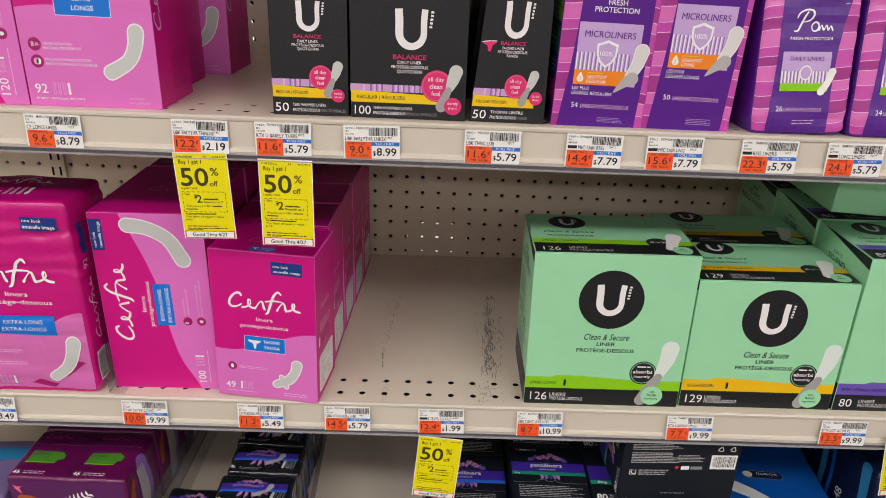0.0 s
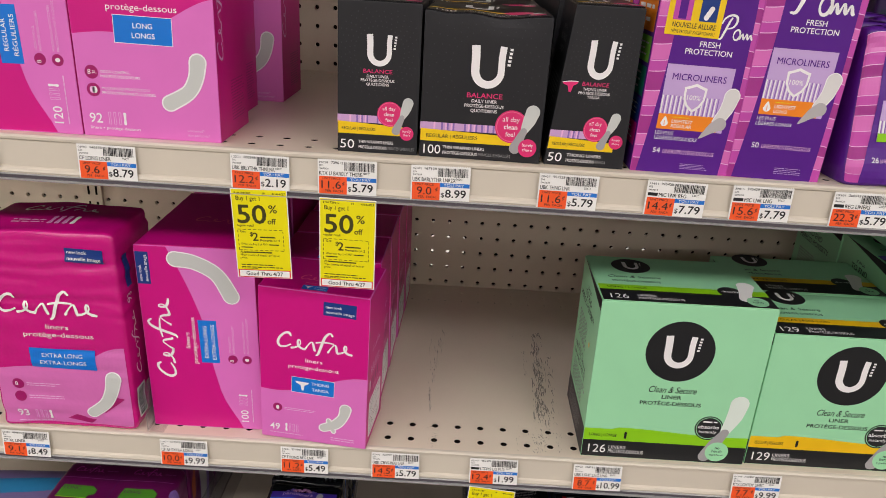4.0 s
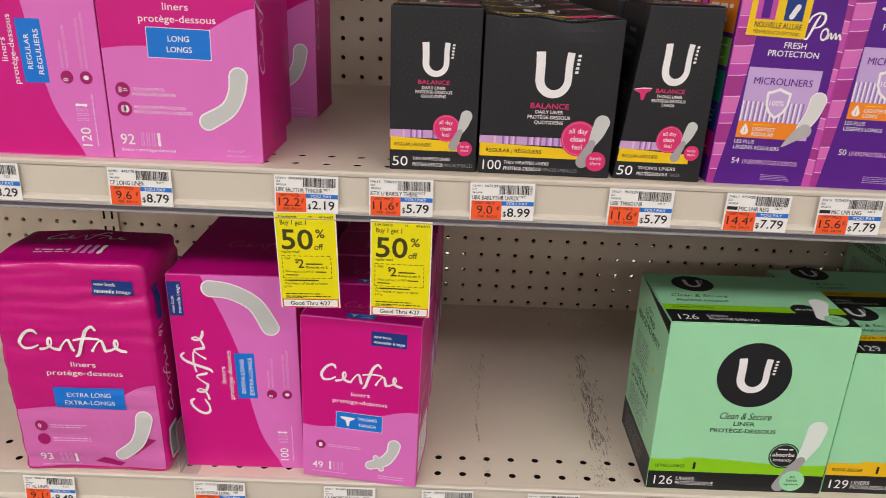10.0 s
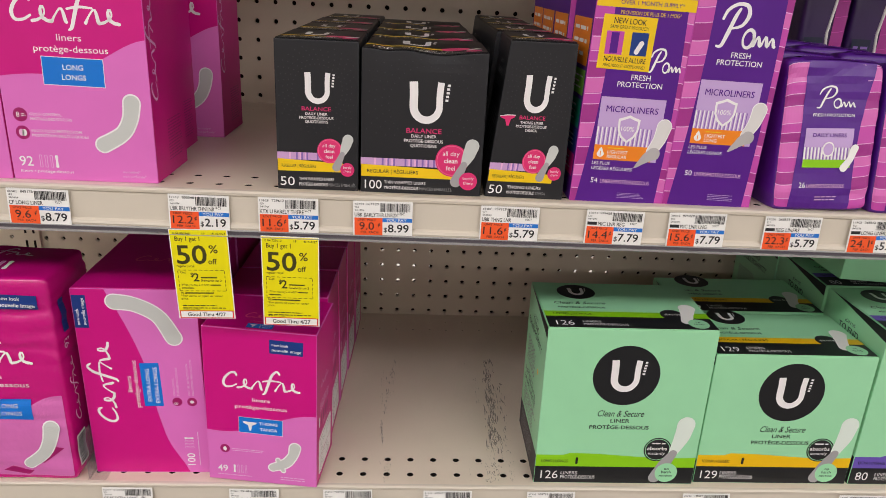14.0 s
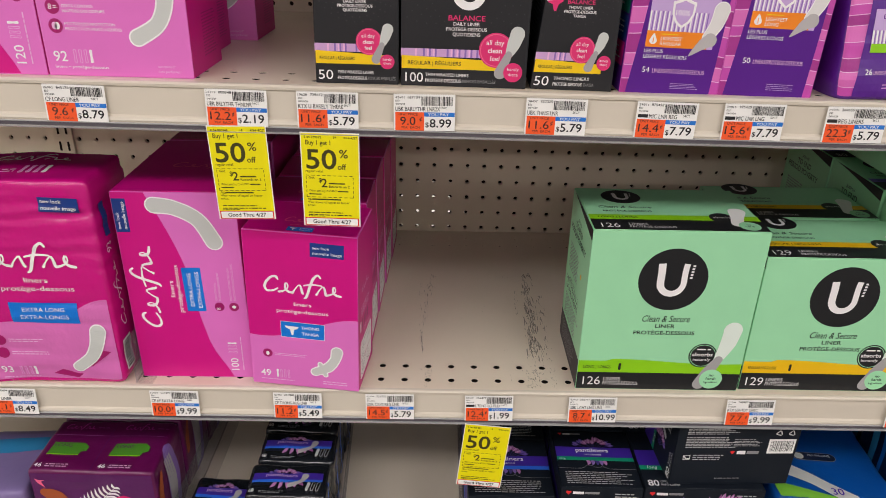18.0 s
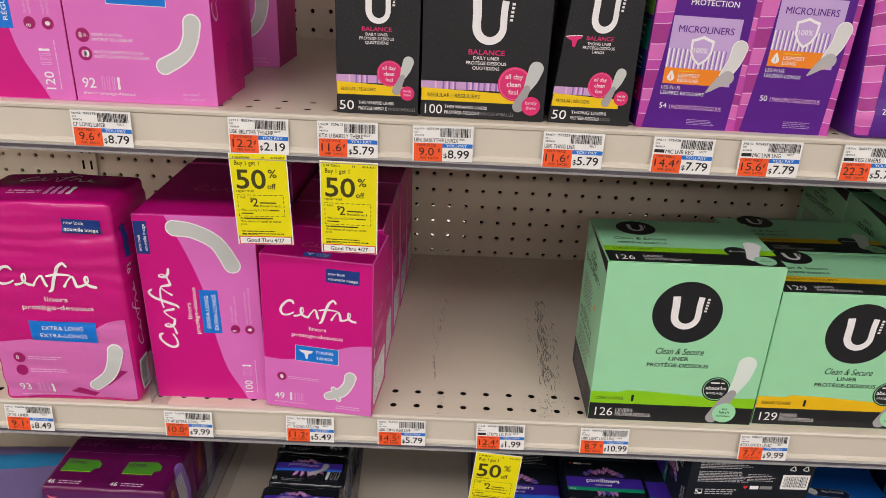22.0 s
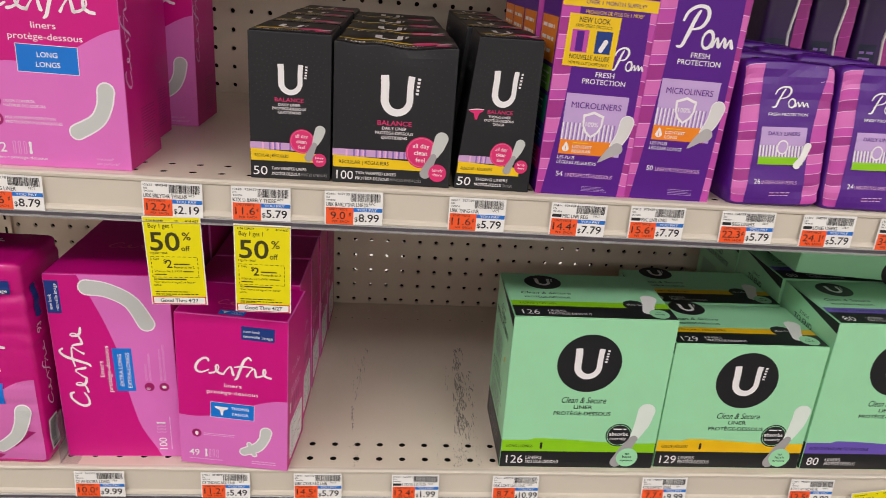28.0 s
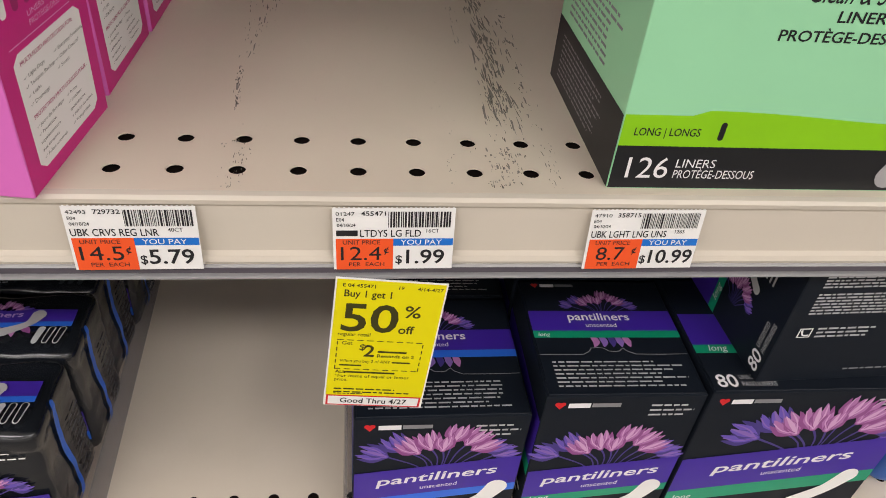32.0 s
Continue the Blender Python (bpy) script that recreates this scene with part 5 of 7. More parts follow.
    for i, word in enumerate(("no", "harsh", "ingredients")):
        k.text("lettering_dark", MINT_DARK, word, w * 0.825 + o, 0.015 + 0.0035 - 0.0042 * i, 0.0036 if i < 2 else 0.0024, fat=0.01, lvl=10)
    k.done("front")
    k = Ink(t, top_of(h))
    k.rect("charcoal_base", MINT_DARK, 0.0012, 0.0008, w - 0.0012, 0.026, 4)
    k.rect("colour_band", band, 0.0012, 0.026, w - 0.0012, 0.038, 4)
    k.text("lettering", WHITE, count, w * 0.055, 0.006, 0.0105, "LEFT", lvl=6)
    k.text("lettering", WHITE, "LINERS", w * 0.215, 0.0125, 0.0046, "LEFT", lvl=6)
    k.text("lettering", WHITE, "PROTÈGE-DESSOUS", w * 0.215, 0.006, 0.0046, "LEFT", width=w * 0.26, lvl=6)
    k.text("lettering_dark", MINT_DARK, band_words, w * 0.06, 0.03, 0.0042, "LEFT", lvl=6)
    k.text("lettering_dark", MINT_DARK, "Clean & Secure", w * 0.25, 0.056, 0.0065, slant=0.25, lvl=5)
    k.text("lettering_dark", MINT_DARK, "PROTÈGE-DESSOUS", w * 0.25, 0.046, 0.0042, fat=0.01, lvl=5)
    k.disc("black_roundel", MINT_DARK, w * 0.26, 0.088, 0.021, 0.019, 5)
    u_mark(k, w * 0.26, 0.079, 0.017, 0.0185, lvl=7)
    k.disc("black_roundel", MINT_DARK, w * 0.78, 0.033, 0.0125, lvl=6)
    k.text("lettering", WHITE, "absorbs", w * 0.78, 0.0325, 0.004, lvl=8)
    k.blob("pad_picture", PAPER, [(w * 0.9, 0.05), (w * 0.87, 0.034), (w * 0.84, 0.018)], [0.018, 0.013, 0.012], 7)
    k.disc("mint_roundel", MINT, w * 0.9, 0.013, 0.0105, lvl=8)
    k.text("lettering_dark", MINT_DARK, "no", w * 0.9, 0.015, 0.0034, lvl=10)
    k.text("lettering_dark", MINT_DARK, "harsh", w * 0.9, 0.0105, 0.0034, lvl=10)
    k.done()
    k = Ink(t, left_of(d))
    k.rect("charcoal_base", MINT_DARK, 0.0005, 0.0006, d - 0.0005, h * 0.19, 1)
    k.poly("lid_shadow_gap", MINT_DARK, [(d - 0.0006, h - 0.0006), (d * 0.08, h - 0.0006), (d * 0.35, h - 0.0035), (d - 0.0006, h - 0.013)], 2)
    k.text("lettering_dark", MINT_DARK, "JOIN US", d * 0.45, h * 0.88, 0.004, lvl=3)
    k.text("lettering_dark", MINT_DARK, "TO END", d * 0.45, h * 0.825, 0.0075, fat=0.008, lvl=3)
    k.text("lettering_dark", MINT_DARK, "PERIOD POVERTY", d * 0.45, h * 0.77, 0.0075, fat=0.008, width=d * 0.72, lvl=3)
    k.lines("small_print", INK_GREY, d * 0.14, h * 0.53, d * 0.6, h * 0.7, 9, seed=4, fill=0.4)
    k.disc("flower_icon", GOLD, d * 0.72, h * 0.63, 0.003, lvl=3)
    k.text("lettering_dark", MINT_DARK, "AIDEZ-NOUS À", d * 0.4, h * 0.475, 0.0036, lvl=3)
    for i, word in enumerate(("METTRE FIN À", "LA PAUVRETÉ")):
        k.text("lettering_dark", MINT_DARK, word, d * 0.42, h * (0.435 - 0.05 * i), 0.0068, fat=0.008, width=d * 0.6, lvl=3)
    k.lines("small_print", INK_GREY, d * 0.14, h * 0.215, d * 0.8, h * 0.36, 8, seed=5, fill=0.4)
    k.lines("small_print", INK_GREY, d * 0.12, h * 0.03, d * 0.8, h * 0.16, 9, seed=6, fill=0.35)
    k.done()
    return t


# ---------------------------------------------------------------- upper shelf
a = place(pink_vertical_carton(0.121, 0.205, 0.098, "120", ("REGULAR", "RÉGULIERS"), "magenta and pink printed liner carton, count 120", False, -0.1), -0.5225, 0.011, UP)
row_behind(a, -0.5225, 0.011, UP, 0.098, 2)
a = place(pink_long_carton(), -0.4005, 0.0115, UP, 0.3)
copy_thing(a, pose(-0.4155, 0.0985, UP, 0, 0, 0.4))
copy_thing(a, pose(-0.393, 0.208, UP, 0, 0, -0.5))

for x, args in ((-0.177, (0.0695, 0.127, 0.106, "50", ("DAILY LINER", "PROTÈGE-DESSOUS", "QUOTIDIENS"), "THIN WRAPPED LINERS", "black printed liner carton with yellow band, count 50")),
                (-0.1055, (0.105, 0.123, 0.106, "100", ("DAILY LINER", "PROTÈGE-DESSOUS", "QUOTIDIENS"), "THIN WRAPPED LINERS", "wide black printed liner carton with dented top, count 100")),
                (0.0035, (0.0685, 0.134, 0.106, "50", ("THONG LINER", "PROTÈGE-DESSOUS", "TANGA"), "THONG LINERS", "black printed thong liner carton, count 50", True))):
    a = place(black_carton(*args), x, 0.012, UP, {-0.177: 0.5, -0.1055: -1.0, 0.0035: -2.0}[x])
    row_behind(a, x, 0.012, UP, 0.106, 3, 0.0015, int(abs(x) * 900))

a = place(purple_carton(0.084, 0.1745, 0.075, "54", "REGULAR", "LÉGÈRES RÉGULIERS", "purple microliner carton with yellow sticker, count 54", True), 0.0785, 0.010, UP, 0.5, 0, 1.4)
row_behind(a, 0.0785, 0.011, UP, 0.075, 3)
copy_thing(a, pose(0.079, 0.09, UP + 0.176, 0, 0, 1))
a = place(purple_carton(0.0795, 0.205, 0.075, "50", "LONG", "LÉGÈRES LONGS", "tall purple microliner carton, count 50"), 0.1615, 0.010, UP, -0.5, 0, 1.2)
row_behind(a, 0.1635, 0.011, UP, 0.075, 3)
a = place(purple_soft_pack("26"), 0.2585, 0.003, UP, 1, 8, -1.5)
row_behind(a, 0.2625, 0.012, UP, 0.08, 3, 0.003, 5, 0, 7)
a = place(purple_soft_pack("24"), 0.3475, 0.003, UP, -1, 8, -1)
row_behind(a, 0.349, 0.012, UP, 0.08, 3, 0.003, 6, 0, 7)
copy_thing(a, pose(0.4355, 0.006, UP, -8, 0, 1))

# ---------------------------------------------------------------- middle shelf
a = pink_soft_pack()
a.matrix_basis = mid(-0.5415, 0.03, 0.4)
a = pink_vertical_carton(0.1195, 0.2135, 0.165, "100", ("EXTRA LONG", "EXTRA-LONGS"), "tall magenta and pink liner carton, count 100", True)
a.matrix_basis = mid(-0.384, 0.046, 0.6)
copy_thing(a, mid(-0.384, 0.214, 0.2))
a = pink_thong_carton()
a.matrix_basis = mid(-0.263, 0.0352, -5.5, 0.003) @ pose(0, 0, 0, 0, 1.5, 0)
for i in range(4):
    copy_thing(a, mid(-0.2585 + 0.003 * i, 0.1145 + 0.0785 * i, -1.6 + 0.5 * (i % 2)))

a = mint_carton(0.173, 0.186, 0.115, "126", LIME, "LONG | LONGS", "mint liner carton with lime band and dented foot, count 126")
a.matrix_basis = mid(0.081, 0.037)
a = mint_carton(0.17, 0.158, 0.1, "129", GOLD, "REGULAR | RÉGULIERS", "mint liner carton with gold band, count 129")
a.matrix_basis = mid(0.2565, 0.040)
copy_thing(a, mid(0.2545, 0.1425, 0.4))
a = mint_carton(0.171, 0.187, 0.115, "80", BAND_VIOLET, "EXTRA COVERAGE | PROTECTION ACCRUE", "mint liner carton with violet band, count 80")
a.matrix_basis = mid(0.4295, 0.040)
copy_thing(a, mid(0.4275, 0.1575, -0.5))
b = copy_thing(a, mid(0.4275, 0.274, 0.5))
# a carton lies on the second one, its lid towards the aisle and upside down
a = mint_carton(0.171, 0.187, 0.1, "80", BAND_VIOLET, "EXTRA COVERAGE | PROTECTION ACCRUE", "mint liner carton lying tilted on others, lid forward, upside down")
a.matrix_basis = mid(0.434, 0.15, 0.0, 0.199) @ pose(0, 0, 0, 0, 3.5, 0) @ pose(0.171, 0.187, 0.1, 90, 180, 0)

# ---------------------------------------------------------------- price tags
def price_tag(x, face, top, plu, sku, name, qty, unit, price, brand=0.0, tilt=0.0, lean=1.5):
    """A paper shelf tag: name and bars over an orange unit price and the price."""
    w, h = 0.0515, 0.0305
    t = tagged(new("price_tag"), f"white and orange paper shelf tag reading ${price}", "price tag", "shelf price tags")
    part("paper", block(0, 0, 0, w, 0.0003, h), PAPER, t)
    k = Ink(t, front_of())
    k.text("print", INK_K, plu, 0.0014, h - 0.0034, 0.0019, "LEFT", width=0.0078)
    k.text("print", INK_K, "E03" if top > 1.2 else "E04", 0.0016, h - 0.0062, 0.0017, "LEFT")
    k.text("print", INK_K, "04/10/24", 0.0018, h - 0.0088, 0.0016, "LEFT", fat=0.01)
    k.text("print", INK_K, sku, 0.0118, h - 0.0034, 0.0022, "LEFT", fat=0.012, width=0.0104)
    rnd = random.Random(int(sku))
    u = 0.0232
    while u < w - 0.002:
        b = rnd.choice((0.00025, 0.0004, 0.0008))
        k.rect("bar_code", INK_K, u, h - 0.0092, min(u + b, w - 0.0015), h - 0.0015, 3)
        u += b + rnd.choice((0.0003, 0.0004, 0.0006))
    if brand:
        k.rect("brand_mark", INK_K, 0.0014, h - 0.0134, 0.0014 + brand, h - 0.0106, 3)
    k.text("print", INK_K, name, 0.0014 + (brand + 0.001 if brand else 0), h - 0.0138, 0.0036, "LEFT", fat=0.008, width=min(0.00215 * len(name), 0.0375))
    k.text("print", INK_K, qty, 0.0395, h - 0.0118, 0.0019, "LEFT", fat=0.006)
    k.rect("orange_panel", INK_ORANGE, 0.0012, 0.0, 0.0255, h - 0.0148, 2)
    k.rect("blue_band", INK_BLUE, 0.0255, h - 0.0184, w - 0.0003, h - 0.0148, 2)
    k.text("print", INK_K, "UNIT PRICE", 0.012, h - 0.0176, 0.0022, width=0.0158, lvl=4)
    k.text("print", INK_K, unit, 0.0118, 0.0049, 0.0072, lvl=4, width=0.0172 if len(unit) > 3 else 0.0128)
    k.text("print", INK_K, "¢", 0.0226, 0.0085, 0.0036, lvl=4, fat=0.015)
    k.text("print", INK_K, "PER  EACH", 0.0142, 0.0017, 0.0021, width=0.0152, lvl=4)
    k.text("white_print", PAPER, "YOU PAY", 0.0375, h - 0.0178, 0.0026, width=0.0178, fat=0.004, lvl=4)
    k.text("print", INK_K, "$", 0.0266 if len(price) < 5 else 0.0259, 0.003, 0.0044, "LEFT", fat=0.012, lvl=4)
    lead = price[0] == "1"
    k.text("print", INK_K, price, 0.0312 if lead and len(price) < 5 else 0.0302, 0.003, 0.0074, "LEFT", fat=0.014, width=(0.0166 if lead else 0.0182) if len(price) < 5 else 0.0202, lvl=4)
    k.done()
    # torn perforated top edge
    bm = bmesh.new()
    for i in range(26):
        q = bmesh.ops.create_cube(bm, size=1.0)["verts"]
        for v in q:
            v.co = Vector((w * (i + 0.5) / 26 + v.co.x * w / 60, 0.00015 + v.co.y * 0.0003, h + 0.0002 + v.co.z * 0.0006))
    part("torn_edge", bm, PAPER, t)
    t.matrix_basis = pose(x, face - 0.0011 - h * math.sin(radians(lean)), top - h * math.cos(radians(lean)), -lean, tilt, 0)
    return t


TOP_UP = UP - 0.0048
for x, plu, sku, name, qty, unit, price, brand in (
        (-0.5265, "06981", "845177", "REG LNRS", "120S", "6.9", "8.29", 0.007), (-0.403, "06982", "845178", "CF LONG LINER", "92CT", "9.6", "8.79", 0),
        (-0.2685, "12333", "800348", "UBK BRLYTHR THNLNR", "18CT", "12.2", "2.19", 0), (-0.192, "19628", "729612", "KTX U BARELY THERE", "50CT", "11.6", "5.79", 0),
        (-0.1105, "42491", "167139", "UBK BARLYTHR LNR2X", "100C", "9.0", "8.99", 0), (0.0, "38407", "957229", "UBK THNG LNR", "50CT", "11.6", "5.79", 0),
        (0.093, "39811", "975428", "MIC LNR REG", "54CT", "14.4", "7.79", 0.0085), (0.167, "39815", "975429", "MIC LNR LNG", "50CT", "15.6", "7.79", 0.0085),
        (0.2535, "19301", "268555", "REG LINERS", "26CT", "22.3", "5.79", 0.0085), (0.332, "19302", "268556", "LONG LINERS", "24CT", "24.1", "5.79", 0.0085),
        (0.407, "19309", "268600", "LIGHT", "20CT", "34.5", "6.99", 0.0085)):
    price_tag(x, FACE_UP + 0.0004, TOP_UP, plu, sku, name, qty, unit, price, brand, random.Random(int(sku)).uniform(-0.8, 0.8))
for x, plu, sku, name, qty, unit, price, brand in (
        (-0.545, "06983", "850694", "CF XL LINER", "93CT", "9.1", "8.49", 0), (-0.372, "15077", "513373", "CF AF EXTRA LONG", "100S", "10.0", "9.99", 0),
        (-0.241, "07001", "251881", "CF THONG REG LNR", "49CT", "11.2", "5.49", 0), (-0.1425, "42493", "729732", "UBK CRVS REG LNR", "40CT", "14.5", "5.79", 0),
        (-0.0365, "01247", "455471", "LTDYS LG FLD", "16CT", "12.4", "1.99", 0.009), (0.0745, "47910", "358715", "UBK LGHT LNG UNS", "126S", "8.7", "10.99", 0),
        (0.2435, "01248", "748807", "KTX LGHTDY UNSC", "129S", "7.7", "9.99", 0), (0.416, "11580", "408607", "KTX LGT XCVR PL", "80CT", "12.5", "9.99", 0)):
    price_tag(x, FACE_MID + 0.0004, MID + TILT_MID * x - 0.0052, plu, sku, name, qty, unit, price, brand, random.Random(int(sku)).uniform(-0.8, 0.8) - 0.6, 5.2)


def sale_tag(x, y, top, tilt, swing, sku):
    """A yellow sale card that hangs from the rail."""
    w, h = 0.0505, 0.086
    t = tagged(new("sale_tag"), "yellow paper sale card hanging from the price rail", "sale tag", "yellow sale cards")
    part("card", block(0, 0, -h, w, 0.0004, 0.0006), PAPER, t)
    k = Ink(t, lambda u, v, q: (u, -q, v - h))
    k.rect("yellow_field", SALE, 0.0008, 0.0078, w - 0.0008, h - 0.0002, 1)
    k.text("print", INK_OLIVE, "E 04 " + sku, 0.0035, h - 0.0045, 0.0021, "LEFT", fat=0.015, width=0.0145)
    k.text("print", INK_OLIVE, "19", 0.0285, h - 0.0045, 0.0021, "LEFT", fat=0.015)
    k.text("print", INK_OLIVE, "4/14-4/27", w - 0.0018, h - 0.0045, 0.0021, "RIGHT", fat=0.015, width=0.0118)
    k.text("print", INK_OLIVE, "Buy 1 get 1", 0.0045, h - 0.0103, 0.0043, "LEFT", fat=0.012, width=0.0213)
    k.text("print", INK_OLIVE, "50", 0.0045, h - 0.0318, 0.0182, "LEFT", fat=0.025, width=0.0262)
    k.text("print", INK_OLIVE, "%", 0.0368, h - 0.0216, 0.0078, fat=0.012, width=0.0076)
    k.text("print", INK_OLIVE, "off", 0.0352, h - 0.0322, 0.0054, fat=0.02, width=0.0075)
    k.text("print", INK_OLIVE, "regular retail", 0.0036, h - 0.0352, 0.0024, "LEFT", fat=0.008, width=0.0152)
    for i in range(9):
        k.rect("dashed_line", INK_OLIVE, 0.0036 + i * 0.0047, h - 0.0383, 0.0066 + i * 0.0047, h - 0.0378, 3)
        k.rect("dashed_line", INK_OLIVE, 0.0036 + i * 0.0047, h - 0.0585, 0.0066 + i * 0.0047, h - 0.058, 3)
    for i in range(5):
        for u in (0.0036, 0.0444):
            k.rect("dashed_line", INK_OLIVE, u, h - 0.0415 - i * 0.0042, u + 0.0005, h - 0.039 - i * 0.0042, 3)
    k.text("print", INK_OLIVE, "Get", 0.006, h - 0.0412, 0.0024, "LEFT", fat=0.01)
    k.text("print", INK_OLIVE, "$", 0.0146, h - 0.0445, 0.0042, "LEFT", fat=0.015)
    k.text("print", INK_OLIVE, "2", 0.0168, h - 0.0488, 0.0082, "LEFT", fat=0.025)
    k.rect("brand_mark", INK_OLIVE, 0.0235, h - 0.0459, 0.0375, h - 0.0447, 3)
    k.text("print", INK_OLIVE, "Rewards on 2", 0.0235, h - 0.0492, 0.0023, "LEFT", fat=0.018, width=0.018)
    k.text("print", INK_OLIVE, "When you buy 2 of ANY", 0.0058, h - 0.0533, 0.0022, "LEFT", width=0.0245)
    k.rect("brand_mark", INK_OLIVE, 0.0312, h - 0.053, 0.0402, h - 0.052, 3)
    k.rect("brand_mark", INK_OLIVE, 0.0058, h - 0.056, 0.0165, h - 0.055, 3)
    k.text("print", INK_OLIVE, "ALL", 0.0042, h - 0.0612, 0.0022, "LEFT", fat=0.015)
    k.rect("brand_mark", INK_OLIVE, 0.0085, h - 0.061, 0.0335, h - 0.0598, 3)
    k.text("print", INK_OLIVE, "*For items of equal or lesser", 0.0042, h - 0.0642, 0.0022, "LEFT", fat=0.006, width=0.037)
    k.text("print", INK_OLIVE, "price.", 0.0042, h - 0.067, 0.0022, "LEFT", fat=0.006)
    k.lines("small_print", INK_OLIVE, 0.0045, h - 0.0765, 0.045, h - 0.0718, 2, seed=3)
    k.lines("small_print", INK_OLIVE, 0.0045, 0.0087, 0.02, 0.0102, 1, seed=4)
    k.rect("red_frame", INK_RED, 0.0012, 0.0004, w - 0.0012, 0.0082, 4)
    k.rect("white_field", PAPER, 0.0022, 0.0012, w - 0.0022, 0.0074, 5)
    k.text("print", INK_K, "Good Thru 4/27", w / 2, 0.0026, 0.0038, fat=0.02, lvl=7, width=0.034)
    k.done()
    t.matrix_basis = pose(x, y, top, swing, tilt, 0)
    return t


sale_tag(-0.2695, -0.0036, 1.2925, -1.6, 1.5, "800348")
sale_tag(-0.1905, -0.0036, 1.2895, 0.4, 0.5, "729612")
sale_tag(-0.0357, 0.0235, 0.9625, 4.6, 0.5, "455471")
sale_tag(0.489, 0.0225, 0.987, -9.0, 0.5, "408607")


# ---------------------------------------------------------------- lower shelf
def bloom(k, u, v, s, lvl, seed=1, spread=1.0):
    """A spray of tulip-like heads, as printed: pale cups in the middle, dark buds at the sides."""
    rnd = random.Random(seed)
    heads = ((-1.75, -0.2, 68, 1), (-1.2, 0.12, 34, 1), (1.85, -0.3, -72, 1), (1.5, -0.02, -62, 1), (1.1, 0.08, -55, 0), (-0.72, -0.02, 42, 0), (0.85, 0.42, -36, 0),
             (0.4, 0.62, -14, 0), (-0.32, 0.2, 14, 0), (0.08, 0.12, -4, 0))
    for i, (x, y, lean, tone) in enumerate(heads):
        rim, body, light = (PETAL, PETAL_MID, PETAL_LIGHT) if tone == 0 else (PETAL_DARK, BAND_VIOLET, VIOLET)
        bx, by = u + x * s * 0.5 * spread, v + y * s * 0.5 - s * 0.1
        k.blob("flower_stem", PETAL_DARK, [(bx, by), ((bx + u) / 2 + 0.06 * s, by - s * 0.3), (u + x * s * 0.14, v - s * 0.75)], [s * 0.045, s * 0.03, s * 0.02], lvl - 1, 4)
        size = rnd.uniform(0.44, 0.54) if i != 9 else 0.38
        for j, (da, mt, wide, far) in enumerate(((-27, rim, 0.15, 0.9), (27, rim, 0.15, 0.88), (-13, body, 0.17, 1.0), (14, body, 0.17, 0.95), (0, rim, 0.21, 0.82), (-1, body, 0.16, 0.84), (-4, light, 0.075, 0.86), (9, PETAL_DARK if tone else rim, 0.022, 0.72), (-15, light, 0.03, 0.92), (20, light, 0.022, 0.86))):
            a = radians(90 + lean + da)
            c = radians(90 + lean + da * 1.7)
            r = s * size * far * 1.12
            pts = [(bx, by), (bx + math.cos(c) * r * 0.5, by + math.sin(c) * r * 0.5), (bx + math.cos(a) * r, by + math.sin(a) * r)]
            k.blob("flower_picture", mt, pts, [s * wide * 0.6, s * wide, s * 0.015], lvl + 0.3 * i + 0.03 * j, 5)


def heart(k, u, v, s, lvl):
    k.disc("red_heart", INK_RED, u - s * 0.24, v + s * 0.2, s * 0.28, lvl=lvl, n=12)
    k.disc("red_heart", INK_RED, u + s * 0.24, v + s * 0.2, s * 0.28, lvl=lvl, n=12)
    k.poly("red_heart", INK_RED, [(u - s * 0.5, v + s * 0.12), (u, v - s * 0.5), (u + s * 0.5, v + s * 0.12), (u, v + s * 0.25)], lvl + 0.2)


def maker_line(k, u, v, s, lvl):
    heart(k, u, v, s, lvl)
    k.rect("brand_mark", WHITE, u + s * 0.8, v - s * 0.32, u + s * 2.9, v + s * 0.32, lvl)
    k.rect("brand_mark_light", INK_GREY, u + s * 3.05, v - s * 0.24, u + s * 5.8, v + s * 0.3, lvl)


def coal_front(k, w, h, band, band_word):
    wide = w > 0.12
    rise = 0.13 * w
    g0, g1, p1 = (0.011, 0.0235, 0.058) if wide else (0.0125, 0.02, 0.0475)
    bloom(k, w * (0.6 if wide else 0.5), p1 + rise * 0.5 + (0.0195 if wide else 0.016), 0.042 if wide else 0.032, 3, 2, 1.15)
    k.band("purple_band", ROYAL, 0.0006, w - 0.0006, lambda s: g1 + rise * s, lambda s: p1 + rise * s, 8, 4)
    k.text("lettering", WHITE, "pantiliners", w * 0.5, (g1 + p1) / 2 - 0.001 + rise * 0.5, 0.0098 if wide else 0.0085, fat=0.025, slant=0.2, turn=7.4, width=0.094 if wide else 0.076, lvl=10)
    k.text("lettering", WHITE, "unscented", w * 0.52, (g1 + p1) / 2 - 0.009 + rise * 0.5, 0.0048 if wide else 0.0042, slant=0.2, turn=7.4, lvl=10)
    k.band("colour_band", band, 0.0006, w - 0.0006, lambda s: g0 + rise * s, lambda s: g1 + rise * s, 9, 4)
    if band_word:
        k.text("lettering", WHITE, band_word, 0.006, g0 + 0.003, 0.0055, "LEFT", slant=0.2, turn=7.4, lvl=11)
    k.blob("pad_picture", PAPER, [(w * 0.88, p1 * 0.62), (w * 0.8, p1 * 0.36), (w * 0.66, p1 * 0.12)], [0.014, 0.011, 0.012], 12)
    k.text("lettering", WHITE, "80", 0.005, 0.002, 0.0085, "LEFT", fat=0.012, lvl=4)


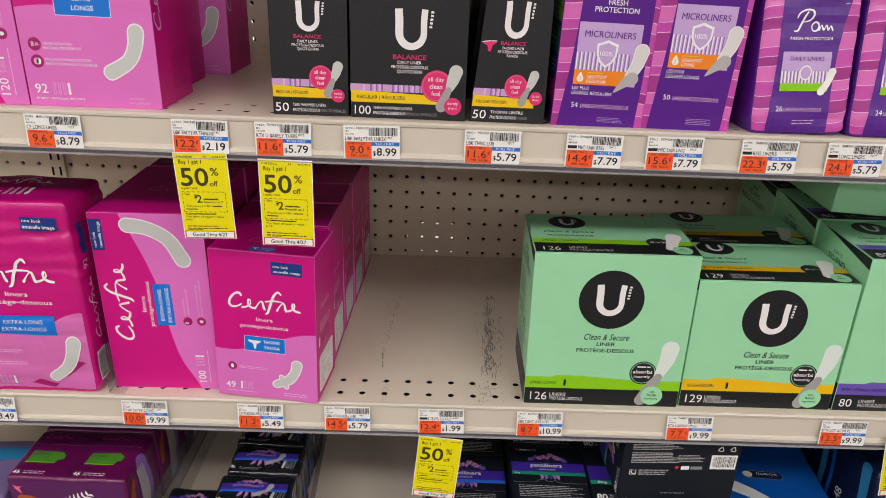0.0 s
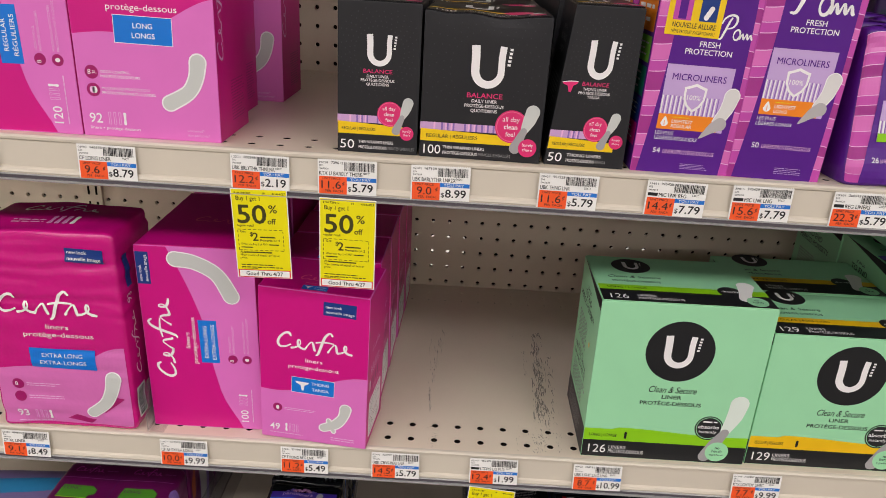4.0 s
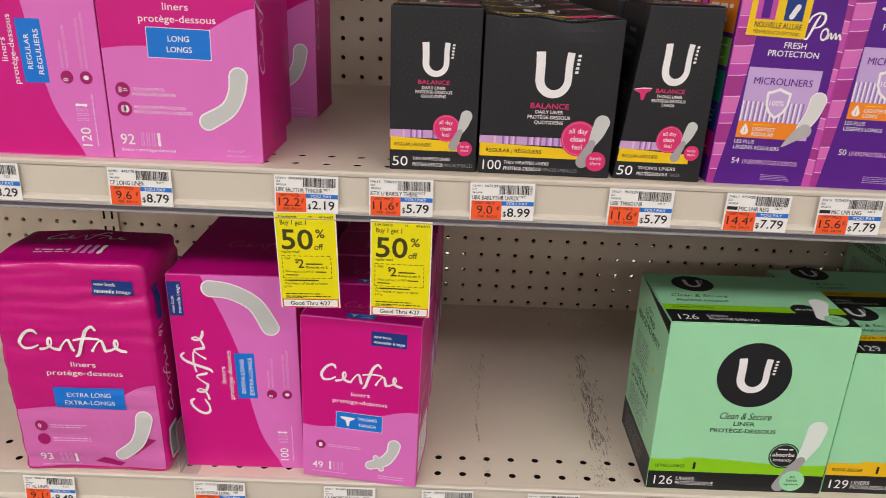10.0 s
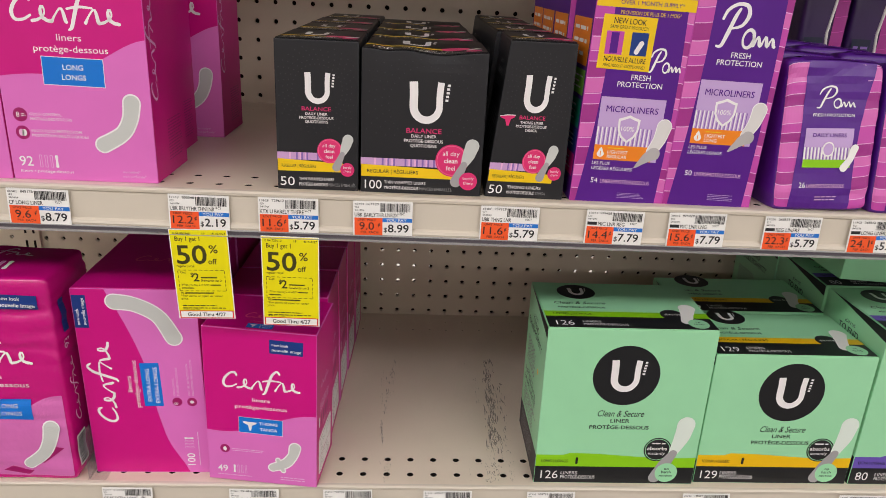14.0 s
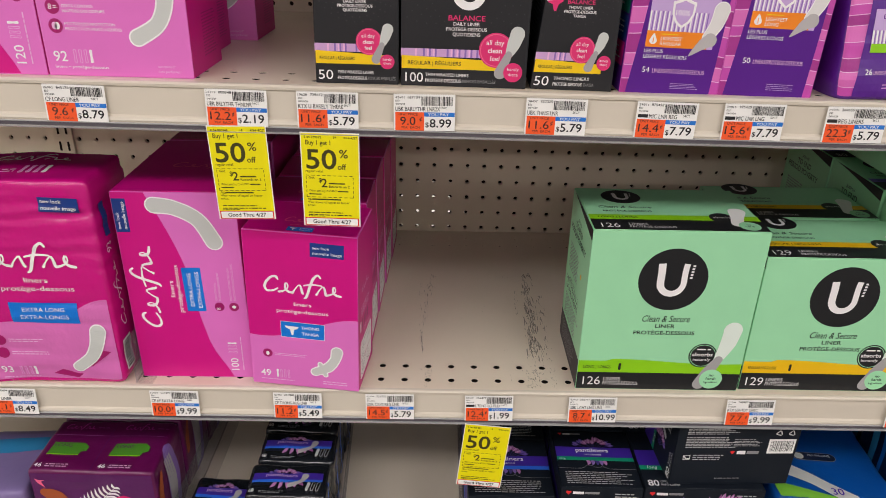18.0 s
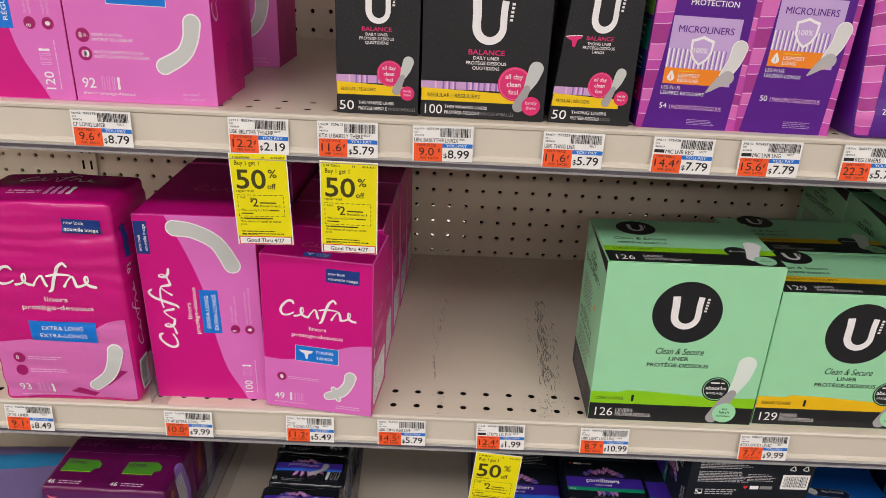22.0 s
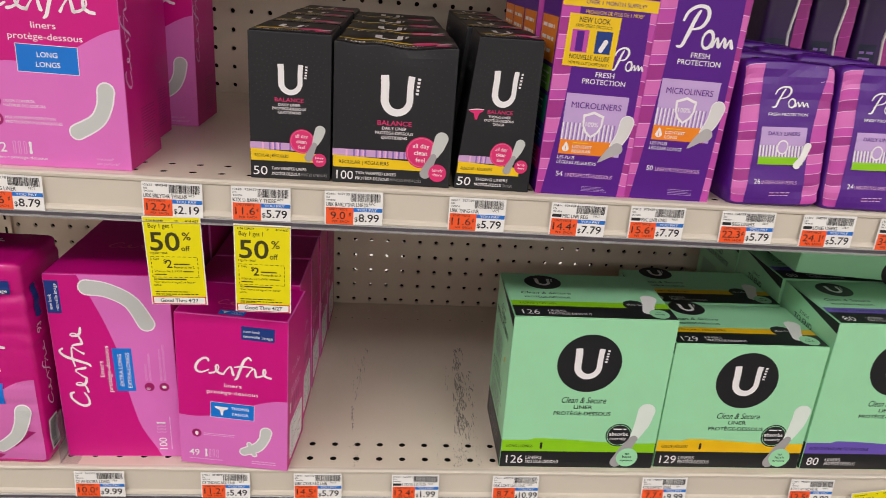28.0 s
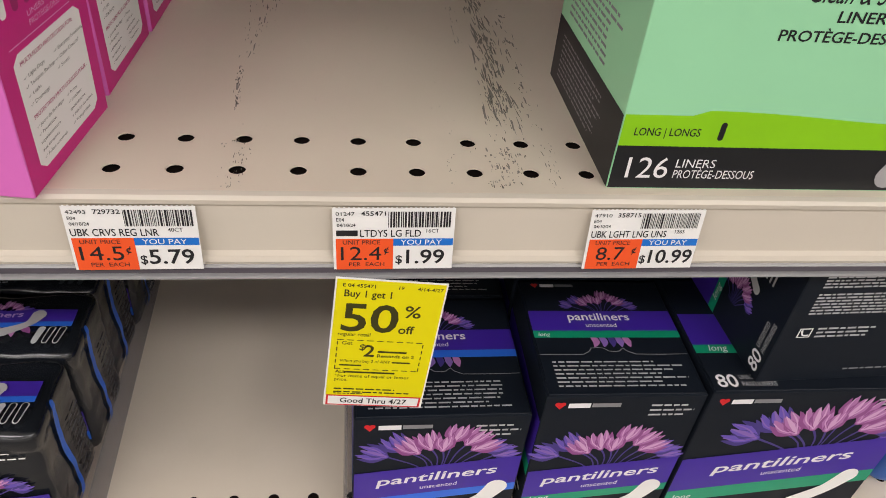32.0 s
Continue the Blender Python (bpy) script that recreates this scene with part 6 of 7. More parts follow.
def end_print(k, u0, v0, w, d, band, band_word, turn):
    """The print of a carton's narrow end: count at the foot, a coloured band with its word, purple above. Turned, it reads upwards."""
    c, q = math.cos(radians(turn)), math.sin(radians(turn))

    def at(u, v):
        return u0 + u * c - v * q, v0 + u * q + v * c

    def slab(name, mat, a, b, e, f, lvl):
        k.poly(name, mat, [at(a, b), at(e, b), at(e, f), at(a, f)], lvl)

    up = 0.0285 if turn else 0.0
    slab("purple_band", ROYAL, 0.0008, 0.037 + up, w - 0.0008, min(0.064 + up, d - 0.001), 2)
    slab("colour_band", band, 0.0008, 0.03 + up, w * (0.36 if turn else 1) - 0.0008, 0.037 + up, 3)
    k.text("lettering", WHITE, band_word, *at(0.016, 0.0318 + up), 0.0052, turn=turn, slant=0.2, lvl=6)
    k.text("lettering", WHITE, "80", *at(0.0045, 0.0035), 0.0098, "LEFT", turn=turn, fat=0.018, lvl=5)
    for i, (row, size) in enumerate((("UNSCENTED", 0.0185), ("PANTILINERS", 0.0215))):
        k.text("lettering", SMALL, row, *at(0.0195, 0.009 - 0.0052 * i), 0.0036, "LEFT", turn=turn, width=size, lvl=5)
    if turn:
        bu, bv = at(0.034, 0.047)
        bloom(k, bu, bv, 0.017, 4, 2, 0.8)
        k.blob("pad_picture", PAD, [at(0.052, 0.043), at(0.048, 0.036), at(0.045, 0.031)], [0.0065, 0.0055, 0.0065], 9)
        for i in range(3):
            a = at(0.056, 0.02 + 0.0035 * i)
            b = at(0.078, 0.0215 + 0.0035 * i)
            k.rect("small_print", SMALL, min(a[0], b[0]), min(a[1], b[1]), max(a[0], b[0]), max(a[1], b[1]), 4)


def coal_carton(w, h, d, band, band_word, label):
    t = carton("pantiliner_carton", w, d, h, COAL, label, "pantiliner box", "charcoal pantiliner cartons")
    k = Ink(t, front_of())
    maker_line(k, 0.009, h - 0.0085, 0.0062, 3)
    for i in range(3):
        k.lines("small_print", SMALL, w - 0.032, h - 0.0105 - 0.0042 * i, w - 0.004, h - 0.0075 - 0.0042 * i, 1, seed=i, fill=0.5)
    coal_front(k, w, h, band, band_word)
    k.done()
    k = Ink(t, top_of(h))
    if w > 0.12:
        end_print(k, 0.0, 0.0, w, d, band, band_word, 0.0)
        k.done()
        return t
    k.lines("small_print", SMALL, 0.008, 0.005, w - 0.006, 0.0265, 7, seed=4, fill=0.34)
    cut = [(0.002, 0.031), (w * 0.3, 0.031), (w * 0.36, 0.036), (w * 0.44, 0.036), (w * 0.47, 0.0335), (w * 0.54, 0.0335), (w * 0.57, 0.036), (w * 0.64, 0.031), (w - 0.002, 0.031)]
    k.blob("flap_cut", INK_GREY, cut, [0.0005] * len(cut), 4, 2)
    for i, (du, mt) in enumerate(((0.4, PETAL_MID), (0.455, VIOLET), (0.51, PETAL_DARK), (0.56, VIOLET), (0.61, PETAL_MID))):
        k.blob("flower_picture", mt, [(w * du, 0.0445), (w * du + 0.0008, 0.041), (w * du - 0.001 + 0.0006 * i, 0.0372)], [0.004, 0.0046, 0.0008], 3 + 0.1 * i, 4)
    k.rect("colour_band", band, 0.0012, 0.0448, w - 0.0012, 0.0508, 4)
    if band_word:
        k.text("lettering", WHITE, band_word, 0.004, 0.0462, 0.0032, "LEFT", slant=0.2, lvl=6)
    k.rect("purple_band", ROYAL, 0.0012, 0.0508, w - 0.0012, 0.0685, 4)
    k.text("lettering", WHITE, "pantiliners", w * 0.48, 0.06, 0.0068, fat=0.02, lvl=6, width=w * 0.42)
    k.text("lettering", WHITE, "unscented", w * 0.48, 0.054, 0.0036, lvl=6)
    bloom(k, w * 0.5, 0.076, 0.016, 5, 3, 1.25)
    maker_line(k, 0.01, 0.0925, 0.0045, 5)
    k.done()
    k = Ink(t, left_of(d))
    k.rect("purple_band", ROYAL, 0.0006, h * 0.45, d - 0.0006, h * 0.8, 1)
    k.rect("colour_band", band, 0.0006, h * 0.36, d - 0.0006, h * 0.45, 2)
    k.text("lettering", WHITE, band_word or "regular", d * 0.5, h * 0.375, 0.006, lvl=4)
    k.text("lettering", WHITE, "80", d * 0.6, h * 0.08, 0.012, fat=0.012, lvl=4)
    k.lines("small_print", PAPER, d * 0.72, h * 0.08, d * 0.95, h * 0.2, 2, seed=2)
    k.done()
    return t


a = place(coal_carton(0.1025, 0.0995, 0.099, BRIGHT_BLUE, "", "charcoal pantiliner carton with blue band and printed flowers"), -0.0265, 0.040, LOW, 0.4)
row_behind(a, -0.0265, 0.041, LOW, 0.099, 3, 0.001)
g = place(coal_carton(0.0955, 0.1185, 0.099, SEA, "long", "charcoal pantiliner carton with green band and printed flowers"), 0.0805, 0.038, LOW + 0.0, -0.4)
row_behind(g, 0.0805, 0.039, LOW, 0.099, 2, 0.001)
b = place(coal_carton(0.14, 0.1215, 0.099, SEA, "long", "wide charcoal pantiliner carton with green band and printed flowers"), 0.1775, 0.036, LOW)
hidden_copy(b, pose(0.1775, 0.137, LOW, 0, 0, 0.5))


def back_printed_carton():
    """The same kind of wide carton lying down, its printed base towards the aisle."""
    w, h, d = 0.14, 0.099, 0.1215
    t = carton("pantiliner_carton", w, d, h, COAL, "charcoal pantiliner carton lying on its side, base forward", "pantiliner box", "charcoal pantiliner cartons")
    k = Ink(t, front_of())
    for a, b, rows, seed in ((0.0845, 0.0935, 4, 1), (0.0725, 0.0815, 4, 2), (0.0535, 0.0695, 7, 3)):
        k.lines("small_print", SMALL, 0.0105, a, 0.072, b, rows, seed=seed, fill=0.5)
    k.lines("small_print", SMALL, 0.066, 0.0555, 0.098, 0.0665, 5, seed=8, fill=0.4)
    heart(k, 0.0665, 0.047, 0.005, 3)
    k.rect("brand_mark", WHITE, 0.0715, 0.0445, 0.0815, 0.0495, 3)
    k.rect("brand_mark_light", INK_GREY, 0.083, 0.0448, 0.097, 0.0492, 3)
    k.rect("bar_code_panel", PAPER, 0.106, 0.0455, 0.137, 0.066, 2)
    rnd = random.Random(4)
    u = 0.1085
    while u < 0.134:
        b = rnd.choice((0.0003, 0.0005, 0.0008))
        k.rect("bar_code", INK_K, u, 0.0485, u + b, 0.0635, 4)
        u += b + rnd.choice((0.0005, 0.0008))
    for i in range(2):
        cu, cv = 0.1155 + 0.0145 * i, 0.0745
        for j in range(3):
            q = radians(90 + 120 * j)
            e = radians(90 + 120 * j + 96)
            k.blob("recycle_icon", PAPER, [(cu + 0.0034 * math.cos(q), cv + 0.0034 * math.sin(q)), (cu + 0.0034 * math.cos(e), cv + 0.0034 * math.sin(e))], [0.0012, 0.0012], 3, 2)
    k.rect("phone_icon", PAPER, 0.0105, 0.0365, 0.0185, 0.0435, 3)
    k.rect("phone_icon_inner", COAL, 0.0112, 0.0372, 0.0178, 0.0428, 4)
    k.blob("phone_icon", PAPER, [(0.0122, 0.0418), (0.0136, 0.0385), (0.0168, 0.0382)], [0.0014, 0.0009, 0.0014], 5, 4)
    k.lines("small_print", SMALL, 0.0215, 0.0355, 0.061, 0.0445, 3, seed=6, fill=0.45)
    k.lines("small_print", INK_GREY, 0.0525, 0.0075, 0.085, 0.0105, 1, seed=7)
    k.done()
    k = Ink(t, left_of(d))
    end_print(k, d, 0.0, h, d, SEA, "long", 90)
    k.done()
    return t


place(back_printed_carton(), 0.205, 0.0425, LOW + 0.122, 2.2)


def coal_soft_pack(w=0.095, d=0.057, h=0.094):
    p = Pillow(w, d, h, 14, 0.0026, 7, 0.03, 60)
    t = soft_pack("pantiliner_pack", p, COAL_FILM, "shiny black plastic pack of pantiliners with blue stripe", "pantiliner pack", "black pantiliner packs")
    k = Ink(t, p.front())
    for i in range(2):
        k.lines("small_print", PAPER, w * 0.55, h * (0.84 - 0.05 * i), w * 0.92, h * (0.87 - 0.05 * i), 1, seed=i)
    k.lines("small_print", PAPER, w * 0.08, h * 0.82, w * 0.35, h * 0.86, 1, seed=4)
    bloom(k, w * 0.5, h * 0.58, 0.021, 4, 5, 1.3)
    k.rect("purple_band", ROYAL, 0.004, h * 0.25, w - 0.004, h * 0.46, 9, nu=10, nv=3)
    k.text("lettering", WHITE, "pantiliners", w * 0.5, h * 0.32, 0.008, width=w * 0.55, fat=0.018, lvl=12)
    k.rect("blue_band", BRIGHT_BLUE, 0.004, h * 0.16, w - 0.004, h * 0.25, 9, nu=10, nv=2)
    k.done()
    k = Ink(t, p.top())
    bloom(k, w * 0.45, d * 0.68, 0.011, 3, 6, 1.5)
    k.rect("purple_band", ROYAL, 0.006, d * 0.44, w - 0.006, d * 0.64, 9, nu=10, nv=3)
    k.text("lettering", LAVENDER, "pantiliners", w * 0.42, d * 0.52, 0.0055, width=w * 0.4, fat=0.015, lvl=12)
    k.rect("blue_band", BRIGHT_BLUE, 0.006, d * 0.36, w - 0.006, d * 0.44, 9, nu=10, nv=2)
    for du, lean in ((0.36, 2.5), (0.43, 2.9), (0.5, 3.3), (0.57, 3.6), (0.64, 4.0)):
        a = (w * du, d * 0.36)
        b = (w * du + 0.01 * math.sin(lean - math.pi) * 0.9, d * 0.36 - 0.009 * abs(math.cos(lean - math.pi)))
        k.blob("flower_picture", PETAL_MID if du < 0.6 else PETAL, [a, ((a[0] + b[0]) / 2 + 0.0008, (a[1] + b[1]) / 2), b], [0.0035, 0.0046, 0.0008], 8.5, 4)
    k.blob("pad_picture", PAD_FOLD, [(w * 0.72, d * 0.53), (w * 0.68, d * 0.38), (w * 0.55, d * 0.28)], [0.0085, 0.0055, 0.0075], 13)
    for i in range(3):
        k.blob("count_icon", SMALL, [(w * (0.765 + 0.06 * i), d * 0.14), (w * (0.78 + 0.06 * i), d * 0.31)], [0.0034, 0.004], 12, 3)
        if i:
            k.blob("count_icon", COAL_FILM, [(w * (0.765 + 0.06 * i), d * 0.14), (w * (0.78 + 0.06 * i), d * 0.31)], [0.0022, 0.0028], 13, 3)
    k.text("lettering", PAPER, "60", w * 0.06, d * 0.1, 0.0044, "LEFT", fat=0.012, lvl=12)
    k.lines("small_print", INK_GREY, w * 0.17, d * 0.1, w * 0.48, d * 0.17, 2, seed=5)
    k.done()
    k = Ink(t, p.right())
    k.lines("small_print", FAINT, d * 0.6, h * 0.1, d * 0.9, h * 0.7, 12, seed=8, fill=0.3)
    k.blob("blue_stripe", BRIGHT_BLUE, [(d * 0.4, 0.004), (d * 0.44, h * 0.3), (d * 0.37, h * 0.6), (d * 0.42, h - 0.004)], [0.0052, 0.004, 0.0055, 0.0045], 4)
    k.done()
    return t


a = place(coal_soft_pack(), -0.2895, 0.036, LOW, 1)
row_behind(a, -0.2895, 0.0365, LOW, 0.0575, 5, 0.002, 2)
a = place(coal_soft_pack(0.08, 0.057, 0.044), -0.3715, 0.062, LOW, -2)


def wine_pack():
    """Two film-wrapped bundles sold as one: one picture across the front, each bundle's own label on top."""
    w, d, h = 0.148, 0.092, 0.115
    p = Pillow(w, d, h, 24, 0.0014, 9, 0.01, 46)
    t = soft_pack("pad_pack", p, WINE_FILM, "glossy wine-purple twin pack of pads with white fern print, count 46", "pad pack", "wine pad packs")
    k = Ink(t, p.front())
    k.band("dark_panel", WINE_DARK, 0.002, w - 0.002, lambda s: 0.003, lambda s: h * 0.96, 2, 16, 10)
    k.band("gold_curve", GOLD, 0.003, w - 0.003, lambda s: h * (0.4 - 0.5 * s * (1 - s)) - 0.002, lambda s: h * (0.4 - 0.5 * s * (1 - s)) + 0.001, 4, 20)
    k.band("purple_field", ROYAL, 0.003, w - 0.003, lambda s: 0.004, lambda s: h * (0.4 - 0.5 * s * (1 - s)) - 0.002, 3, 20, 5)
    k.blob("almond_shape", ALMOND, [(w * 0.12, h * 0.72), (w * 0.2, h * 0.66), (w * 0.3, h * 0.5)], [0.012, 0.022, 0.014], 5)
    k.blob("fern_stem", WHITE, [(w * 0.4, h * 0.38), (w * 0.52, h * 0.58), (w * 0.68, h * 0.8)], [0.0012, 0.001, 0.0006], 5.5, 5)
    for i in range(11):
        q = i / 10
        x, y, r = w * (0.4 + 0.28 * q), h * (0.38 + 0.42 * q), 0.024 * (1 - 0.75 * q ** 2)
        k.blob("white_fern", WHITE, [(x, y), (x - r * 0.35, y + r * 0.45), (x - r * 0.4, y + r)], [0.002, 0.0034, 0.0006], 5, 3)
        k.blob("white_fern", WHITE, [(x, y), (x + r * 0.6, y + r * 0.05), (x + r, y - r * 0.3)], [0.002, 0.0034, 0.0006], 5, 3)
    k.blob("red_flower", HOT, [(w * 0.64, h * 0.5), (w * 0.74, h * 0.58), (w * 0.86, h * 0.52)], [0.014, 0.028, 0.014], 6)
    k.blob("red_flower", PLUM, [(w * 0.72, h * 0.48), (w * 0.76, h * 0.56)], [0.012, 0.006], 6.5)
    k.poly("bird_mark", ROSE, [(w * 0.06, h * 0.9), (w * 0.08, h * 0.84), (w * 0.13, h * 0.78), (w * 0.11, h * 0.86), (w * 0.14, h * 0.88), (w * 0.09, h * 0.88)], 5)
    k.done()
    k = Ink(t, p.top())
    k.rect("fold_line", PETAL, 0.004, d * 0.665, w - 0.004, d * 0.675, 3, nu=10)
    k.rect("seam_line", WINE_DARK, w * 0.497, 0.003, w * 0.503, d - 0.004, 3, nv=8)
    for o in (0.0, w * 0.5):
        script(k, "brand_mark", ORCHID, o + w * 0.09, d * 0.78, w * 0.25, 0.013, lvl=4)
        k.lines("small_print", PETAL, o + w * 0.36, d * 0.8, o + w * 0.47, d * 0.84, 1, seed=5)
        k.poly("green_label", LEAF, [(o + w * x, d * y) for x, y in ((0.08, 0.3), (0.33, 0.3), (0.34, 0.35), (0.38, 0.37), (0.38, 0.45), (0.33, 0.52), (0.09, 0.52))], 3)
        k.rect("yellow_strip", LIME, o + w * 0.08, d * 0.285, o + w * 0.33, d * 0.3, 3)
        k.text("lettering", WINE_DARK, "LONG", o + w * 0.11, d * 0.42, 0.0055, "LEFT", lvl=8)
        k.text("lettering_white", WHITE, "46", o + w * 0.045, d * 0.06, 0.0066, "LEFT", lvl=5, fat=0.012)
        k.lines("small_print", PALE, o + w * 0.13, d * 0.06, o + w * 0.31, d * 0.13, 2, seed=3)
    k.done()
    k = Ink(t, p.right())
    k.blob("almond_shape", ALMOND, [(d * 0.12, h * 0.5), (d * 0.14, h * 0.7), (d * 0.2, h * 0.85)], [0.008, 0.012, 0.006], 4)
    k.blob("film_swirl", VIOLET, [(d * 0.5, h * 0.06), (d * 0.56, h * 0.5), (d * 0.48, h * 0.92)], [0.03, 0.036, 0.024], 3)
    for i in range(4):
        k.blob("film_swirl_fold", PAD_FOLD, [(d * (0.36 + 0.05 * i), h * 0.12), (d * (0.42 + 0.06 * i), h * 0.5), (d * (0.34 + 0.05 * i), h * 0.9)], [0.004, 0.006, 0.003], 4 + 0.2 * i)
    k.done()
    return t


a = place(wine_pack(), -0.5435, 0.048, LOW, 0)
copy_thing(a, pose(-0.5435, 0.142, LOW, 0, 0, 0.6))
copy_thing(a, pose(-0.5435, 0.236, LOW, 0, 0, -0.6))


def plain_film_pack(name, w, d, h, mat, band, label, group, seed, words=True):
    p = Pillow(w, d, h, 16, 0.002, seed, 0.02, 34)
    t = soft_pack(name, p, mat, label, "pad pack", group)
    k = Ink(t, p.front())
    k.band("wave_band", band, 0.005, w - 0.005, lambda s: h * (0.2 + 0.1 * s), lambda s: h * (0.5 + 0.12 * math.sin(s * 5)), 3, 14, 5)
    k.lines("small_print", WHITE, w * 0.15, h * 0.72, w * 0.6, h * 0.84, 2, seed=seed)
    k.done()
    if words:
        k = Ink(t, p.top())
        cx, cy, r = w * 0.48, d * 0.4, 0.019
        k.blob("round_label", INK_GREY, [(cx - r, cy), (cx + r, cy)], [0.0155, 0.0155], 5)
        k.blob("label_field", MIDNIGHT_FILM, [(cx - r, cy), (cx + r, cy)], [0.0142, 0.0142], 5.6)
        k.disc("label_drop", PAD, cx - r, cy, 0.006, lvl=6.2)
        k.text("lettering", PAD, "ALL-IN-ONE", cx + 0.006, cy, 0.0042, lvl=8, width=0.028, fat=0.012)
        k.blob("pad_picture", PAD, [(w * 0.2, d * 0.26), (w * 0.4, d * 0.16), (w * 0.62, d * 0.02)], [0.021, 0.017, 0.02], 5)
        k.band("green_wave", GRASS, w * 0.04, w * 0.5, lambda s: d * 0.015, lambda s: d * (0.15 - 0.11 * s), 4, 12, 2)
        k.text("lettering_blue", ROYAL, "30", w * 0.52, d * 0.06, 0.011, lvl=9, fat=0.012)
        k.lines("small_print", MARINE, w * 0.1, d * 0.62, w * 0.45, d * 0.68, 1, seed=3, lvl=5, fill=0.7)
        k.blob("brand_mark", MARINE, [(w * 0.1, d * 0.78), (w * 0.22, d * 0.84), (w * 0.32, d * 0.76), (w * 0.44, d * 0.82)], [0.008, 0.007, 0.008, 0.005], 5)
        k.done()
    else:
        k = Ink(t, p.left())
        for u, mt, wd in ((0.2, SKY_FILM, 0.012), (0.34, MARINE, 0.007), (0.82, SKY_FILM, 0.016)):
            k.blob("light_stripe", mt, [(d * u, 0.006), (d * (u + 0.05), h * 0.5), (d * u, h - 0.008)], [wd, wd * 0.8, wd], 4)
        k.text("lettering", PAD, "48", d * 0.6, h * 0.5, 0.012, turn=90, fat=0.01, lvl=6)
        k.done()
        k = Ink(t, p.top())
        k.band("wave_band", band, 0.006, w - 0.006, lambda s: d * (0.55 + 0.1 * s), lambda s: d * (0.8 + 0.05 * s), 3, 14, 5)
        k.done()
    return t


a = place(plain_film_pack("pad_pack", 0.15, 0.19, 0.098, OCEAN_FILM, MARINE, "bright blue plastic pack of maxi pads", "blue pad packs", 3), 0.34, 0.05, LOW, -4)
copy_thing(a, pose(0.345, 0.245, LOW, 0, 0, 2))
a = place(plain_film_pack("pad_pack", 0.1, 0.12, 0.15, MIDNIGHT_FILM, OCEAN_FILM, "dark blue striped plastic pack of pads, count 48", "dark blue pad packs", 5, False), 0.535, 0.07, LOW, 10)
copy_thing(a, pose(0.53, 0.2, LOW, 0, 0, 4))
copy_thing(a, pose(0.525, 0.325, LOW, 0, 0, -3))
a = place(plain_film_pack("pad_pack", 0.115, 0.115, 0.08, HAZE_FILM, SKY_FILM, "violet and sky-blue plastic pack of pads", "violet pad packs", 8, False), -0.668, 0.042, LOW, 3)

# clear dividers between the facings of the lower and middle shelves
for x, y, z, tall, turn, foot in ((-0.1815, 0.036, LOW, 0.03, 2.6, -0.0172), (-0.0315, 0.036, LOW, 0.058, 0, 0.0172), (0.3735, 0.036, LOW, 0.058, 0, 0.0172), (-0.3835, 0.036, LOW, 0.058, 0, 0.0172),
                                  (-0.3868, 0.032, MID + TILT_MID * -0.375 - 0.0001, 0.058, 0, 0.0172)):
    t = tagged(new("shelf_divider"), "clear plastic divider standing on the shelf", "divider", "clear shelf dividers")
    part("fin", block(0, 0, 0.001, 0.0016, 0.385, tall, 0.0006, 1), CLEAR, t)
    part("foot", block(min(-0.001, foot), 0, 0, max(0.001, foot), 0.385, 0.001), CLEAR_FOOT, t)
    t.matrix_basis = pose(x, y, z + 0.0003, 0, 0, turn)

# hanging packs at the back of the upper shelf, on wire hooks
def hanging_pack(x, y, z, turn):
    w, h = 0.058, 0.17
    p = Pillow(w, 0.05, h, 9, 0.002, 12, 0.05, 45)
    t = soft_pack("hanging_pack", p, SHADE_FILM, "purple and magenta plastic pack hanging from a wire hook", "liner pack", "hanging purple packs")
    k = Ink(t, p.front())
    # deep rose instead of orchid puts the same shade into the panel's colour
    k.band("orchid_panel", DEEP_ROSE_FILM, w * 0.66, w * 0.97, lambda s: 0.006, lambda s: h - 0.006, 3, 4, 12)
    for i in range(9):
        k.band("white_hairline", ORCHID_FILM, w * 0.66, w * 0.97, lambda s: 0.014 + 0.018 * i + 0.004 * s * s, lambda s: 0.0148 + 0.018 * i + 0.004 * s * s, 4.5, 5)
    k.rect("dark_panel", MIDNIGHT_FILM, w * 0.1, 0.06, w * 0.5, 0.098, 4, nu=4, nv=3)
    k.rect("orange_band", ORANGE, w * 0.1, 0.032, w * 0.5, 0.06, 6, nu=4, nv=3)
    k.rect("green_band", LEAF, w * 0.1, 0.02, w * 0.5, 0.032, 6, nu=4)
    k.lines("small_print", VIOLET, w * 0.14, 0.068, w * 0.46, 0.092, 3, seed=3, lvl=6)
    k.done()
    t.matrix_basis = pose(x, y, z, 0, 0, turn)
    return t


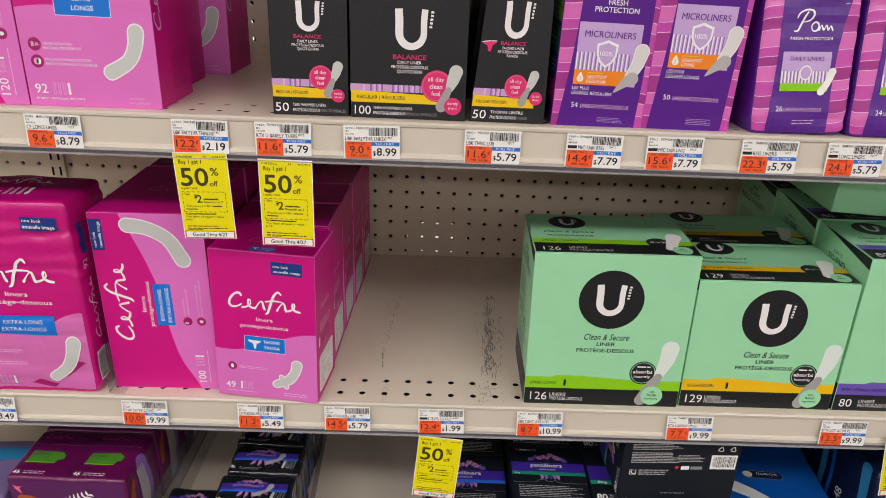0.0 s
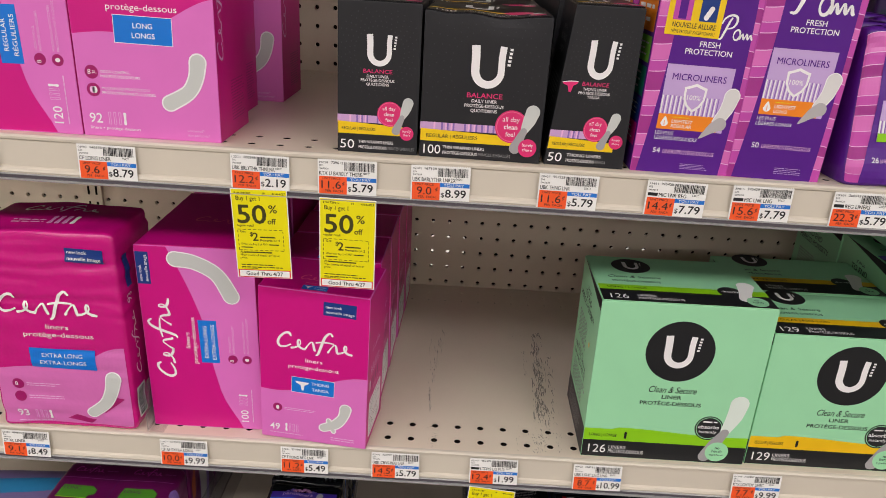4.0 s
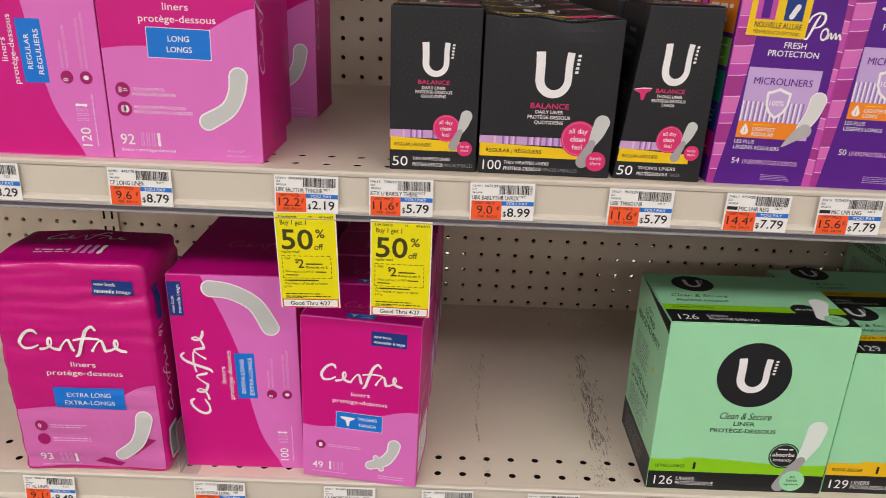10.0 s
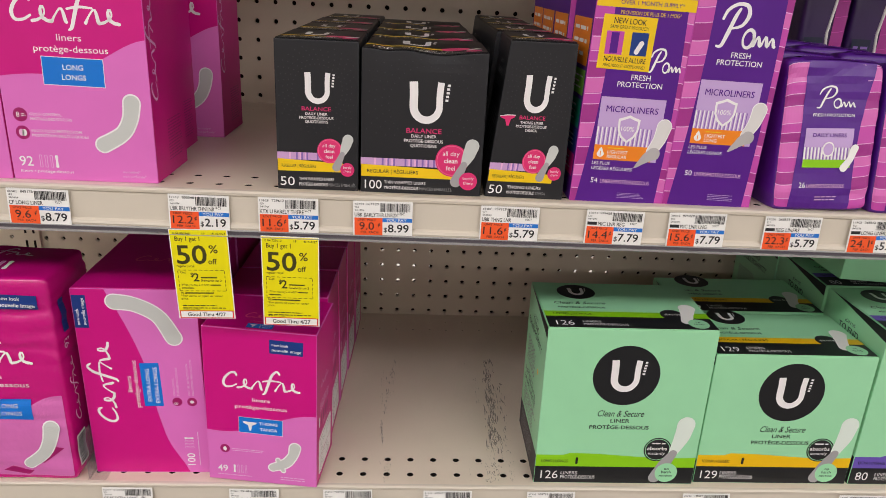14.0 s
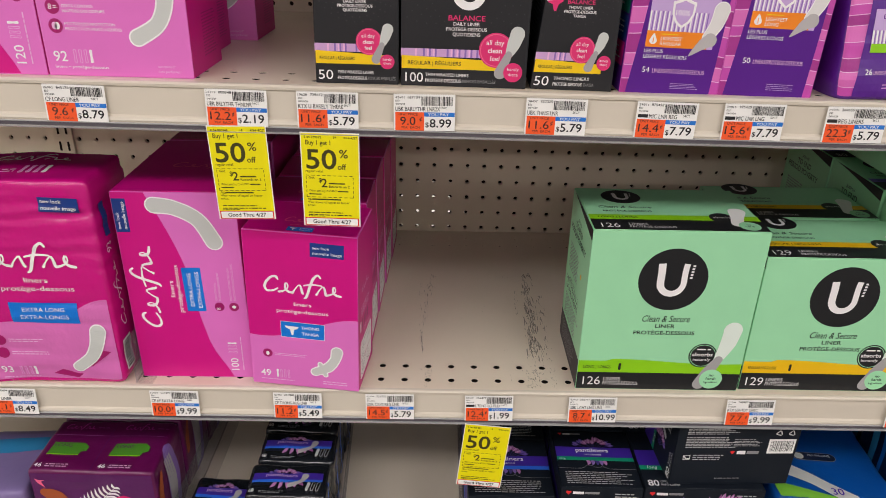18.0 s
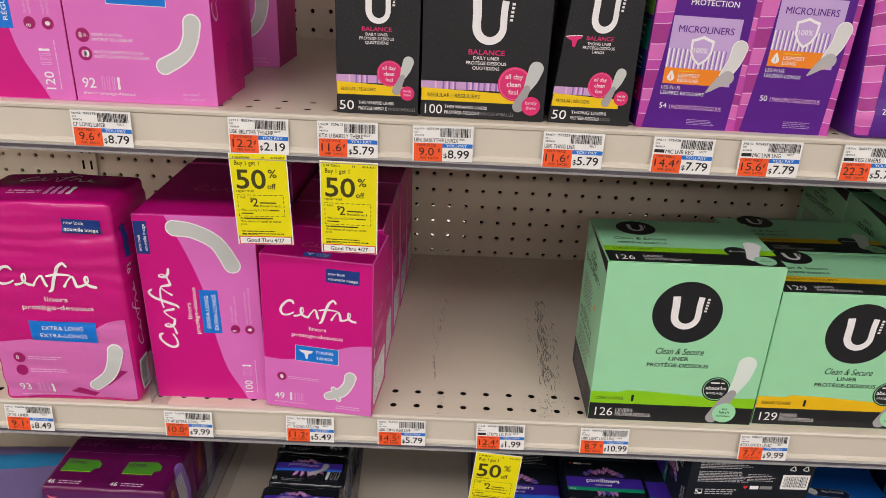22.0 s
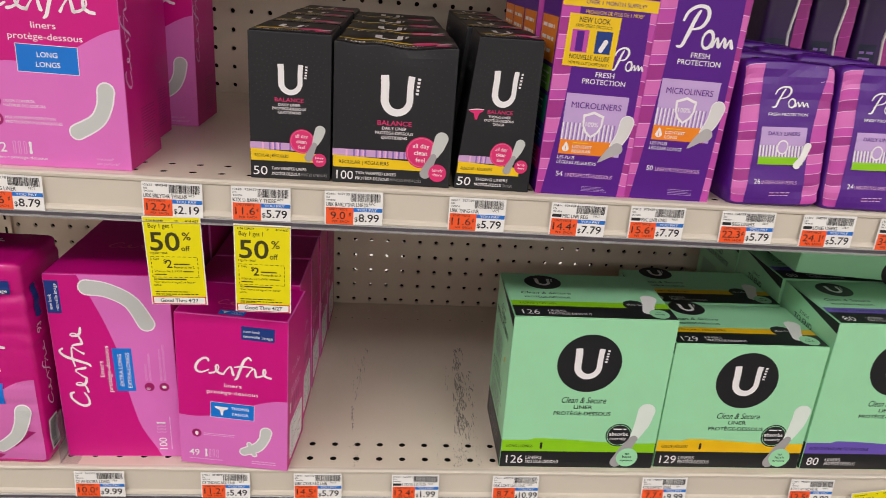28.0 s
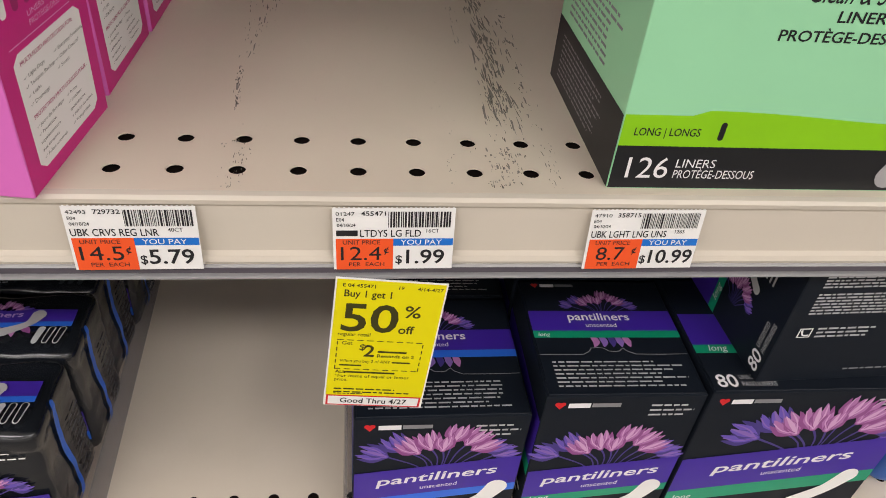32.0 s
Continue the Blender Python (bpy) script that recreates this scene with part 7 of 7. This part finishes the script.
for hx, hy in ((0.444, 0.32), (0.506, 0.32), (0.568, 0.318), (0.63, 0.322)):
    hanging_pack(hx - 0.03, hy, UP + 0.035, 0)
    # upper pack is out of view, added to block light from the back
    hanging_pack(hx - 0.03, hy + 0.004, UP + 0.208, 0)
    hook = tagged(new("wire_hook"), "white wire display hook holding a pack", "hook", "wire hooks")
    cu = bpy.data.curves.new("wire", "CURVE")
    cu.dimensions, cu.bevel_depth, cu.bevel_resolution = "3D", 0.0016, 3
    sp = cu.splines.new("POLY")
    pts = [(0, 0.1, 0.115), (0, 0.02, 0.115), (0, -0.05, 0.115), (0.004, -0.055, 0.09), (0.001, -0.052, 0.05), (0.006, -0.05, 0.01), (0.003, -0.05, -0.03)]
    sp.points.add(len(pts) - 1)
    for q, c in zip(sp.points, pts):
        q.co = (*c, 1)
    tmp = bpy.data.objects.new("wire", cu)
    me = bpy.data.meshes.new_from_object(tmp)
    bpy.data.objects.remove(tmp)
    me.materials.clear()
    me.materials.append(WHITE_METAL)
    wire = new("wire", me)
    wire.parent = hook
    hook.matrix_basis = pose(hx - 0.012, hy + 0.025, UP + 0.09, 0, 0, 0)


# ---------------------------------------------------------------- scuffs on the empty deck
def scuffs(bands, seed, strokes):
    """Rubbed streaks that run with the boxes' slide, from front to back: (x front, x back, y front, y back, count, spread)."""
    rnd = random.Random(seed)
    vs, fs = [], []

    def mark(x, y, w, l, a):
        c, s = math.cos(a), math.sin(a)
        b = len(vs)
        n = rnd.randint(6, 9)
        for i in range(n):
            q = 2 * math.pi * i / n
            r = rnd.uniform(0.5, 1.0)
            u, v = w * r * math.cos(q), l * r * math.sin(q)
            vs.append((x + u * c - v * s, y + u * s + v * c, 0.0003 + 0.0001 * strokes))
        fs.append(tuple(range(b, b + n)))

    for x0, x1, y0, y1, count, spread, long in bands:
        phase = rnd.uniform(0, 6)
        for i in range(count):
            t = rnd.random()
            clump = 0.5 + 0.5 * math.sin(t * 13 + phase) * math.sin(t * 31 + 2 * phase)
            if rnd.random() > 0.1 + 0.9 * clump:
                continue
            x = x0 + (x1 - x0) * t + max(-2, min(2, rnd.gauss(0, 1))) * spread
            mark(x, y0 + (y1 - y0) * t, rnd.uniform(0.0001, 0.00034) if strokes else rnd.uniform(0.0003, 0.0008), long * rnd.uniform(0.15, 1.0) ** 1.5, rnd.gauss(0.03, 0.06))
    return vs, fs


for name, seed, mat, bands, label in (
        ("deck_scuffs", 11, SCUFF, (
            (-0.078, -0.078, 0.034, 0.075, 110, 0.0026, 0.0016), (-0.08, -0.084, 0.04, 0.1, 26, 0.004, 0.0011),
            (-0.0845, -0.088, 0.1, 0.15, 90, 0.0009, 0.0036), (-0.087, -0.082, 0.16, 0.21, 50, 0.0024, 0.003), (-0.082, -0.075, 0.21, 0.3, 50, 0.003, 0.004), (-0.09, -0.092, 0.2, 0.29, 40, 0.0014, 0.004),
            (0.036, 0.0425, 0.035, 0.068, 100, 0.0042, 0.0024), (0.041, 0.047, 0.07, 0.12, 60, 0.005, 0.0026), (0.046, 0.05, 0.1, 0.19, 70, 0.0042, 0.009),
            (0.049, 0.052, 0.18, 0.29, 36, 0.004, 0.011), (0.034, 0.034, 0.19, 0.25, 34, 0.0014, 0.004), (0.0605, 0.061, 0.034, 0.075, 60, 0.0028, 0.0024),
            (0.06, 0.061, 0.08, 0.14, 34, 0.0026, 0.003), (0.061, 0.067, 0.14, 0.25, 24, 0.002, 0.008), (0.0135, 0.0145, 0.036, 0.06, 26, 0.0014, 0.0013),
            (0.022, 0.02, 0.06, 0.1, 20, 0.0035, 0.0012), (0.011, 0.014, 0.08, 0.2, 16, 0.003, 0.0012), (-0.11, 0.06, 0.05, 0.3, 30, 0.02, 0.0007)), "black scuff marks on the empty shelf deck"),
        ("deck_rubs", 5, RUB, (
            (0.034, 0.041, 0.036, 0.07, 70, 0.004, 0.003), (0.044, 0.05, 0.09, 0.2, 260, 0.0042, 0.012), (0.049, 0.053, 0.19, 0.3, 140, 0.0042, 0.015),
            (-0.085, -0.088, 0.1, 0.15, 20, 0.0008, 0.005), (-0.087, -0.077, 0.16, 0.3, 30, 0.003, 0.008), (0.06, 0.066, 0.1, 0.24, 50, 0.002, 0.007)),
         "grey rubbed streaks on the empty shelf deck")):
    vs, fs = scuffs(bands, seed, 1 if mat is SCUFF else 0)
    ob = tagged(new(name, mesh_of(name, vs, fs, mat)), label, "scuff marks", kind="stuff")
    ob.matrix_basis = pose(0, 0, MID, 0, -math.degrees(math.atan(TILT_MID)), 0)
